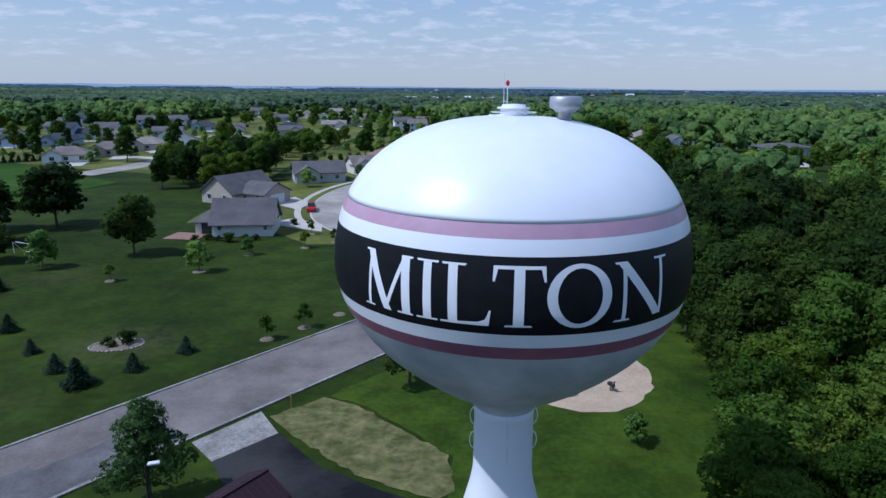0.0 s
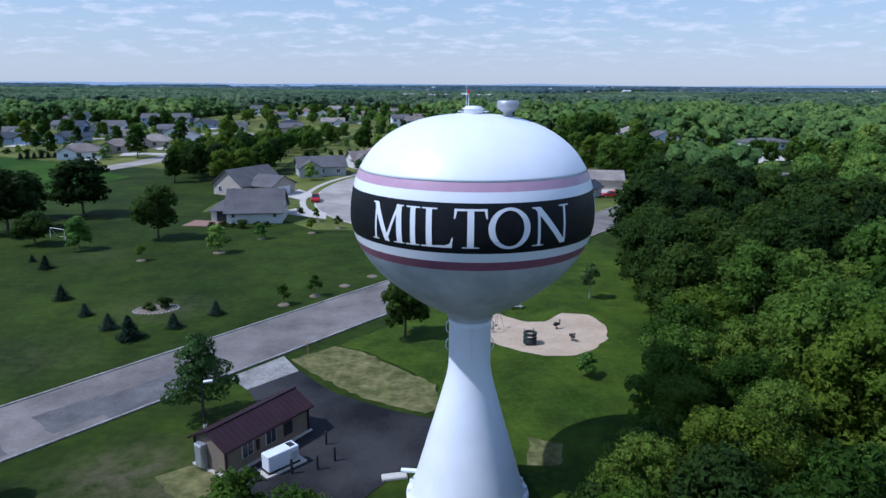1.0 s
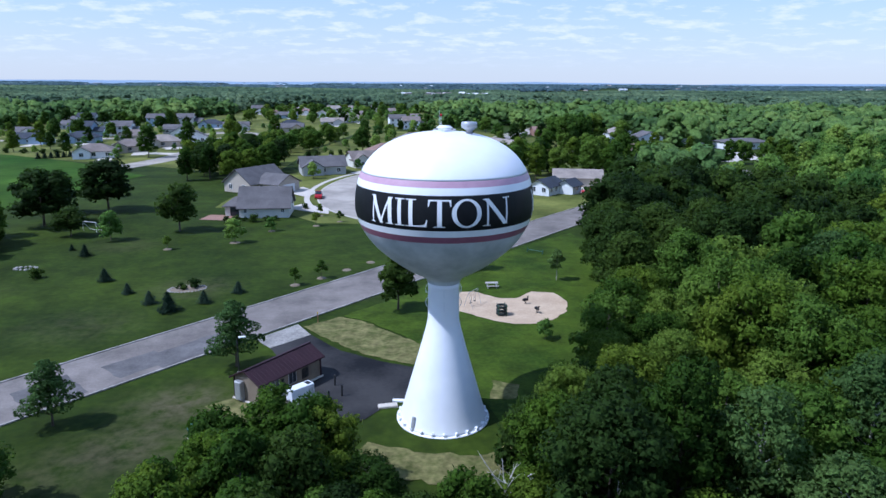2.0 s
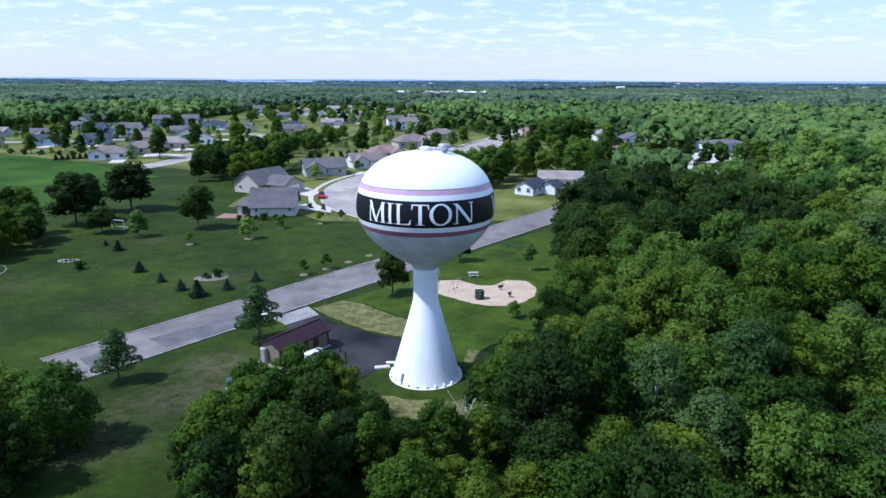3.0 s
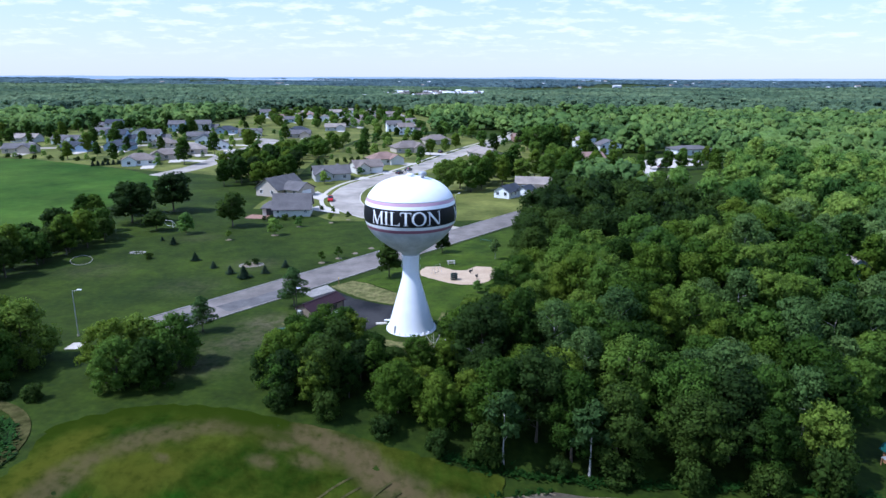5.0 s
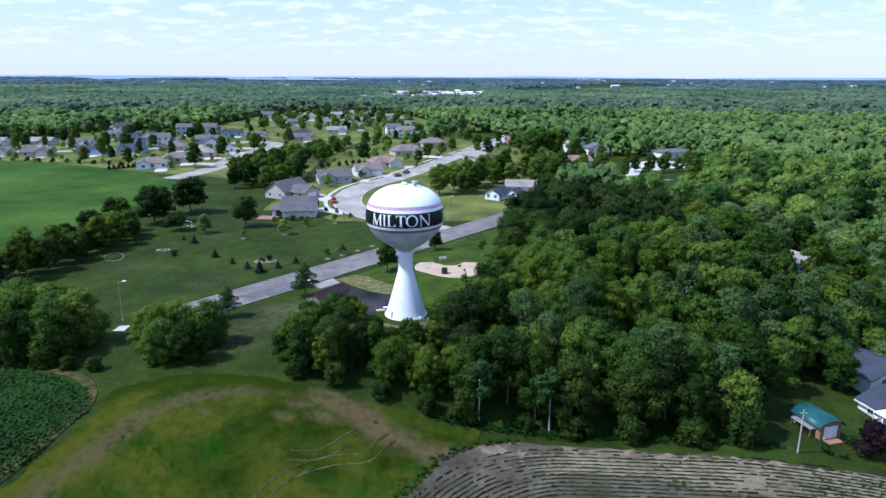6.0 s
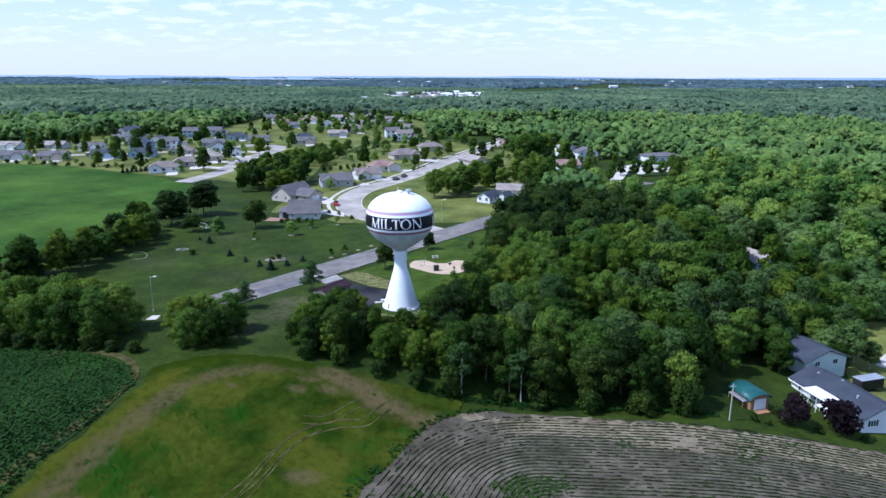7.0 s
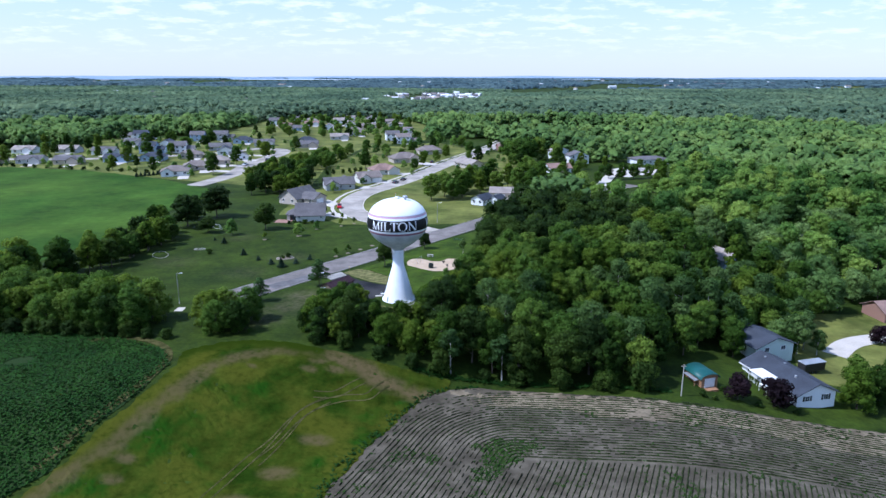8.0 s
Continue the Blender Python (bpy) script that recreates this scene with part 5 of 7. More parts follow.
for x, y, s in ((-51.3, 58.2, 0.9), (-23.4, 38.3, 1.0), (-20.3, 42.1, 1.05), (-29.6, 79.5, 1.1), (-25.5, 84, 0.9), (-31, 90, 1.0)):
    saplings.plant(x, y, s, group="saplings on the lawn")
    mulch_ring(x, y)
for x, y in ((-17.3, 46.8), (-14.2, 51.6), (-37.3, 74.0)):
    mulch_ring(x, y)
small.plant(-41.2, 63.9, 1.0)
mulch_ring(-41.2, 63.9, 1.0)
small.plant(-37.3, 74.0, 0.65)
small.plant(11.0, 19.0, 0.55, label="small round tree on the grass")
shrubs.plant(-63.0, 39.4, 1.2)


# ---- far woods ----
HOUSES = []


def wooded(x, y):
    """How likely trees stand here, beyond the near wood."""
    if inside(x, y, WOOD_EDGE) or inside(x, y, OAKS):
        return 0.0
    if inside(x, y, CLEAR_A) or inside(x, y, CLEAR_B) or inside(x, y, CLEAR_C):
        return 0.0
    if inside(x, y, CLEAR_D) or inside(x, y, CLEAR_E) or inside(x, y, CLEAR_F):
        return 0.0
    if y < 150 and x < 40:
        return 0.0
    if y < 42 and x < 165:
        return 0.0
    if y < 104 and x < 112:
        return 0.0
    return 1.0


CLEAR_A = [(-330, 215), (-120, 165), (-100, 160), (-94, 335), (-128, 372), (-150, 425), (-230, 425), (-285, 415), (-285, 330), (-330, 318)]
CLEAR_B = [(-60, 60), (30, 60), (42, 110), (66, 150), (100, 240), (70, 330), (30, 410), (-60, 400), (-60, 160)]
CLEAR_C = [(-215, 400), (-50, 380), (-20, 400), (-15, 520), (-60, 650), (-130, 675), (-215, 650)]
CLEAR_F = [(-104, 150), (-50, 150), (-50, 420), (-150, 420), (-100, 330)]
CLEAR_D = [(66, 126), (96, 122), (122, 190), (142, 258), (92, 262), (72, 200)]
CLEAR_E = [(-400, -60), (-100, -60), (-100, 160), (-330, 230), (-400, 230)]


FAR_FIELDS = [(-900, 2300, 320, 90), (-1500, 3300, 500, 140), (-420, 3000, 300, 80), (1500, 2400, 420, 110), (900, 3300, 500, 110), (-700, 1500, 160, 60), (620, 1250, 150, 50), (1250, 1750, 260, 70), (-1400, 2000, 300, 90), (200, 2500, 260, 60), (2100, 3400, 500, 120)]
LAKES = [(-1218, 4400, 600, 110), (795, 4440, 240, 110)]
SHORES = [(-1120, 3880, 600, 560), (715, 3900, 240, 560), (-55, 1380, 115, 330)]


def open_ground(px, py, d):
    """Clearings, fields, lakes and house plots, where no tree stands."""
    if d >= 450 and noise.noise(Vector((px * 0.0022, py * 0.0011, 3.1))) > (0.42 if d < 1000 else 0.32 if d < 1900 else 0.26):
        return True
    if d > 1000 and any(((px - cx) / a) ** 2 + ((py - cy) / b) ** 2 < 1 for cx, cy, a, b in FAR_FIELDS + LAKES + SHORES):
        return True
    return any(abs(px - hx) < hr and abs(py - hy) < hr and math.hypot(px - hx, py - hy) < hr for hx, hy, hr in HOUSES)


def stand_of_trees(name, verts, faces, normals, tones, mat, label):
    ob = leafy(name, np.concatenate(verts).tolist(), np.concatenate(faces).tolist(), np.concatenate(normals).tolist(), mat)
    shade = ob.data.attributes.new("tone", "FLOAT", "POINT")
    shade.data.foreach_set("value", np.concatenate(tones))
    tagged(ob, label, "woods", "", "stuff")


def woods_near_far():
    """Whole crowns of several lobes with leaves, coarser with the distance."""
    rng = np.random.default_rng(77)
    shapes = {}
    for size, lobes, leaves, leaf in (("near", 26, 170, 0.42), ("mid", 10, 66, 0.62), ("far", 3, 20, 1.0)):
        shapes[size] = []
        for k in range(6):
            r2 = np.random.default_rng(500 + k)
            v, f, n = leaf_cloud(r2, crown_lobes(r2, 10.0, 4.3, 0.5, lobes), leaves, leaf, core=0.86, rough=0.5)
            shapes[size].append((np.array(v), np.array(f), np.array(n)))
    for name, lo, hi, gap, label in (("mid_wood", 60, 620, 8.9, "dense green woods beyond the houses"), ("far_wood", 620, 860, 9.4, "far leafy woods behind the village")):
        verts, faces, normals, tones, at = [], [], [], [], 0
        y = -30.0 if lo < 100 else lo * 0.75
        while y < hi:
            half = (y + 160) * 0.70 + 40
            x = -half
            while x < half:
                px, py = x + rng.uniform(-0.6, 0.6) * gap, y + rng.uniform(-0.6, 0.6) * gap
                x += gap
                d = math.hypot(px, py)
                if not lo <= d < hi or (px > 60 and d < 245) or (d < 700 and wooded(px, py) < 0.5) or open_ground(px, py, d):
                    continue
                v, f, n = shapes["near" if d < 270 else "mid" if d < 620 else "far"][rng.integers(6)]
                size, t = math.exp(min(1.4, max(-1.8, rng.normal())) * 0.22), rng.uniform(0, 2 * math.pi)
                c, s = math.cos(t), math.sin(t)
                turn = np.array(((c, -s, 0), (s, c, 0), (0, 0, 1)))
                wide, tall = 1.13 * size * rng.uniform(0.85, 1.25), size * rng.uniform(0.85, 1.2)
                if d > 620:
                    wide *= 1.15
                verts.append((v @ turn.T) * np.array((wide, wide, tall)) + np.array((px, py, ground_z(px, py))))
                # sprays of leaves turn every way, most of them up
                nn = (n @ turn.T) * 0.55 + np.array((0, 0, 0.45)) + rng.normal(size=n.shape) * 0.38
                normals.append(nn / np.linalg.norm(nn, axis=1)[:, None])
                faces.append(f + at)
                stand = 0.5 + 0.9 * noise.noise(Vector((px * 0.011, py * 0.011, 2.2)))
                tones.append(np.full(len(v), 0.55 * rng.random() + 0.45 * stand))
                at += len(v)
            y += gap
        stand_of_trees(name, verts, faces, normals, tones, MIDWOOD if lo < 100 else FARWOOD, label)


def tree_rows(name, lo, hi, gap, step, mat, label, seed):
    """Far woods as row behind row of uneven treetops."""
    rng = np.random.default_rng(seed)
    verts, faces, normals, tones, at = [], [], [], [], 0
    y = float(lo)
    while y < hi:
        half = (y + 160) * 0.70
        n = int(2 * half / step)
        along_row = rng.uniform(-0.4, 0.4, n + 1) * step - half + np.arange(n + 1) * step
        deep = y + rng.uniform(-0.5, 0.5, n + 1) * gap
        tall = np.empty(n + 1)
        tone = np.empty(n + 1)
        ground = np.empty(n + 1)
        for i in range(n + 1):
            px, py = along_row[i], deep[i]
            big = noise.noise(Vector((px * 0.02, py * 0.02, 5)))
            tall[i] = 0.0 if open_ground(px, py, py) else 9.0 + 3.0 * big + 3.0 * rng.random()
            tone[i] = 0.5 + 0.6 * noise.noise(Vector((px * 0.006, py * 0.004, 9))) + 0.55 * (rng.random() - 0.5)
            ground[i] = ground_z(px, py)
        lean = rng.normal(size=(n + 1, 3)) * 0.55
        block, turned = [], []
        for back, up, way in ((-0.45, 0.30, (0, -0.85, 0.35)), (-0.12, 0.80, (0, -0.55, 0.75)), (0.1, 1.0, (0, -0.1, 1.0)), (0.5, 0.5, (0, 0.5, 0.8))):
            block.append(np.stack((along_row, deep + back * gap * 0.9, ground + up * tall - 0.5), axis=1))
            nn = lean * np.array((1, 0.5, 0.4)) + np.array(way)
            turned.append(nn / np.linalg.norm(nn, axis=1)[:, None])
        idx = np.arange(n)
        live = (tall[:-1] > 0) | (tall[1:] > 0)
        idx = idx[live]
        for k in range(3):
            a = at + k * (n + 1) + idx
            b = a + n + 1
            faces.append(np.stack((a, a + 1, b + 1, b), axis=1))
        verts.append(np.concatenate(block))
        normals.append(np.concatenate(turned))
        tones.append(np.tile(tone, 4))
        at += 4 * (n + 1)
        y += gap
        gap *= 1.006
    stand_of_trees(name, verts, faces, normals, tones, mat, label)


for i, (cx, cy, a, b) in enumerate(FAR_FIELDS):
    line = [(cx + a * math.cos(t) * (1 + 0.2 * math.sin(3 * t + i)), cy + b * math.sin(t)) for t in [2 * math.pi * k / 24 for k in range(24)]]
    patch("far_field", line, 0.8, GARDEN if i % 3 == 0 else BRIGHT, "distant pale green farm field", 40.0)
for i, (cx, cy, a, b) in enumerate(LAKES):
    line = [(cx + a * math.cos(t) * (1 + 0.15 * math.sin(4 * t + i)), cy + b * math.sin(t)) for t in [2 * math.pi * k / 24 for k in range(24)]]
    patch("lake", line, 1.6, WATER, "distant pale lake near the horizon", 60.0)


# ---- houses ----
def siding(name, colour):
    dark = tuple(c * 0.86 for c in colour)
    return material(name, dark, colour, 0.5, 0.7, 0.12, fine=6.0, stain=0.3)


def shingles(name, colour):
    dark = tuple(c * 0.68 for c in colour)
    return material(name, dark, tuple(c * 1.15 for c in colour), 0.35, 0.9, 0.35, fine=5.0, stain=0.4)


CREAM = siding("cream_siding", (0.66, 0.64, 0.58))
TANWALL = siding("tan_siding", (0.46, 0.40, 0.33))
GREYWALL = siding("grey_siding", (0.46, 0.46, 0.45))
BLUEWALL = siding("blue_siding", (0.34, 0.44, 0.58))
WHITEWALL = siding("white_siding", (0.74, 0.75, 0.75))
GREENWALL = siding("pale_green_siding", (0.58, 0.66, 0.60))
BROWNWALL = siding("brown_brick_wall", (0.26, 0.15, 0.11))
ROOFGREY = shingles("grey_shingles", (0.118, 0.110, 0.110))
ROOFBROWN = shingles("brown_shingles", (0.190, 0.158, 0.138))
ROOFTAN = shingles("tan_shingles", (0.270, 0.232, 0.200))
ROOFBLUE = shingles("slate_blue_shingles", (0.042, 0.049, 0.063))
ROOFRED = shingles("reddish_shingles", (0.240, 0.155, 0.125))


def wing_wall(w, d, h, rise, kind):
    """Outer walls of one wing, with gable ends where the roof has them; ridge along x for gable_x, along y for gable_y."""
    bm = bmesh.new()
    x, y = w / 2, d / 2
    low = [bm.verts.new(p) for p in ((-x, -y, -0.6), (x, -y, -0.6), (x, y, -0.6), (-x, y, -0.6))]
    top = [bm.verts.new(p) for p in ((-x, -y, h), (x, -y, h), (x, y, h), (-x, y, h))]
    for i in range(4):
        j = (i + 1) % 4
        bm.faces.new((low[i], low[j], top[j], top[i]))
    if kind == "gable_x":
        a, b = bm.verts.new((-x, 0, h + rise)), bm.verts.new((x, 0, h + rise))
        bm.faces.new((top[3], top[0], a))
        bm.faces.new((top[1], top[2], b))
    elif kind == "gable_y":
        a, b = bm.verts.new((0, -y, h + rise)), bm.verts.new((0, y, h + rise))
        bm.faces.new((top[0], top[1], a))
        bm.faces.new((top[2], top[3], b))
    return bm


def wing_roof(w, d, h, rise, kind, over=0.55, thick=0.16):
    bm = bmesh.new()
    slope = rise / (d / 2 if kind != "gable_y" else w / 2)
    x, y = w / 2 + over, d / 2 + over
    e = h - slope * over
    top = h + rise
    if kind == "gable_x":
        faces = [[(-x, -y, e), (x, -y, e), (x, 0, top), (-x, 0, top)], [(x, y, e), (-x, y, e), (-x, 0, top), (x, 0, top)]]
    elif kind == "gable_y":
        faces = [[(x, -y, e), (x, y, e), (0, y, top), (0, -y, top)], [(-x, y, e), (-x, -y, e), (0, -y, top), (0, y, top)]]
    else:
        r = max(0.3, w / 2 - d / 2)
        faces = [[(-x, -y, e), (x, -y, e), (r, 0, top), (-r, 0, top)], [(x, y, e), (-x, y, e), (-r, 0, top), (r, 0, top)], [(x, -y, e), (x, y, e), (r, 0, top)], [(-x, y, e), (-x, -y, e), (-r, 0, top)]]
    for f in faces:
        up = [bm.verts.new((a, b, c + thick)) for a, b, c in f]
        dn = [bm.verts.new((a, b, c)) for a, b, c in f]
        bm.faces.new(up)
        bm.faces.new(dn[::-1])
        for i in range(len(f)):
            j = (i + 1) % len(f)
            bm.faces.new((dn[i], dn[j], up[j], up[i]))
    return bm


FRAMES = {}


def window_mesh(w, h):
    key = ("frame", w, h)
    if key not in FRAMES:
        bm = bmesh.new()
        for x0, x1, z0, z1 in ((-w / 2 - 0.1, w / 2 + 0.1, h / 2, h / 2 + 0.1), (-w / 2 - 0.1, w / 2 + 0.1, -h / 2 - 0.12, -h / 2), (-w / 2 - 0.1, -w / 2, -h / 2, h / 2), (w / 2, w / 2 + 0.1, -h / 2, h / 2), (-0.03, 0.03, -h / 2, h / 2)):
            box(bm, x0, x1, -0.07, 0.03, z0, z1)
        me = bpy.data.meshes.new("window")
        bm.to_mesh(me)
        bm.free()
        me.materials.append(TRIM)
        bm = boxed(-w / 2, w / 2, -0.03, 0.02, -h / 2, h / 2)
        pane = bpy.data.meshes.new("pane")
        bm.to_mesh(pane)
        bm.free()
        pane.materials.append(GLASS)
        FRAMES[key] = (me, pane)
    return FRAMES[key]


def add_window(house, x, y, z, yaw, w=1.1, h=1.2):
    me, pane = window_mesh(w, h)
    ob = new("window", me)
    ob.parent = house
    ob.matrix_basis = pose(x, y, z, 0, 0, yaw)
    p = new("pane", pane)
    p.parent = ob
    return ob


def add_garage_door(house, x, y, yaw, w=4.8):
    bm = boxed(-w / 2, w / 2, -0.08, 0.02, 0.0, 2.15)
    for k in range(1, 4):
        box(bm, -w / 2 + 0.05, w / 2 - 0.05, -0.10, -0.06, k * 0.54 - 0.24, k * 0.54 + 0.20, 0.01)
    ob = part("garage_door", bm, TRIM, house, "white panelled garage door")
    ob.matrix_basis = pose(x, y, 0.05, 0, 0, yaw)


def add_door(house, x, y, yaw, mat=None):
    bm = boxed(-0.5, 0.5, -0.08, 0.02, 0.0, 2.1)
    box(bm, -0.36, 0.36, -0.11, -0.07, 0.2, 0.9, 0.01)
    box(bm, -0.36, 0.36, -0.11, -0.07, 1.05, 1.95, 0.01)
    ob = part("door", bm, mat or TRIM, house)
    ob.matrix_basis = pose(x, y, 0.1, 0, 0, yaw)


def house(x, y, yaw, wings, wall, roof, label, garage=None, chimney=True, group="", spacing=3.6, window=(1.1, 1.2)):
    """A house from wings (centre x, y, width, depth, wall height, roof rise, roof kind, windows on the four sides as a string)."""
    h = thing("house", on_ground(x, y, yaw), label, "house", group)
    HOUSES.append((x, y, max(w for _, _, w, *_ in wings) * 0.5 + 4.5))
    for cx, cy, w, d, ht, rise, kind, sides in wings:
        for name, bm, mat in (("wall", wing_wall(w, d, ht, rise, kind), wall), ("roof", wing_roof(w, d, ht, rise, kind), roof)):
            ob = part(name, bm, mat, h)
            ob.location = (cx, cy, 0)
        for s in sides:
            long = w if s in "fb" else d
            n = max(1, int(long / spacing))
            for level in ([1.55] if ht < 4 else [1.55, 4.2]):
                for i in range(n):
                    o = (i + 0.5) / n * long - long / 2
                    px, py, a = {"f": (o, -d / 2, 0), "b": (-o, d / 2, 180), "r": (w / 2, o, 90), "l": (-w / 2, -o, -90)}[s]
                    add_window(h, cx + px, cy + py, level, a, *window)
    if garage:
        add_garage_door(h, *garage)
    if chimney:
        cx, cy, w, d, ht, rise, kind, _ = wings[0]
        part("chimney", boxed(cx + w * 0.18, cx + w * 0.18 + 0.7, cy - 0.4, cy + 0.4, ht, ht + rise + 0.6, 0.03), BROWNWALL, h)
    return h


# nearest houses at the bend of the street
h = house(-43.9, 91.2, 8, [(0.6, 0, 10.6, 8.6, 2.5, 3.7, "gable_x", ""), (-6.0, 1.0, 4.4, 5.6, 2.4, 1.4, "hip", "f"), (2.0, 5.0, 7.0, 6.0, 2.5, 2.0, "gable_y", "r")], CREAM, ROOFGREY, "cream one-storey house with a grey hipped roof", None, False)
add_garage_door(h, 5.52, 5.0, 90, 4.6)
for x in (-3.4, 4.6):
    add_window(h, x, -4.3, 1.7, 0, 0.6, 1.0)
bm = boxed(-1.1, 1.1, -0.08, 0.02, 0.0, 2.2)
ob = part("patio_door", bm, GLASS, h, "dark glazed patio door")
ob.matrix_basis = pose(-6.0, -1.82, 0.1)
h = house(-56.0, 126.0, -26, [(-1.0, 0, 9.6, 14.0, 2.7, 3.5, "gable_y", "f"), (6.5, 0.5, 7.5, 8.6, 2.6, 2.1, "gable_x", "f"), (-6.2, 2.0, 4.5, 6.0, 2.5, 1.3, "gable_x", "")], TANWALL, ROOFGREY, "tan house with a tall grey gabled roof", (10.27, 0.5, 90, 4.6), False)
house(-46.0, 161.0, 20, [(0, 0, 14.0, 9.5, 2.9, 2.6, "gable_x", "fr"), (-3.5, -3.5, 6.5, 5.5, 2.8, 2.0, "gable_y", "f"), (4.0, 4.0, 7.0, 7.0, 2.9, 2.2, "gable_y", "")], GREYWALL, ROOFGREY, "grey house with a dark gabled roof", None, False)
house(-35.0, 182.0, 28, [(0, 0, 12.0, 9.0, 2.9, 2.4, "gable_x", "fr"), (-3, -3.4, 5.5, 5.0, 2.8, 1.9, "gable_y", "f")], CREAM, ROOFBROWN, "cream house with a brown gabled roof", (3.2, -4.52, 0, 4.4), False)
house(-31.0, 211.0, 30, [(0, 0, 14.0, 10.0, 2.9, 2.6, "hip", "fr"), (4, -4, 6.5, 6.0, 2.8, 1.9, "gable_y", "")], CREAM, ROOFRED, "cream house with a reddish hipped roof", None, False)
house(-24.0, 262.0, 25, [(0, 0, 17.0, 11.0, 3.0, 3.0, "hip", "fr"), (5, -4, 7.0, 6.0, 2.9, 2.3, "gable_y", "")], TANWALL, ROOFBROWN, "tan house with a broad brown hipped roof", None, False)
house(-11.0, 306.0, 20, [(0, 0, 16.0, 10.0, 3.0, 2.6, "hip", "fr")], TANWALL, ROOFBROWN, "tan house with a brown hipped roof", (4.0, -5.02, 0, 4.8), False)
# houses beyond the tower, right of the street
h = house(23.4, 124.6, -34, [(-0.8, 0, 6.0, 8.4, 2.5, 1.7, "gable_y", "fr"), (3.9, 4.4, 4.6, 5.4, 2.4, 1.4, "gable_y", "r")], WHITEWALL, ROOFBLUE, "small white house with a slate-blue roof", None, False, spacing=2.8)
house(33.5, 141.0, -6, [(0, 0, 13.5, 8.0, 2.7, 1.9, "gable_x", "r")], TANWALL, ROOFTAN, "low tan house with a pale brown roof", (-2.5, -4.02, 0, 4.6), False)
house(17.0, 238.0, -60, [(0, 0, 18.0, 9.5, 2.8, 2.4, "gable_x", "fb")], TANWALL, ROOFTAN, "long tan house with a pale brown roof", None, False)
house(67.0, 222.0, 15, [(0, 0, 13.0, 9.0, 2.8, 2.2, "gable_x", "fr")], WHITEWALL, ROOFRED, "white house with a reddish roof among trees", None, False)
house(66.0, 186.0, 10, [(0, 0, 10.0, 8.0, 2.8, 2.2, "gable_y", "f")], WHITEWALL, ROOFBROWN, "white gabled house among trees", None, False)
house(76.0, 283.0, 12, [(0, 0, 13.0, 9.0, 5.4, 2.4, "gable_y", "fr")], WHITEWALL, ROOFTAN, "white two-storey house with a tan roof", None, False)
house(84.0, 262.0, 12, [(0, 0, 12.0, 9.0, 5.0, 2.4, "gable_y", "fr")], WHITEWALL, ROOFGREY, "white two-storey house with a grey roof", None, False)
house(48.0, 330.0, 10, [(0, 0, 22.0, 10.0, 2.8, 2.2, "gable_x", "f")], BROWNWALL, ROOFRED, "long low brown house at the street's end", None, False)
house(128.0, 262.0, 15, [(0, 0, 22.0, 12.0, 3.2, 1.4, "hip", "fr")], WHITEWALL, ROOFGREY, "low white building beside the car park", None, False)
house(112.0, 288.0, 15, [(0, 0, 12.0, 9.0, 3.0, 2.4, "gable_y", "f")], WHITEWALL, ROOFTAN, "small white gabled house", None, False)

# the subdivision beyond the green field
PLAIN = {
    "ranch": ([(0, 0, 15.0, 9.5, 2.8, 2.2, "gable_x", "f"), (4.0, -3.5, 6.5, 5.0, 2.8, 1.8, "gable_y", "")], 4.6),
    "hip": ([(0, 0, 14.5, 10.0, 2.8, 2.4, "hip", "f"), (-4.0, -4.0, 6.0, 5.0, 2.8, 1.7, "gable_y", "f")], 4.6),
    "tall": ([(0, 0, 11.0, 9.0, 5.4, 2.4, "gable_x", "f"), (7.5, 0.5, 6.5, 7.5, 2.8, 1.9, "gable_x", "")], 3.6),
    "gable": ([(0, 0, 10.5, 12.0, 2.9, 2.7, "gable_y", "fr")], 4.0),
}


def plain(x, y, yaw, kind, wall, roof, label):
    wings, gap = PLAIN[kind]
    a, n = radians(yaw), []
    for u, v in ((1.5, -6), (7.0, -6), (7.0, -17), (1.5, -17)):
        n.append((x + u * math.cos(a) - v * math.sin(a), y + u * math.sin(a) + v * math.cos(a)))
    patch("driveway", n, 0.12, CONCRETE, "pale concrete driveway", 6.0)
    return house(x, y, yaw, wings, wall, roof, label, None, False, "houses of the subdivision", gap, (1.4, 1.3))


plain(-252, 244, 5, "ranch", GREYWALL, ROOFGREY, "low grey house with a grey roof")
plain(-228, 243, 8, "ranch", TANWALL, ROOFGREY, "low tan house with a grey roof")
plain(-203, 254, 5, "ranch", BLUEWALL, ROOFBLUE, "low blue house with a slate roof")
plain(-276, 242, 0, "ranch", TANWALL, ROOFGREY, "low tan house with a grey roof")
plain(-184, 262, 10, "hip", BLUEWALL, ROOFBLUE, "blue house with a slate roof")
plain(-205, 300, 8, "tall", BLUEWALL, ROOFBLUE, "light blue two-storey house")
plain(-186, 304, 12, "tall", WHITEWALL, ROOFGREY, "white two-storey house with a grey roof")
plain(-232, 292, 5, "ranch", WHITEWALL, ROOFGREY, "white house with a grey roof")
plain(-262, 300, 0, "ranch", GREYWALL, ROOFTAN, "grey house with a tan roof")
plain(-290, 296, 0, "ranch", WHITEWALL, ROOFTAN, "pale house with a tan roof")
plain(-166, 276, 15, "hip", TANWALL, ROOFBROWN, "tan house with a brown roof")
plain(-255, 392, 10, "tall", WHITEWALL, ROOFBLUE, "white two-storey house with a slate roof")
plain(-205, 386, 10, "tall", BLUEWALL, ROOFGREY, "large pale blue two-storey house")
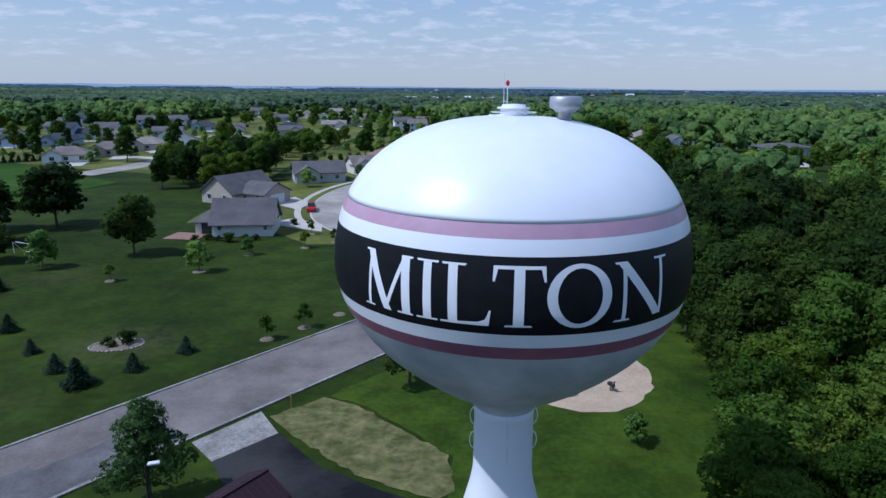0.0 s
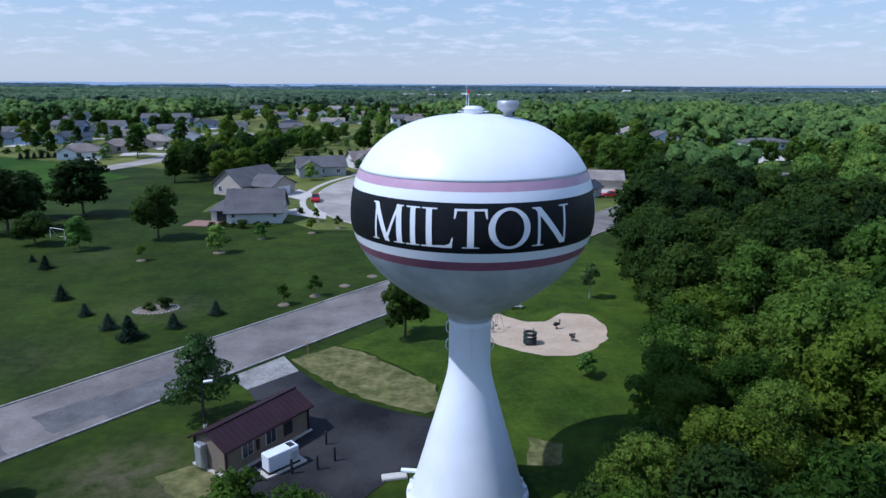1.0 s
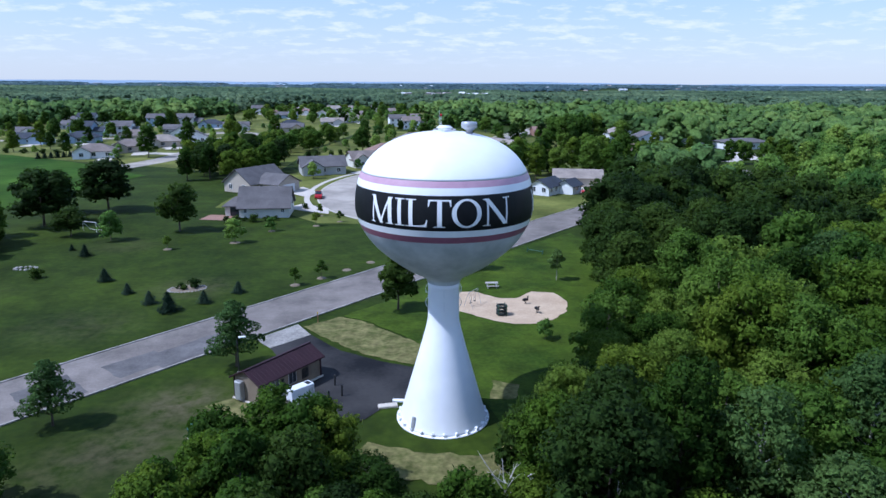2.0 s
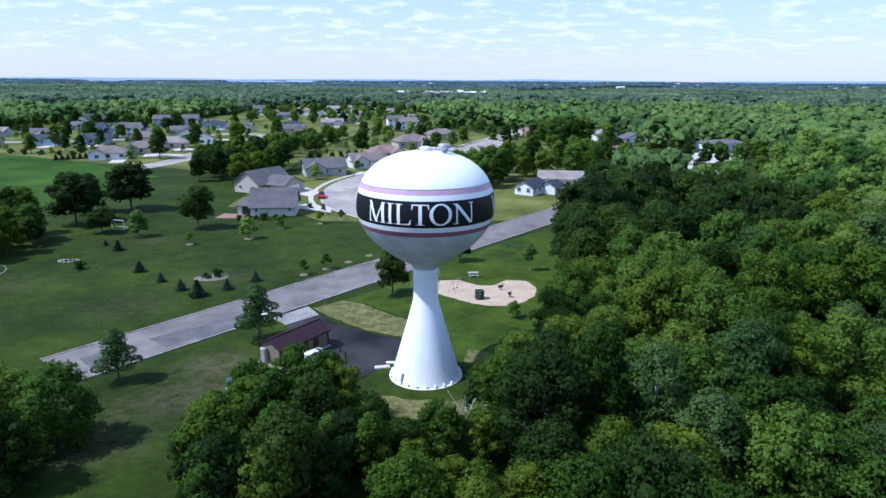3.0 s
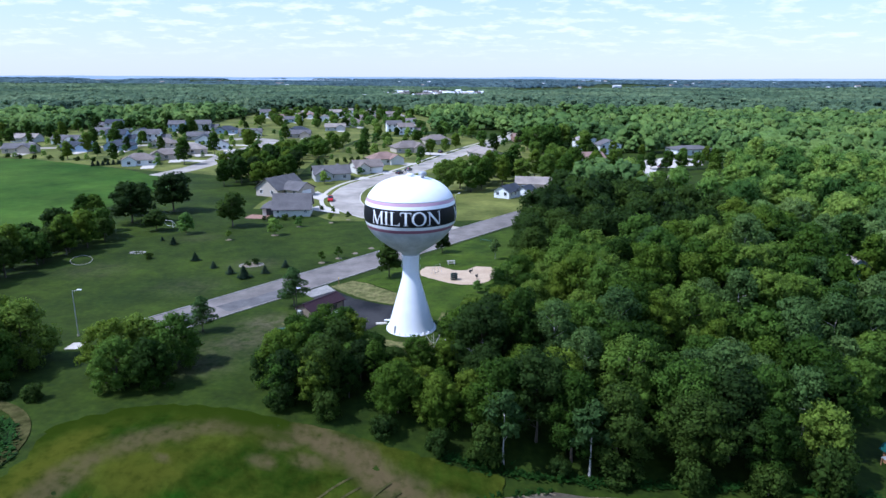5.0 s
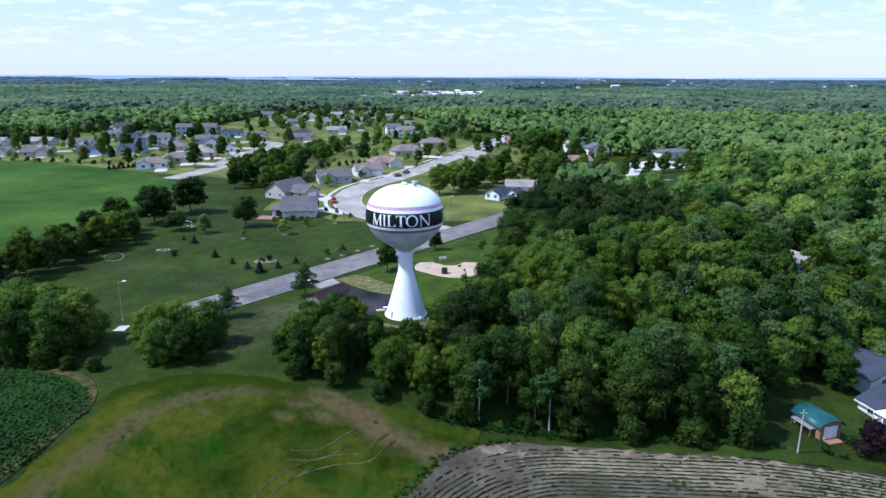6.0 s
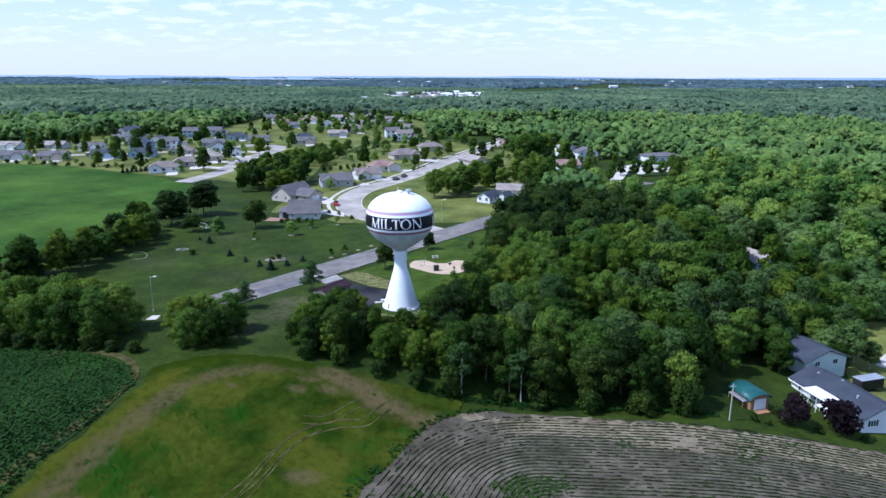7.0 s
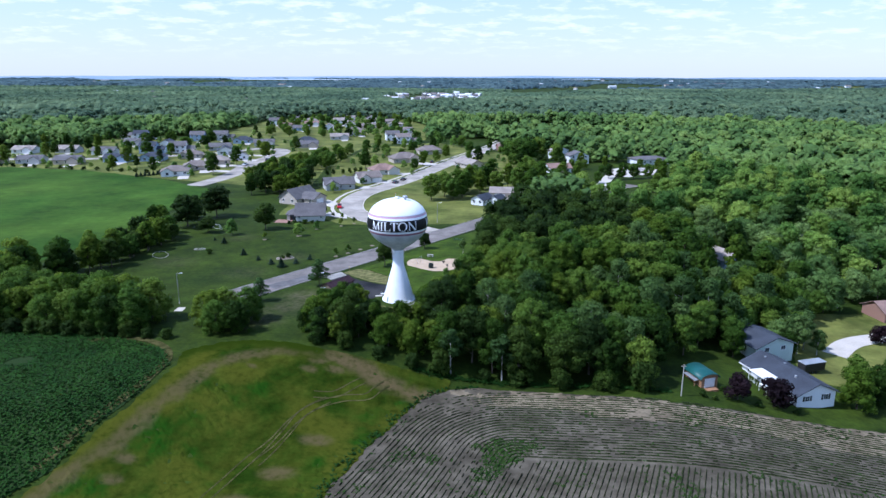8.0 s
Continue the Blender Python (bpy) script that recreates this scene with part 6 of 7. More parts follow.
plain(-188, 392, 10, "tall", GREYWALL, ROOFGREY, "tall grey two-storey house")
plain(-240, 352, 5, "ranch", GREYWALL, ROOFGREY, "low grey house among trees")
plain(-143, 200, 20, "hip", WHITEWALL, ROOFBROWN, "white house with a brown roof at the field's edge")
plain(-140, 222, 20, "hip", TANWALL, ROOFBROWN, "tan house with a brown roof")
plain(-137, 246, 20, "hip", TANWALL, ROOFTAN, "tan house with a pale roof")
plain(-132, 270, 25, "gable", WHITEWALL, ROOFGREY, "white gabled house with a grey roof")
plain(-150, 296, 20, "gable", WHITEWALL, ROOFBLUE, "white gabled house with a slate roof")
plain(-163, 322, 10, "ranch", GREYWALL, ROOFGREY, "grey house with a grey roof")
plain(-140, 352, 15, "ranch", GREYWALL, ROOFGREY, "grey house on the bend")
plain(-163, 372, 10, "hip", BLUEWALL, ROOFBLUE, "blue-grey house with a slate roof")
plain(-104, 342, 10, "ranch", TANWALL, ROOFGREY, "tan house with a grey roof")
plain(-168, 522, 5, "ranch", TANWALL, ROOFRED, "tan house with a reddish roof")
plain(-146, 492, 5, "ranch", BLUEWALL, ROOFGREY, "pale blue house with a grey roof")
plain(-122, 508, 10, "gable", WHITEWALL, ROOFTAN, "small white gabled house")
plain(-148, 548, 5, "ranch", WHITEWALL, ROOFRED, "white house with a reddish roof")
plain(-122, 560, 5, "tall", WHITEWALL, ROOFTAN, "white two-storey house with a tan roof")
plain(-90, 470, 15, "hip", TANWALL, ROOFBROWN, "tan house with a brown roof")
plain(-84, 440, 15, "hip", GREYWALL, ROOFBROWN, "grey house with a brown roof")
plain(-84, 520, 15, "ranch", TANWALL, ROOFBROWN, "tan house with a brown roof")
plain(-92, 405, 10, "ranch", GREYWALL, ROOFTAN, "grey house with a pale roof")
plain(-47, 400, 15, "tall", WHITEWALL, ROOFGREY, "white two-storey house among trees")
plain(-36, 376, 15, "tall", WHITEWALL, ROOFBROWN, "white two-storey house with a brown roof")
plain(-96, 600, 10, "ranch", WHITEWALL, ROOFTAN, "white house among trees")
plain(-70, 585, 10, "ranch", TANWALL, ROOFBROWN, "tan house among trees")
for x, y, kind, wall, roof, label in ((-184, 624, "ranch", WHITEWALL, ROOFGREY, "white house with a grey roof"), (-160, 592, "hip", TANWALL, ROOFTAN, "tan house with a pale roof"), (-190, 556, "tall", WHITEWALL, ROOFGREY, "white two-storey house with a grey roof"), (-126, 640, "ranch", WHITEWALL, ROOFTAN, "white house with a tan roof"), (-98, 636, "gable", WHITEWALL, ROOFBROWN, "white gabled house with a brown roof"), (-44, 474, "ranch", WHITEWALL, ROOFBROWN, "white house with a brown roof"), (-60, 548, "hip", GREYWALL, ROOFTAN, "grey house with a pale roof"), (-210, 340, "gable", WHITEWALL, ROOFBLUE, "white gabled house with a slate roof"), (-268, 402, "ranch", WHITEWALL, ROOFGREY, "white house with a grey roof"), (-112, 372, "hip", GREYWALL, ROOFBLUE, "grey house with a slate roof"), (-40, 440, "gable", WHITEWALL, ROOFGREY, "white gabled house with a grey roof"), (-106, 540, "gable", WHITEWALL, ROOFTAN, "white gabled house with a tan roof")):
    plain(x, y, 8, kind, wall, roof, label)
plain(192, 600, 10, "ranch", WHITEWALL, ROOFTAN, "long pale building among trees")
plain(240, 590, 10, "ranch", WHITEWALL, ROOFTAN, "long pale building among trees")

# distant roofs
rng = random.Random(41)
far = {}
for i in range(150):
    if i < 62:
        x, y, tall = rng.gauss(-40, 75), rng.uniform(1180, 1640), 4.2
    elif i < 120:
        y, tall = rng.uniform(820, 1700), 5.0
        x = rng.uniform(-0.62, 0.62) * (y + 150)
    else:
        y, tall = rng.uniform(1900, 3600), 8.0
        x = rng.uniform(-0.6, 0.6) * y
    HOUSES.append((x, y - 10, 15 if i < 62 else 24 if i < 120 else 60))
    kind = (i % 3, tall)
    m = on_ground(x, y, rng.uniform(-40, 40)) @ Matrix.Diagonal((rng.uniform(0.7, 1.3) * (2.4 if i % 7 == 3 and i >= 62 else 1), 1, 1, 1))
    if kind not in far:
        wall, roof, label = ((WHITEWALL, ROOFTAN, "distant pale house with a tan roof among trees"), (WHITEWALL, STEEL, "distant white building with a pale metal roof"), (TANWALL, ROOFGREY, "distant tan house with a grey roof among trees"))[i % 3]
        far[kind] = ob = thing("far_house", Matrix.Identity(4), label, "house", "distant houses")
        part("wall", wing_wall(14, 10, tall, 2.6, "gable_x"), wall, ob)
        part("roof", wing_roof(14, 10, tall, 2.6, "gable_x"), roof, ob)
        ob.matrix_world = m
    else:
        src = far[kind]
        keep = src.scale.copy()
        src.scale = (1, 1, 1)
        copy_thing(src, m)
        src.scale = keep

# drives and paths of the near houses
patch("driveway", [(-41.5, 98.3), (-35.1, 94.7), (-29.6, 92.0), (-31, 99), (-38.4, 104.5)], 0.10, CONCRETE, "pale concrete driveway", 2.0)
patch("driveway", [(-47.6, 121.5), (-40, 114.0), (-38.6, 122), (-45, 131)], 0.10, CONCRETE, "pale concrete driveway", 2.0)
patch("driveway", [(-37, 162), (-34.5, 158), (-30.5, 163.5), (-34, 168)], 0.10, CONCRETE, "pale concrete driveway", 2.0)
patch("driveway", [(-31, 178), (-24.5, 176), (-22.5, 183), (-29, 185)], 0.10, CONCRETE, "pale concrete driveway", 2.0)
patch("driveway", [(-26, 207), (-16.5, 205), (-14.5, 212), (-24, 214)], 0.10, CONCRETE, "pale concrete driveway", 2.0)
patch("driveway", [(-19, 252), (-4, 244), (-2, 252), (-14, 262)], 0.10, CONCRETE, "pale concrete driveway", 2.0)
patch("driveway", [(28.4, 127), (36, 126.5), (44, 118), (47, 121), (38, 137), (30, 136)], 0.10, CONCRETE, "pale concrete driveway", 2.0)
for i, y in enumerate((212, 236, 262, 286)):
    patch("driveway", [(-134, y), (-118, y - 2), (-118, y + 5), (-134, y + 7)], 0.10, CONCRETE, "pale concrete driveway", 4.0)
patch("patio", [(-56.0, 84.0), (-55.6, 89.5), (-49.6, 88.6), (-49.6, 83.4)], 0.08, PAVER, "reddish paved patio beside the house", 2.0)
for x, y, s in ((-47.7, 84.0, 0.9), (-45.8, 83.6, 0.7), (-43.6, 82.6, 1.3), (-41.0, 83.8, 0.9), (-39.4, 84.6, 0.8), (-49.6, 82.5, 0.9), (-36.4, 98, 1.0)):
    shrubs.plant(x, y, s, group="shrubs along the house")
for x, y in ((-53, 210), (-50, 213), (-47, 216), (-44.5, 219), (-58, 207), (-61, 205)):
    shrubs.plant(x, y, 1.3, 1.5, group="clipped hedge plants")
for i in range(9):
    spruces.plant(-161 + i * 1.6, 192 + i * 1.5, 1.1, group="row of young conifers")
for x, y, s in ((0.5, 132, 1.1), (6, 140, 1.05), (10, 133, 0.85), (14, 138, 0.9), (12, 146, 1.0), (22, 148, 0.9), (30, 156, 0.9), (17, 158, 1.0), (15, 150, 1.0), (20, 170, 1.0), (28, 176, 1.05), (36, 168, 0.95), (24, 160, 1.0), (40, 158, 1.05), (46, 150, 1.0), (44, 176, 1.0), (52, 166, 1.1), (58, 158, 1.0), (50, 190, 1.0)):
    (lights if x < 8 or int(x) % 5 == 0 else woods).plant(x, y, s * 1.05, group="trees behind the white house")
for x, y, s in ((46, 258, 1.2), (54, 264, 1.2), (61, 272, 1.15), (70, 252, 1.0), (42, 275, 1.0)):
    lights.plant(x, y, s * 1.25, group="light green garden trees")
for i, (x, y) in enumerate(scatter([(44, 146), (66, 130), (74, 195), (92, 262), (62, 335), (30, 330), (50, 230)], 9.5, 213, [(a, b, r * 0.8) for a, b, r in HOUSES])):
    rng = random.Random(i + 90)
    (oaks if rng.random() < 0.3 else woods if rng.random() < 0.5 else lights).plant(x, y, rng.uniform(0.42, 0.7), group="garden trees among white houses")
bigspruce.plant(52, 148, 0.85)
bigspruce.plant(30, 166, 0.9)
for x, y, s in ((-14, 205, 0.8), (-21, 230, 1.0), (-66, 236, 1.2), (-40, 245, 1.2), (-47, 300, 1.4), (-38, 286, 1.2), (-30, 330, 1.6), (-20, 340, 1.6), (-8, 345, 1.6), (5, 350, 1.7), (-36, 172, 0.7), (-46, 148, 1.0)):
    small.plant(x, y, s * 1.1, group="garden trees")
for i, (x, y) in enumerate(scatter([(-300, 234), (-150, 200), (-122, 190), (-100, 330), (-150, 395), (-300, 400)], 11.5, 210, [(a, b, r * 0.85) for a, b, r in HOUSES])):
    rng = random.Random(i)
    (small if rng.random() < 0.65 else woods).plant(x, y, rng.uniform(0.6, 0.85) if rng.random() < 0.25 else rng.uniform(0.7, 1.05), group="garden trees of the subdivision")
for i, (x, y) in enumerate(scatter([(-180, 430), (-60, 410), (-30, 420), (-60, 640), (-190, 640)], 12.0, 211, [(a, b, r) for a, b, r in HOUSES])):
    (small, woods, lights, small)[i % 4].plant(x, y, random.Random(i).uniform(1.2, 1.8) if i % 4 in (0, 3) else random.Random(i).uniform(0.6, 0.95), group="garden trees of the subdivision")
for i, (x, y) in enumerate(scatter([(-60, 215), (-20, 225), (40, 205), (66, 240), (40, 330), (-10, 400), (-58, 380)], 14.0, 212, [(a, b, r) for a, b, r in HOUSES] + [(0, 245, 9), (-5, 225, 9), (6, 262, 9), (12, 280, 9), (18, 298, 9), (24, 317, 9), (31, 338, 9), (-10, 205, 9)])):
    rng = random.Random(i + 50)
    (small if rng.random() < 0.4 else lights if rng.random() < 0.5 else woods).plant(x, y, rng.uniform(0.55, 0.95), group="garden trees along the street")
for i in range(14):
    shrubs.plant(-262 + i * 8.3, 229 - i * 1.9 + (i % 3), 1.6, group="bushes at the field's end")


# ---- pump house and its yard ----
def pump_house():
    L, W, H, R = 7.9, 3.3, 2.3, 0.85
    b = thing("pump_house", on_ground(-16.35, 5.1, 58.9), "small tan block pump house with a dark maroon metal roof", "building")
    part("wall", wing_wall(L, W, H, R, "gable_x"), BRICKMAT, b)
    roof = part("roof", wing_roof(L, W, H, R, "gable_x", 0.35, 0.10), MAROONROOF, b, "dark maroon standing-seam metal roof")
    bm = bmesh.new()
    slope = R / (W / 2)
    for side in (-1, 1):
        for i in range(19):
            x = -L / 2 - 0.3 + i * (L + 0.6) / 18
            rod(bm, (x, side * (W / 2 + 0.34), H - slope * 0.34 + 0.11), (x, 0, H + R + 0.11), 0.018, sides=4)
    part("roof_seams", bm, MAROONROOF, roof)
    bm = boxed(-L / 2 - 0.36, L / 2 + 0.36, -0.14, 0.14, H + R + 0.07, H + R + 0.13)
    part("ridge_cap", bm, MAROONROOF, roof)
    part("plinth", boxed(-L / 2 - 0.25, L / 2 + 0.25, -W / 2 - 0.25, W / 2 + 0.25, -0.3, 0.14, 0.03), CONCRETE, b, "pale concrete plinth")
    for x in (-L / 2 - 0.02, L / 2 + 0.02):
        for y in (-W / 2 - 0.02, W / 2 + 0.02):
            part("corner_trim", boxed(x - 0.07, x + 0.07, y - 0.07, y + 0.07, 0.1, H), MAROONROOF, b)
    for side in (-1, 1):
        part("gutter", boxed(-L / 2 - 0.36, L / 2 + 0.36, side * (W / 2 + 0.36) - 0.06, side * (W / 2 + 0.36) + 0.06, H - 0.24, H - 0.10, 0.02), MAROONROOF, b)
    for x, w in ((-2.05, 0.95), (0.15, 0.95)):
        pane = part("window", boxed(x - w / 2 - 0.06, x + w / 2 + 0.06, -W / 2 - 0.04, -W / 2 + 0.02, 0.75, 1.95, 0.01), GALV, b, "grey metal window frame")
        for k in (-0.25, 0.25):
            part("pane", boxed(x + k * w - w * 0.22, x + k * w + w * 0.22, -W / 2 - 0.055, -W / 2 - 0.04, 0.82, 1.88), GLASS, pane)
    part("conduit", boxed(-1.25, -1.0, -W / 2 - 0.16, -W / 2, 0.9, 1.7, 0.02), DARKSTEEL, b)
    part("louvre", (lambda bm: [box(bm, 1.4, 2.3, -W / 2 - 0.05, -W / 2, 0.7 + 0.12 * k, 0.78 + 0.12 * k) for k in range(9)] and bm)(bmesh.new()), DARKSTEEL, b)
    cab = part("meter_cabinet", boxed(-L / 2 - 0.5, -L / 2, 0.35, 1.15, 0.25, 2.05, 0.03), GALV, b, "grey metal meter cabinet")
    part("cabinet_door", boxed(-L / 2 - 0.53, -L / 2 - 0.5, 0.42, 1.08, 0.35, 1.95, 0.01), GALV, cab)
    add_door(b, L / 2, 0.6, 90, MAROONROOF)
    return b


pump_house()


def generator():
    g = thing("generator", on_ground(-13.6, 2.4, 48), "white boxed standby generator on a concrete pad", "generator")
    part("pad", boxed(-1.55, 1.75, -0.75, 0.75, -0.1, 0.16, 0.03), CONCRETE, g)
    body = part("housing", boxed(-1.25, 1.25, -0.5, 0.5, 0.28, 1.5, 0.05), STEEL, g, "white steel housing")
    bm = bmesh.new()
    for k in range(7):
        box(bm, 0.55, 1.1, -0.53, -0.50, 0.5 + k * 0.1, 0.55 + k * 0.1)
    part("louvre", bm, GALV, body)
    part("door_panel", boxed(-1.1, -0.3, -0.52, -0.5, 0.45, 1.35, 0.01), STEEL, body)
    part("exhaust_grille", boxed(0.62, 1.05, -0.3, 0.3, 1.5, 1.55, 0.01), DARKSTEEL, body)
    part("fuel_tank", boxed(-1.3, 1.3, -0.53, 0.53, 0.14, 0.30, 0.02), DARKSTEEL, g)
    return g


generator()


def bollard(x, y):
    b = thing("bollard", on_ground(x, y), "dark round steel bollard in the asphalt", "bollard", "bollards round the generator")
    bm = rod(bmesh.new(), (0, 0, -0.1), (0, 0, 1.1), 0.09, sides=10)
    part("post", bm, DARKSTEEL, b)
    bm = bmesh.new()
    bmesh.ops.create_uvsphere(bm, u_segments=10, v_segments=6, radius=0.09, matrix=Matrix.Translation((0, 0, 1.1)))
    part("cap", bm, DARKSTEEL, b)


for x, y in ((-12.6, 1.6), (-10.9, 2.2), (-9.9, 3.4), (-14.8, 0.5), (-11.0, 5.6)):
    bollard(x, y)


def lamp_post(x, y, yaw, tall, arm, label, mat=STEEL):
    p = thing("lamp_post", on_ground(x, y, yaw), label, "lamp post")
    part("base", rod(bmesh.new(), (0, 0, -0.1), (0, 0, 0.35), 0.17, 0.15, 10), CONCRETE, p)
    part("pole", rod(bmesh.new(), (0, 0, 0.3), (0, 0, tall), 0.085, 0.055, 8), mat, p)
    part("arm", rod(bmesh.new(), (0, 0, tall - 0.1), (arm, 0, tall + 0.12), 0.035, 0.03, 6), mat, p)
    part("head", boxed(arm - 0.1, arm + 0.6, -0.16, 0.16, tall + 0.06, tall + 0.2, 0.03), TRIM, p, "flat white lamp head")


lamp_post(-21.2, 7.6, 20, 3.9, 0.25, "slim lamp post beside the pump house", DARKSTEEL)
lamp_post(-52.8, -6.2, 10, 7.6, 0.8, "tall grey street lamp behind the hedge", GALV)
lamp_post(5.3, 87.0, 10, 7.4, 0.9, "tall grey street lamp at the junction", GALV)

m = thing("marker_post", on_ground(-16.6, 23.0), "thin yellow-topped marker post on the verge", "post")
part("post", boxed(-0.05, 0.05, -0.03, 0.03, -0.1, 1.1, 0.01), CEDAR, m)
part("cap", boxed(-0.06, 0.06, -0.04, 0.04, 1.1, 1.4, 0.01), material("yellow_plastic", (0.5, 0.35, 0.03), (0.6, 0.44, 0.05), 2.0, 0.5), m, "yellow cap")

t = thing("transformer_box", on_ground(-20.3, -5.0, 20), "green metal transformer box on the grass", "utility box")
part("housing", boxed(-0.8, 0.8, -0.6, 0.6, 0.1, 1.25, 0.05), GREENBOX, t)
part("pad", boxed(-0.95, 0.95, -0.75, 0.75, -0.15, 0.1, 0.02), CONCRETE, t)
part("lid", boxed(-0.85, 0.85, -0.65, 0.65, 1.25, 1.33, 0.02), GREENBOX, t)
t = thing("pallet", on_ground(-18.4, -6.5, 35), "weathered pale wooden pallet lying in the grass", "pallet")
for k in range(6):
    part("slat", boxed(-0.6, 0.6, -0.55 + k * 0.2, -0.43 + k * 0.2, 0.10, 0.13), PALEBARK, t)
for k in (-0.5, 0, 0.5):
    part("runner", boxed(k - 0.05, k + 0.05, -0.55, 0.58, -0.02, 0.10), PALEBARK, t)
patch("concrete_pad", [(-52.0, -11.6), (-49.9, -11.4), (-50.1, -8.8), (-51.9, -9.0)], 0.08, CONCRETE, "pale concrete slab behind the hedge", 1.0)


# ---- playground ----
def tyre_tower(x, y):
    t = thing("tyre_climber", on_ground(x, y, 10, 0.05), "stack of large dark green tyres for climbing", "play equipment")
    for k in range(3):
        bm = bmesh.new()
        n, m = 28, 8
        rings = []
        for i in range(n):
            a = 2 * math.pi * i / n
            row = []
            for j in range(m):
                b = 2 * math.pi * j / m
                r = 0.60 + 0.15 * math.cos(b)
                row.append(bm.verts.new((r * math.cos(a), r * math.sin(a), 0.26 + k * 0.46 + 0.17 * math.sin(b))))
            rings.append(row)
        for i in range(n):
            for j in range(m):
                bm.faces.new((rings[i][j], rings[(i + 1) % n][j], rings[(i + 1) % n][(j + 1) % m], rings[i][(j + 1) % m]))
        part("tyre", bm, TYRE, t, "", True)
    for a in (45, 135, 225, 315):
        bm = rod(bmesh.new(), (0.72 * math.cos(radians(a)), 0.72 * math.sin(radians(a)), -0.1), (0.72 * math.cos(radians(a)), 0.72 * math.sin(radians(a)), 1.5), 0.05)
        part("post", bm, GREENBOX, t)


tyre_tower(6.3, 27.0)


def spring_rider(x, y, yaw):
    r = thing("spring_rider", on_ground(x, y, yaw, 0.05), "small dark spring rider in the sand", "play equipment", "spring riders in the sand")
    bm = bmesh.new()
    last = None
    for k in range(41):
        a = 2 * math.pi * k / 10
        p = (0.12 * math.cos(a), 0.12 * math.sin(a), 0.4 * k / 40)
        if last:
            rod(bm, last, p, 0.02, sides=4)
        last = p
    part("spring", bm, DARKSTEEL, r)
    body = part("body", boxed(-0.45, 0.45, -0.13, 0.13, 0.42, 0.72, 0.07), DARKSTEEL, r)
    part("seat", boxed(-0.3, 0.1, -0.17, 0.17, 0.72, 0.8, 0.03), DARKSTEEL, body)
    bm = rod(bmesh.new(), (0.35, 0, 0.7), (0.42, 0, 1.05), 0.07)
    rod(bm, (0.38, -0.22, 0.98), (0.38, 0.22, 0.98), 0.025)
    part("handle", bm, DARKSTEEL, body)


spring_rider(9.7, 31.6, 30)
spring_rider(10.9, 28.0, -60)

s = thing("swing_frame", on_ground(2.6, 30.6, 60), "slim steel swing frame over the sand", "play equipment")
for x in (-1.2, 1.2):
    for y in (-0.7, 0.7):
        part("leg", rod(bmesh.new(), (x, y, -0.1), (x, 0, 2.1), 0.025), GALV, s)
part("top_bar", rod(bmesh.new(), (-1.3, 0, 2.1), (1.3, 0, 2.1), 0.03), GALV, s)
for x in (-0.55, 0.55):
    bm = rod(bmesh.new(), (x - 0.22, 0, 2.08), (x - 0.2, 0, 0.55), 0.012, sides=5)
    rod(bm, (x + 0.22, 0, 2.08), (x + 0.2, 0, 0.55), 0.012, sides=5)
    chain = part("chain", bm, DARKSTEEL, s)
    part("seat", boxed(x - 0.24, x + 0.24, -0.1, 0.1, 0.5, 0.55, 0.01), TYRE, chain)

s = thing("picnic_table", on_ground(5.4, 38.8, 8), "pale picnic table with two benches on the grass", "table")
for k in range(5):
    part("top_board", boxed(-0.9, 0.9, -0.4 + k * 0.165, -0.25 + k * 0.165, 0.72, 0.77), PALEBARK, s)
for y in (-0.75, 0.75):
    part("bench", boxed(-0.9, 0.9, y - 0.14, y + 0.14, 0.42, 0.47, 0.01), PALEBARK, s)
for x in (-0.65, 0.65):
    part("leg", rod(rod(bmesh.new(), (x, -0.7, -0.05), (x, -0.2, 0.74), 0.04), (x, 0.7, -0.05), (x, 0.2, 0.74), 0.04), GALV, s)
    part("brace", boxed(x - 0.03, x + 0.03, -0.85, 0.85, 0.36, 0.42), GALV, s)

s = thing("balance_beam", on_ground(13.6, 59.4, -33), "low green metal rail on posts in the grass", "play equipment")
part("beam", boxed(-1.6, 1.6, -0.07, 0.07, 0.45, 0.58, 0.02), GREENBOX, s)
for x in (-1.5, 1.5):
    part("post", boxed(x - 0.06, x + 0.06, -0.06, 0.06, -0.1, 0.95, 0.01), GREENBOX, s)


# ---- lawn details ----
def stone(rng, r):
    bm = bmesh.new()
    bmesh.ops.create_icosphere(bm, subdivisions=1, radius=r)
    for v in bm.verts:
        v.co *= rng.uniform(0.75, 1.2)
        v.co.z *= 0.65
    return bm


def stone_bed(x, y, a, b, yaw, count, size, label, fill):
    rng = random.Random(int(x * 3 + y))
    bed = thing("stone_bed", on_ground(x, y, yaw), label, "flower bed")
    if fill:
        bm = bmesh.new()
        bmesh.ops.create_cone(bm, cap_ends=True, segments=28, radius1=1.0, radius2=0.8, depth=0.16, matrix=Matrix.Diagonal((a, b, 1, 1)) @ Matrix.Translation((0, 0, 0.06)))
        part("mulch", bm, fill, bed)
    for i in range(count):
        t = 2 * math.pi * i / count
        ob = part("stone", stone(rng, size * rng.uniform(0.7, 1.2)), STONE, bed)
        ob.location = (a * math.cos(t), b * math.sin(t), size * 0.3)


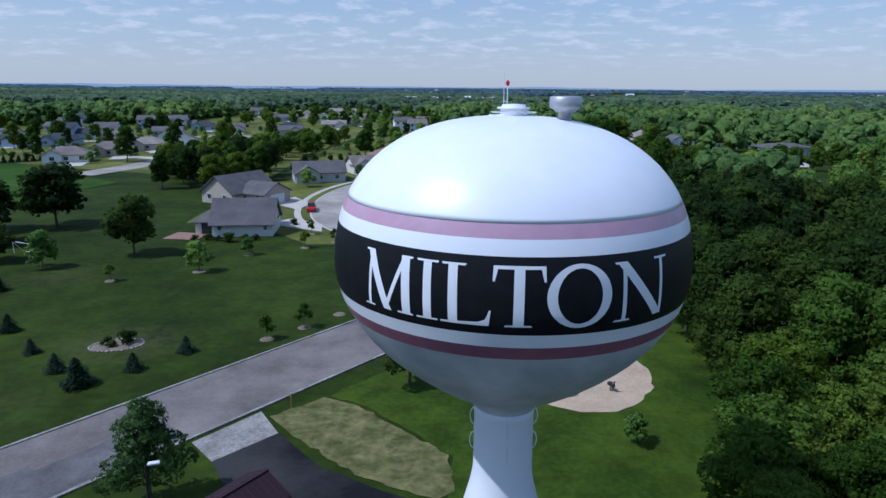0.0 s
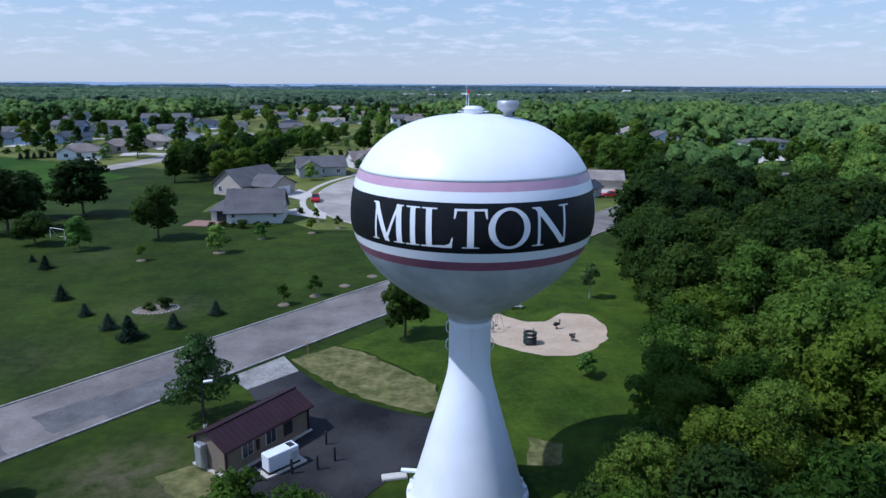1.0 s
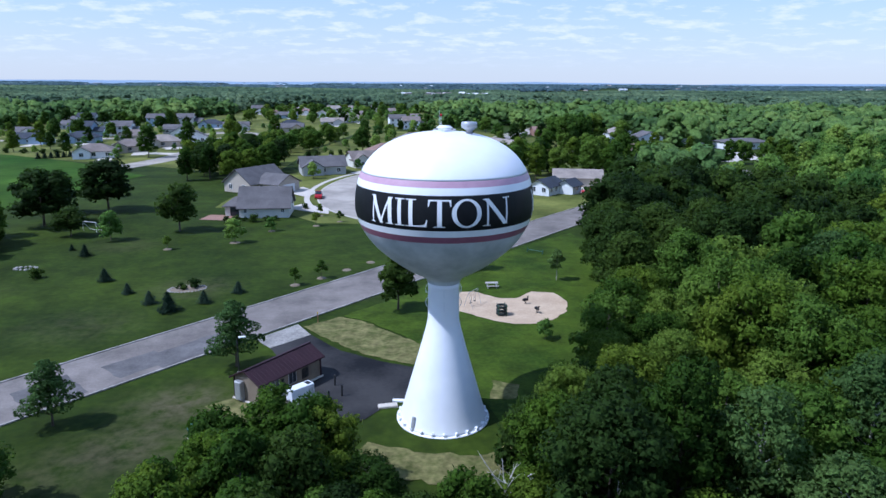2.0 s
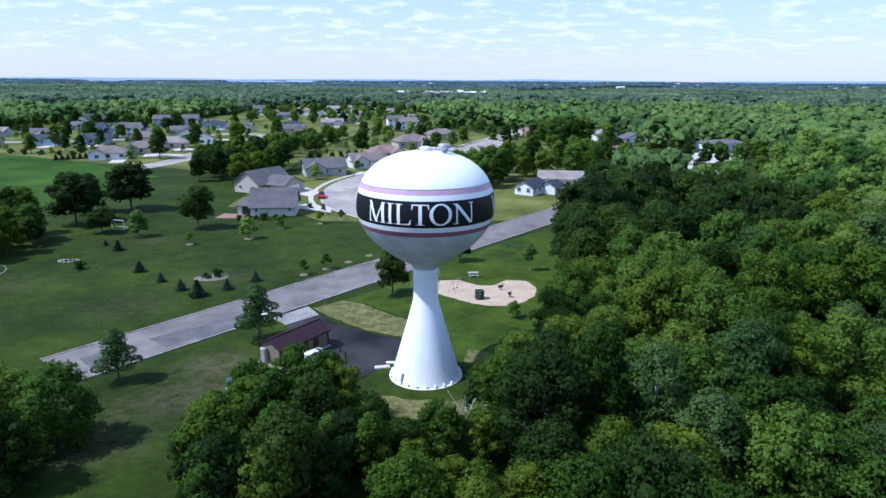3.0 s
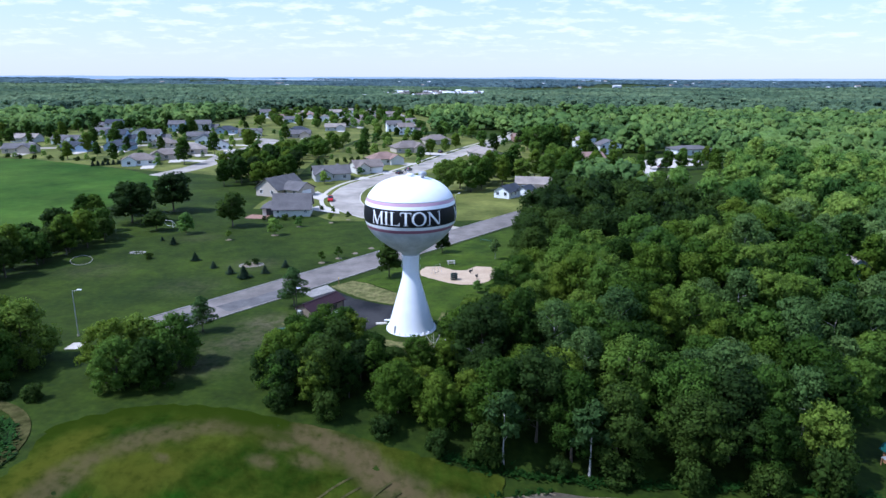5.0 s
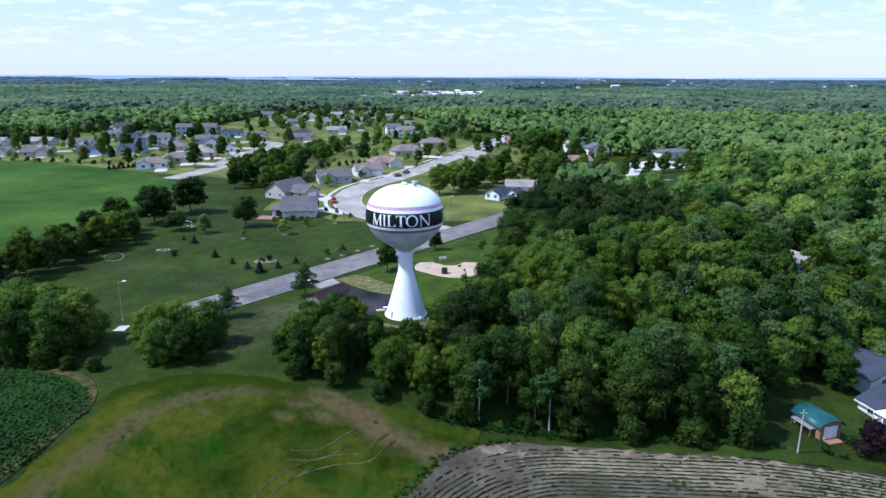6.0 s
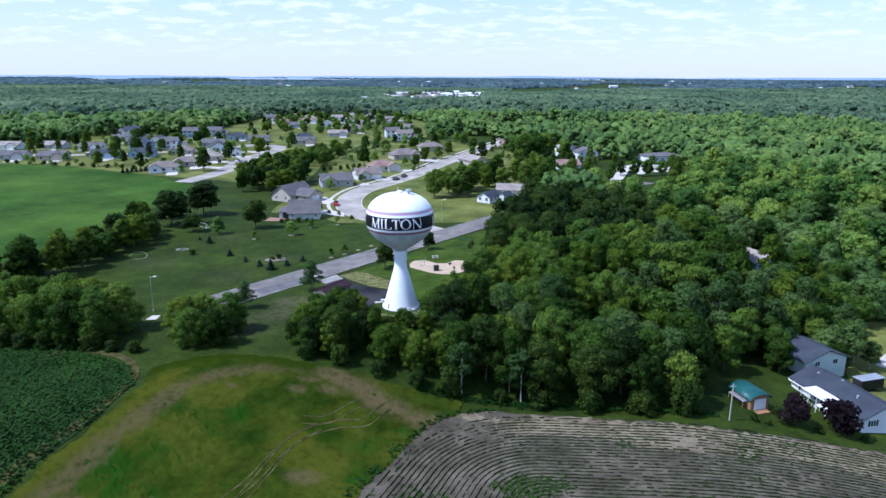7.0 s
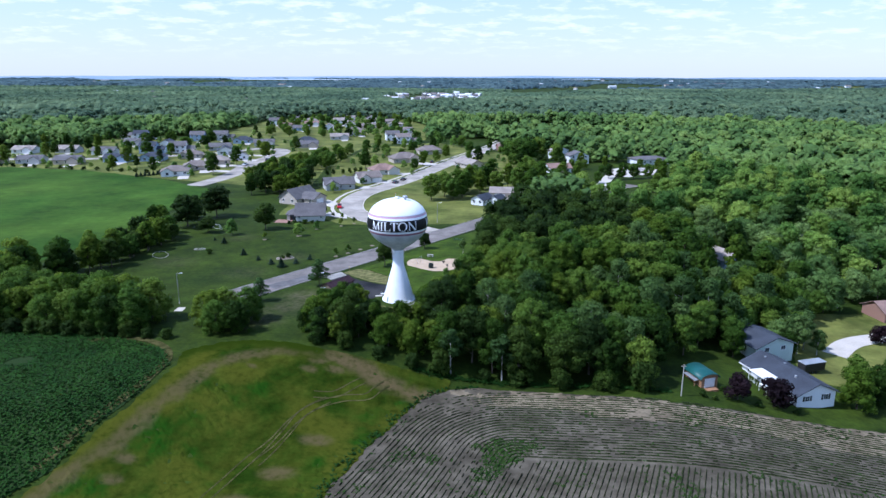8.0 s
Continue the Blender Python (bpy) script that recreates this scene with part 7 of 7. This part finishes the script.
stone_bed(-38.3, 35.6, 2.6, 1.7, 20, 34, 0.17, "oval bed edged with pale stones on the lawn", MULCH)
stone_bed(-77.5, 37.6, 2.2, 4.2, 30, 70, 0.11, "large oval ring of white stones on the lawn", None)
stone_bed(-68, 44.5, 1.6, 0.9, 10, 14, 0.28, "small group of pale stones on the lawn", None)
for x, y, s in ((-37.4, 36.1, 1.1), (-39.2, 35.4, 0.7), (-38.5, 35.0, 0.6)):
    shrubs.plant(x, y, s, group="plants in the stone bed")

g = thing("goal_frame", on_ground(-72.9, 71.6, -20), "white tubular goal frame on the lawn", "goal")
part("crossbar", rod(bmesh.new(), (-1.8, 0, 1.9), (1.8, 0, 1.9), 0.06), TRIM, g)
for x in (-1.8, 1.8):
    part("post", rod(bmesh.new(), (x, 0, -0.1), (x, 0, 1.93), 0.06), TRIM, g)
    part("stay", rod(bmesh.new(), (x, 0, 1.9), (x, 1.5, 0.0), 0.045), TRIM, g)
part("ground_bar", rod(bmesh.new(), (-1.8, 1.5, 0.05), (1.8, 1.5, 0.05), 0.045), TRIM, g)


# ---- vehicles ----
def car(x, y, yaw, mat, label, long=4.6, tall=1.45, pickup=False):
    c = thing("car", on_ground(x, y, yaw, 0.05), label, "car")
    h, w = long / 2, 0.9
    lower = [(-h, 0.35), (h, 0.35), (h, 0.75), (h * 0.92, 0.88), (h * 0.45, 0.95), (-h * 0.96, 0.98), (-h, 0.8)]
    cabin = [(h * 0.48, 0.93), (h * 0.16, tall), (-h * 0.12, tall), (-h * 0.22, 0.96)] if pickup else [(h * 0.48, 0.93), (h * 0.12, tall), (-h * 0.55, tall), (-h * 0.86, 0.96)]
    for name, prof, width, m in (("body", lower, w, mat), ("cabin", cabin, w * 0.86, GLASS)):
        bm = bmesh.new()
        a = [bm.verts.new((px, -width, pz)) for px, pz in prof]
        b = [bm.verts.new((px, width, pz)) for px, pz in prof]
        bm.faces.new(a)
        bm.faces.new(b[::-1])
        for i in range(len(prof)):
            j = (i + 1) % len(prof)
            bm.faces.new((a[j], a[i], b[i], b[j]))
        bmesh.ops.bevel(bm, geom=list(bm.edges), offset=0.05, segments=1, affect="EDGES")
        part(name, bm, m, c)
    r0, r1 = (h * 0.13, -h * 0.10) if pickup else (h * 0.10, -h * 0.53)
    part("roof", boxed(r1, r0, -w * 0.8, w * 0.8, tall - 0.02, tall + 0.05, 0.02), mat, c)
    for sx in (-0.62, 0.62):
        for sy in (-1, 1):
            wheel = part("wheel", rod(bmesh.new(), (sx * h, sy * (w - 0.2), 0.33), (sx * h, sy * (w + 0.02), 0.33), 0.33, sides=16), TYRE, c)
            part("rim", rod(bmesh.new(), (sx * h, sy * (w + 0.02), 0.33), (sx * h, sy * (w + 0.035), 0.33), 0.2, sides=12), GALV, wheel)
    for sy in (-0.62, 0.62):
        part("headlight", boxed(h - 0.05, h + 0.02, sy - 0.18, sy + 0.18, 0.6, 0.74, 0.02), TRIM, c)
        part("tail_light", boxed(-h - 0.02, -h + 0.05, sy - 0.16, sy + 0.16, 0.68, 0.86, 0.02), REDPAINT, c)


car(-36.6, 113.4, 100, REDPAINT, "red pickup truck parked at the kerb", 5.3, 1.75, True)
car(34.4, 124.6, 185, REDPAINT, "red car parked on a driveway", 4.9)
car(-20.2, 177.5, 70, CARGREY, "dark car parked at the kerb")
car(-17.2, 187.2, 70, CARGREY, "dark car parked at the kerb")
car(-6.0, 258.0, 72, CARGREY, "dark car parked on the street")
car(-111.0, 262.0, 90, CARGREY, "dark car on the subdivision street")
car(-118.0, 240.0, 90, TRIM, "white car on the subdivision street")


for x, y, yaw in ((98, 205, 20), (101, 212, 20), (108, 232, 20)):
    car(x, y, yaw, CARGREY if x < 100 else TRIM, "dark car in the car park" if x < 100 else "white car in the car park")
for x, y, s in ((104, 198, 0.8), (112, 200, 0.75), (97, 195, 0.8), (121, 205, 0.75), (91, 199, 0.7), (116, 234, 0.6), (82, 150, 0.6), (104, 158, 0.6), (117, 192, 0.7), (82, 182, 0.6), (97, 240, 0.6), (110, 176, 0.6), (90, 214, 0.5), (123, 222, 0.7), (74, 150, 0.6)):
    (woods if int(x) % 2 else lights).plant(x, y, s, group="trees round the car park")


# ---- houses and garden below the wood ----
h = house(86.4, -20.6, 15.7, [(0, 0, 9.3, 17.0, 3.0, 2.0, "gable_y", "")], WHITEWALL, ROOFBLUE, "long white house with a dark slate-blue roof", None, False)
for x in (-2.2, 2.3):
    add_window(h, x, -8.5, 1.9, 0, 1.0, 1.1)
    for k in (-0.85, 0.85):
        part("shutter", boxed(x + k - 0.2, x + k + 0.2, -8.58, -8.5, 1.3, 2.5, 0.01), CARGREY, h, "dark window shutter")
for y in (-6, -2, 2, 6):
    add_window(h, 4.65, y, 1.9, 90, 1.1, 1.1)
    add_window(h, -4.65, y, 1.9, -90, 1.1, 1.1)
part("gutter", boxed(-5.35, -5.2, -8.9, 8.9, 2.55, 2.72), TRIM, h, "white gutter")
part("gutter", boxed(5.2, 5.35, -8.9, 8.9, 2.55, 2.72), TRIM, h, "white gutter")
for x, y in ((-1.5, -4), (0.8, 2), (-1.0, 6)):
    part("roof_vent", boxed(x - 0.2, x + 0.2, y - 0.2, y + 0.2, 3.9, 4.95, 0.03), GALV, h)
h = house(88.6, -1.0, 20, [(0, 0, 11.0, 10.0, 4.0, 2.0, "gable_y", "")], GREENWALL, ROOFBLUE, "pale green gabled house with a slate-blue roof", None, False)
for x in (-2.4, 2.4):
    add_window(h, x, -5.0, 3.2, 0, 1.2, 1.0)
p = thing("patio_cover", on_ground(81.6, -21.4, 15.7) @ Matrix.Diagonal((0.8, 0.8, 1, 1)), "white flat-roofed patio cover beside the house", "shelter")
part("roof", boxed(-2.8, 2.2, -3.6, 3.6, 2.6, 2.75, 0.03), TRIM, p, "white ribbed patio roof")
part("lower_roof", boxed(-4.8, -1.6, -6.2, -3.2, 2.1, 2.22, 0.03), TRIM, p, "white lower awning")
for x in (-2.7, 2.1):
    for y in (-3.5, -1.2, 1.2, 3.5):
        part("post", boxed(x - 0.06, x + 0.06, y - 0.06, y + 0.06, -0.3, 2.6), TRIM, p)
for x, y in ((-4.7, -6.1), (-1.7, -6.1), (-4.7, -3.3)):
    part("post", boxed(x - 0.05, x + 0.05, y - 0.05, y + 0.05, -0.3, 2.1), TRIM, p)
for k in range(9):
    part("baluster", boxed(-2.78, -2.7, -3.3 + k * 0.8, -3.2 + k * 0.8, 0.0, 1.0), TRIM, p)
part("deck", boxed(-3.0, 2.3, -3.8, 3.8, -0.3, 0.12, 0.02), CONCRETE, p)


def garden_shed():
    s = thing("garden_shed", on_ground(66.0, -24.6, 17), "wooden garden shed with a rounded teal metal roof", "shed")
    part("wall", boxed(-1.9, 1.9, -3.6, 1.9, -0.4, 2.2, 0.02), CEDAR, s)
    bm = bmesh.new()
    n = 10
    rows = []
    for y in (-3.95, 2.25):
        for r in (2.35, 2.27):
            rows.append([bm.verts.new((r * math.cos(math.pi * i / n), y, 2.05 + 0.62 * r / 2.35 * 1.9 * math.sin(math.pi * i / n) * 0.9)) for i in range(n + 1)])
    f0, f1, b0, b1 = rows
    for i in range(n):
        bm.faces.new((f0[i], f0[i + 1], b0[i + 1], b0[i]))
        bm.faces.new((b1[i], b1[i + 1], f1[i + 1], f1[i]))
        bm.faces.new((f1[i], f1[i + 1], f0[i + 1], f0[i]))
        bm.faces.new((b0[i], b0[i + 1], b1[i + 1], b1[i]))
    part("roof", bm, TEAL, s, "teal rounded metal roof", True)
    bm = bmesh.new()
    a = [bm.verts.new((1.9 * math.cos(math.pi * i / n), -3.6, 2.2 + 0.95 * math.sin(math.pi * i / n))) for i in range(n + 1)]
    bm.faces.new(a)
    part("gable", bm, CEDAR, s)
    part("shed_door", boxed(-1.2, 1.2, -3.7, -3.58, 0.1, 2.1, 0.02), TRIM, s, "white roll-up door")
    part("ramp", boxed(-1.3, 1.3, -5.0, -3.7, -0.4, 0.06, 0.02), CEDAR, s)
    part("lean_to", boxed(-3.0, -1.9, -2.8, 1.2, 1.5, 1.58, 0.01), GALV, s, "grey lean-to roof")
    for y in (-2.7, 1.1):
        part("post", boxed(-2.95, -2.85, y - 0.05, y + 0.05, -0.4, 1.5), CEDAR, s)


garden_shed()
u = thing("utility_pole", on_ground(59.6, -33.6), "thin weathered wooden pole at the field's edge", "pole")
part("pole", rod(bmesh.new(), (0, 0, -0.4), (0, 0, 6.8), 0.13, 0.09, 8), PALEBARK, u)
part("bracket", boxed(-0.5, 0.5, -0.05, 0.05, 6.3, 6.42, 0.01), PALEBARK, u)
purples.plant(71.6, -31.6, 1.15)
purples.plant(79.6, -31.4, 1.3)
hedge.plant(98.8, -26.0, 0.98)
hedge.plant(106, -22, 0.9)
for x, y, s in ((105, -14, 0.7), (114, -16, 0.9), (120, -6, 0.8), (99, 17, 0.9), (96, 10, 0.8), (128, -2, 0.9), (134, 6, 0.7), (117, 30, 0.8)):
    (lights if int(x) % 3 == 0 else hedge if int(x) % 3 == 1 else greys).plant(x, y, s, group="garden trees below the wood")
slim.plant(99.5, 2.0, 1.2, label="pale birch with thin leaves beside the house")
slim.plant(103, 6.0, 1.2, label="pale birch with thin leaves beside the house")
pale_trees.plant(122.0, 34.0, 1.25)
for x, y, s in ((80.0, -7.0, 0.72), (81.5, 2.5, 0.85), (84.0, 9.5, 0.9)):
    mid_woods.plant(x, y, s, group="garden trees below the wood")
patch("garden_lawn", [(94, -14), (104, -16), (150, -14), (165, 24), (160, 40), (118, 32), (102, 16)], 0.03, GARDEN, "sunlit garden lawn among the houses", 4.0, 0.4, 27)
for x, y, s in ((64.2, -32.5, 0.9), (66.5, -33.2, 0.7), (70, -28.6, 1.1), (75.2, -33.0, 0.9), (83, -33.4, 0.8)):
    shrubs.plant(x, y, s, group="garden shrubs")
c = thing("camper_trailer", on_ground(97.8, -8.6, 18), "dark camper trailer with a grey roof beside the house", "trailer")
part("body", boxed(-3.0, 3.0, -1.15, 1.15, 0.6, 2.7, 0.15), DARKSTEEL, c)
part("roof", boxed(-3.1, 3.1, -1.25, 1.25, 2.7, 2.8, 0.04), GALV, c)
for x in (-0.5, 0.5):
    for y in (-1.05, 1.05):
        part("wheel", rod(bmesh.new(), (x, y - 0.1, 0.35), (x, y + 0.1, 0.35), 0.35, sides=14), TYRE, c)
part("hitch", boxed(3.0, 4.0, -0.08, 0.08, 0.5, 0.62), DARKSTEEL, c)
patch("garden_lawn", [(108, 18), (118, 22), (140, 27), (160, 30), (160, 24), (128, 20), (114, 12)], 0.06, GARDEN, "sunlit bright lawn beside the street", 2.0)
ribbon("street", [(110, 4), (118, 12), (128, 16), (140, 18), (180, 23)], 2.9, -2.9, 0.10, CONCRETE, "pale street beside the gardens", 3.0)
house(142.5, 33.5, 10, [(0, 0, 14.0, 9.0, 2.9, 2.2, "gable_x", "f")], BROWNWALL, ROOFRED, "brown house with a reddish roof", (3, -4.52, 0, 4.4), False)
house(101.5, 61.0, 20, [(0, 0, 8.0, 12.0, 3.0, 2.2, "gable_y", "f")], BLUEWALL, ROOFTAN, "pale blue house with a light roof among trees", None, False)
house(137.0, 88.0, 20, [(0, 0, 9.0, 11.0, 3.0, 2.2, "gable_y", "f")], GREENWALL, ROOFGREY, "pale gabled house among trees", None, False)
for x, y, s in ((96, 6, 0.75), (101, 12, 0.75), (104, 20, 0.9), (109, 27, 0.9), (113, 38, 1.0), (90, 14, 0.9), (127, 36, 0.8), (136, 44, 1.0), (104, 30, 1.0), (118, 44, 1.0), (128, 50, 1.1), (112, 52, 1.0), (134, 60, 1.1), (146, 48, 1.0), (150, 30, 1.0), (140, 8, 0.9), (148, 66, 1.1), (120, 70, 1.1), (130, 78, 1.1), (116, 84, 1.1), (106, 90, 1.1), (124, 94, 1.1), (148, 84, 1.1), (140, 100, 1.1), (92, 84, 1.0), (98, 98, 1.0), (110, 104, 1.0), (117, 36, 1.0), (108, 37, 1.0)):
    rng = random.Random(int(x * 3 + y))
    (pale_trees if x > 92 and rng.random() < 0.7 else mid_woods if rng.random() < 0.35 else mid_lights if rng.random() < 0.65 else greys).plant(x, y, s * rng.uniform(0.9, 1.1), group="trees among the gardens")
GARDEN_TREES = [(95.5, -0.5, 0.62), (100, 5, 0.85), (104, 11, 0.8), (98, 13, 0.9), (107, 18, 0.9), (110, 24, 1.0), (103, 24, 1.0), (92, 16, 0.95), (112, 31, 1.0), (88, 10, 0.85), (105, 3, 0.6), (81, -2, 0.8)]
for i, (x, y, s) in enumerate(GARDEN_TREES):
    (mid_woods, greys, mid_lights)[i % 3].plant(x, y, s, group="trees among the gardens")
bigspruce.plant(144, 72, 1.05)
bigspruce.plant(95, 30, 0.95)
purples.plant(94, 66, 1.7)
purples.plant(126, 12, 1.1)


# ---- bare trees in the wood ----
def dead_tree(x, y, height, seed):
    rng = random.Random(seed)
    t = thing("dead_tree", on_ground(x, y, seed * 40), "bare pale grey dead tree in the wood", "tree", "dead trees in the wood")
    bm = bmesh.new()
    rod(bm, (0, 0, -0.3), (0.2, 0, height * 0.62), 0.13, 0.07, 6)
    part("trunk", bm, PALEBARK, t)
    for i in range(9):
        a, z = i * 2.4 + rng.random(), height * (0.35 + 0.03 * i)
        foot = Vector((0.1, 0, z))
        reach = height * rng.uniform(0.13, 0.24)
        tip = foot + Vector((math.cos(a) * reach, math.sin(a) * reach, height * rng.uniform(0.14, 0.34)))
        bm = bmesh.new()
        rod(bm, foot, tip, 0.05, 0.02, 5)
        for k in range(4):
            p = foot.lerp(tip, 0.4 + 0.18 * k)
            rod(bm, p, p + Vector((rng.uniform(-1, 1), rng.uniform(-1, 1), rng.uniform(0.3, 1.2))) * height * 0.07, 0.02, 0.006, 4)
        part("branch", bm, PALEBARK, t)


for x, y, h in ((4.6, -16.5, 7.6), (10.6, -19.5, 8.6), (13.2, -26.0, 9.0), (8.5, -12.0, 6.6), (30.5, 5.0, 12.5), (55.5, -18.5, 9.0)):
    dead_tree(x, y, h, int(x))


# ---- woods and hills to the horizon ----
grove = Stock([lambda s=s, h=h, r=r, p=p: make_tree("broadleaf_tree", s, h, r, 1.0, 28, 1350, 0.38, SUNLIT, "sunlit leafy tree of the wide woods", pointed=p) for s, h, r, p in ((131, 11.5, 4.6, 0.1), (132, 12.5, 4.2, 0.2), (133, 10.5, 4.9, 0.0))])
for x, y in scatter([(96, 42), (170, 42), (245, 40), (245, 150), (150, 240), (96, 240), (60, 130), (96, 104)], 6.6, 214):
    if math.hypot(x, y) < 248 and x > 60 and wooded(x, y) > 0.5 and not open_ground(x, y, 300):
        rng = random.Random(int(x * 23 + y * 7))
        (pale_trees if x > 100 and y < 112 and rng.random() < 0.55 else grove).plant(x, y, rng.uniform(0.78, 1.2), rng.uniform(0.9, 1.1), group="trees of the wide woods")
woods_near_far()
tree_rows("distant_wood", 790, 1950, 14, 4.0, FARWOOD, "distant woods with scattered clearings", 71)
tree_rows("horizon_wood", 1950, 4800, 44, 9.0, HORIZON, "woods near the horizon in haze-tinted blue-green", 72)


def far_hills():
    """Low hills that close the view."""
    verts, faces = [], []
    n = 160
    for i in range(n + 1):
        a = radians(-48 + 96 * i / n)
        for r, up in ((4600, 0.0), (4880, 1.0), (4940, 0.0)):
            x, y = r * math.sin(a), r * math.cos(a)
            top = 19 + 11 * noise.noise(Vector((a * 5, 1, 0))) + 5 * noise.noise(Vector((a * 17, 2, 0)))
            verts.append((x, y, ground_z(x, y) + up * top))
    for i in range(n):
        for j in range(2):
            k = i * 3 + j
            faces.append((k, k + 3, k + 4, k + 1))
    tagged(raw("backdrop", verts, faces, HILLS, shade=True), "low hills on the horizon with haze blue in their colour", "backdrop", "", "structure")


far_hills()
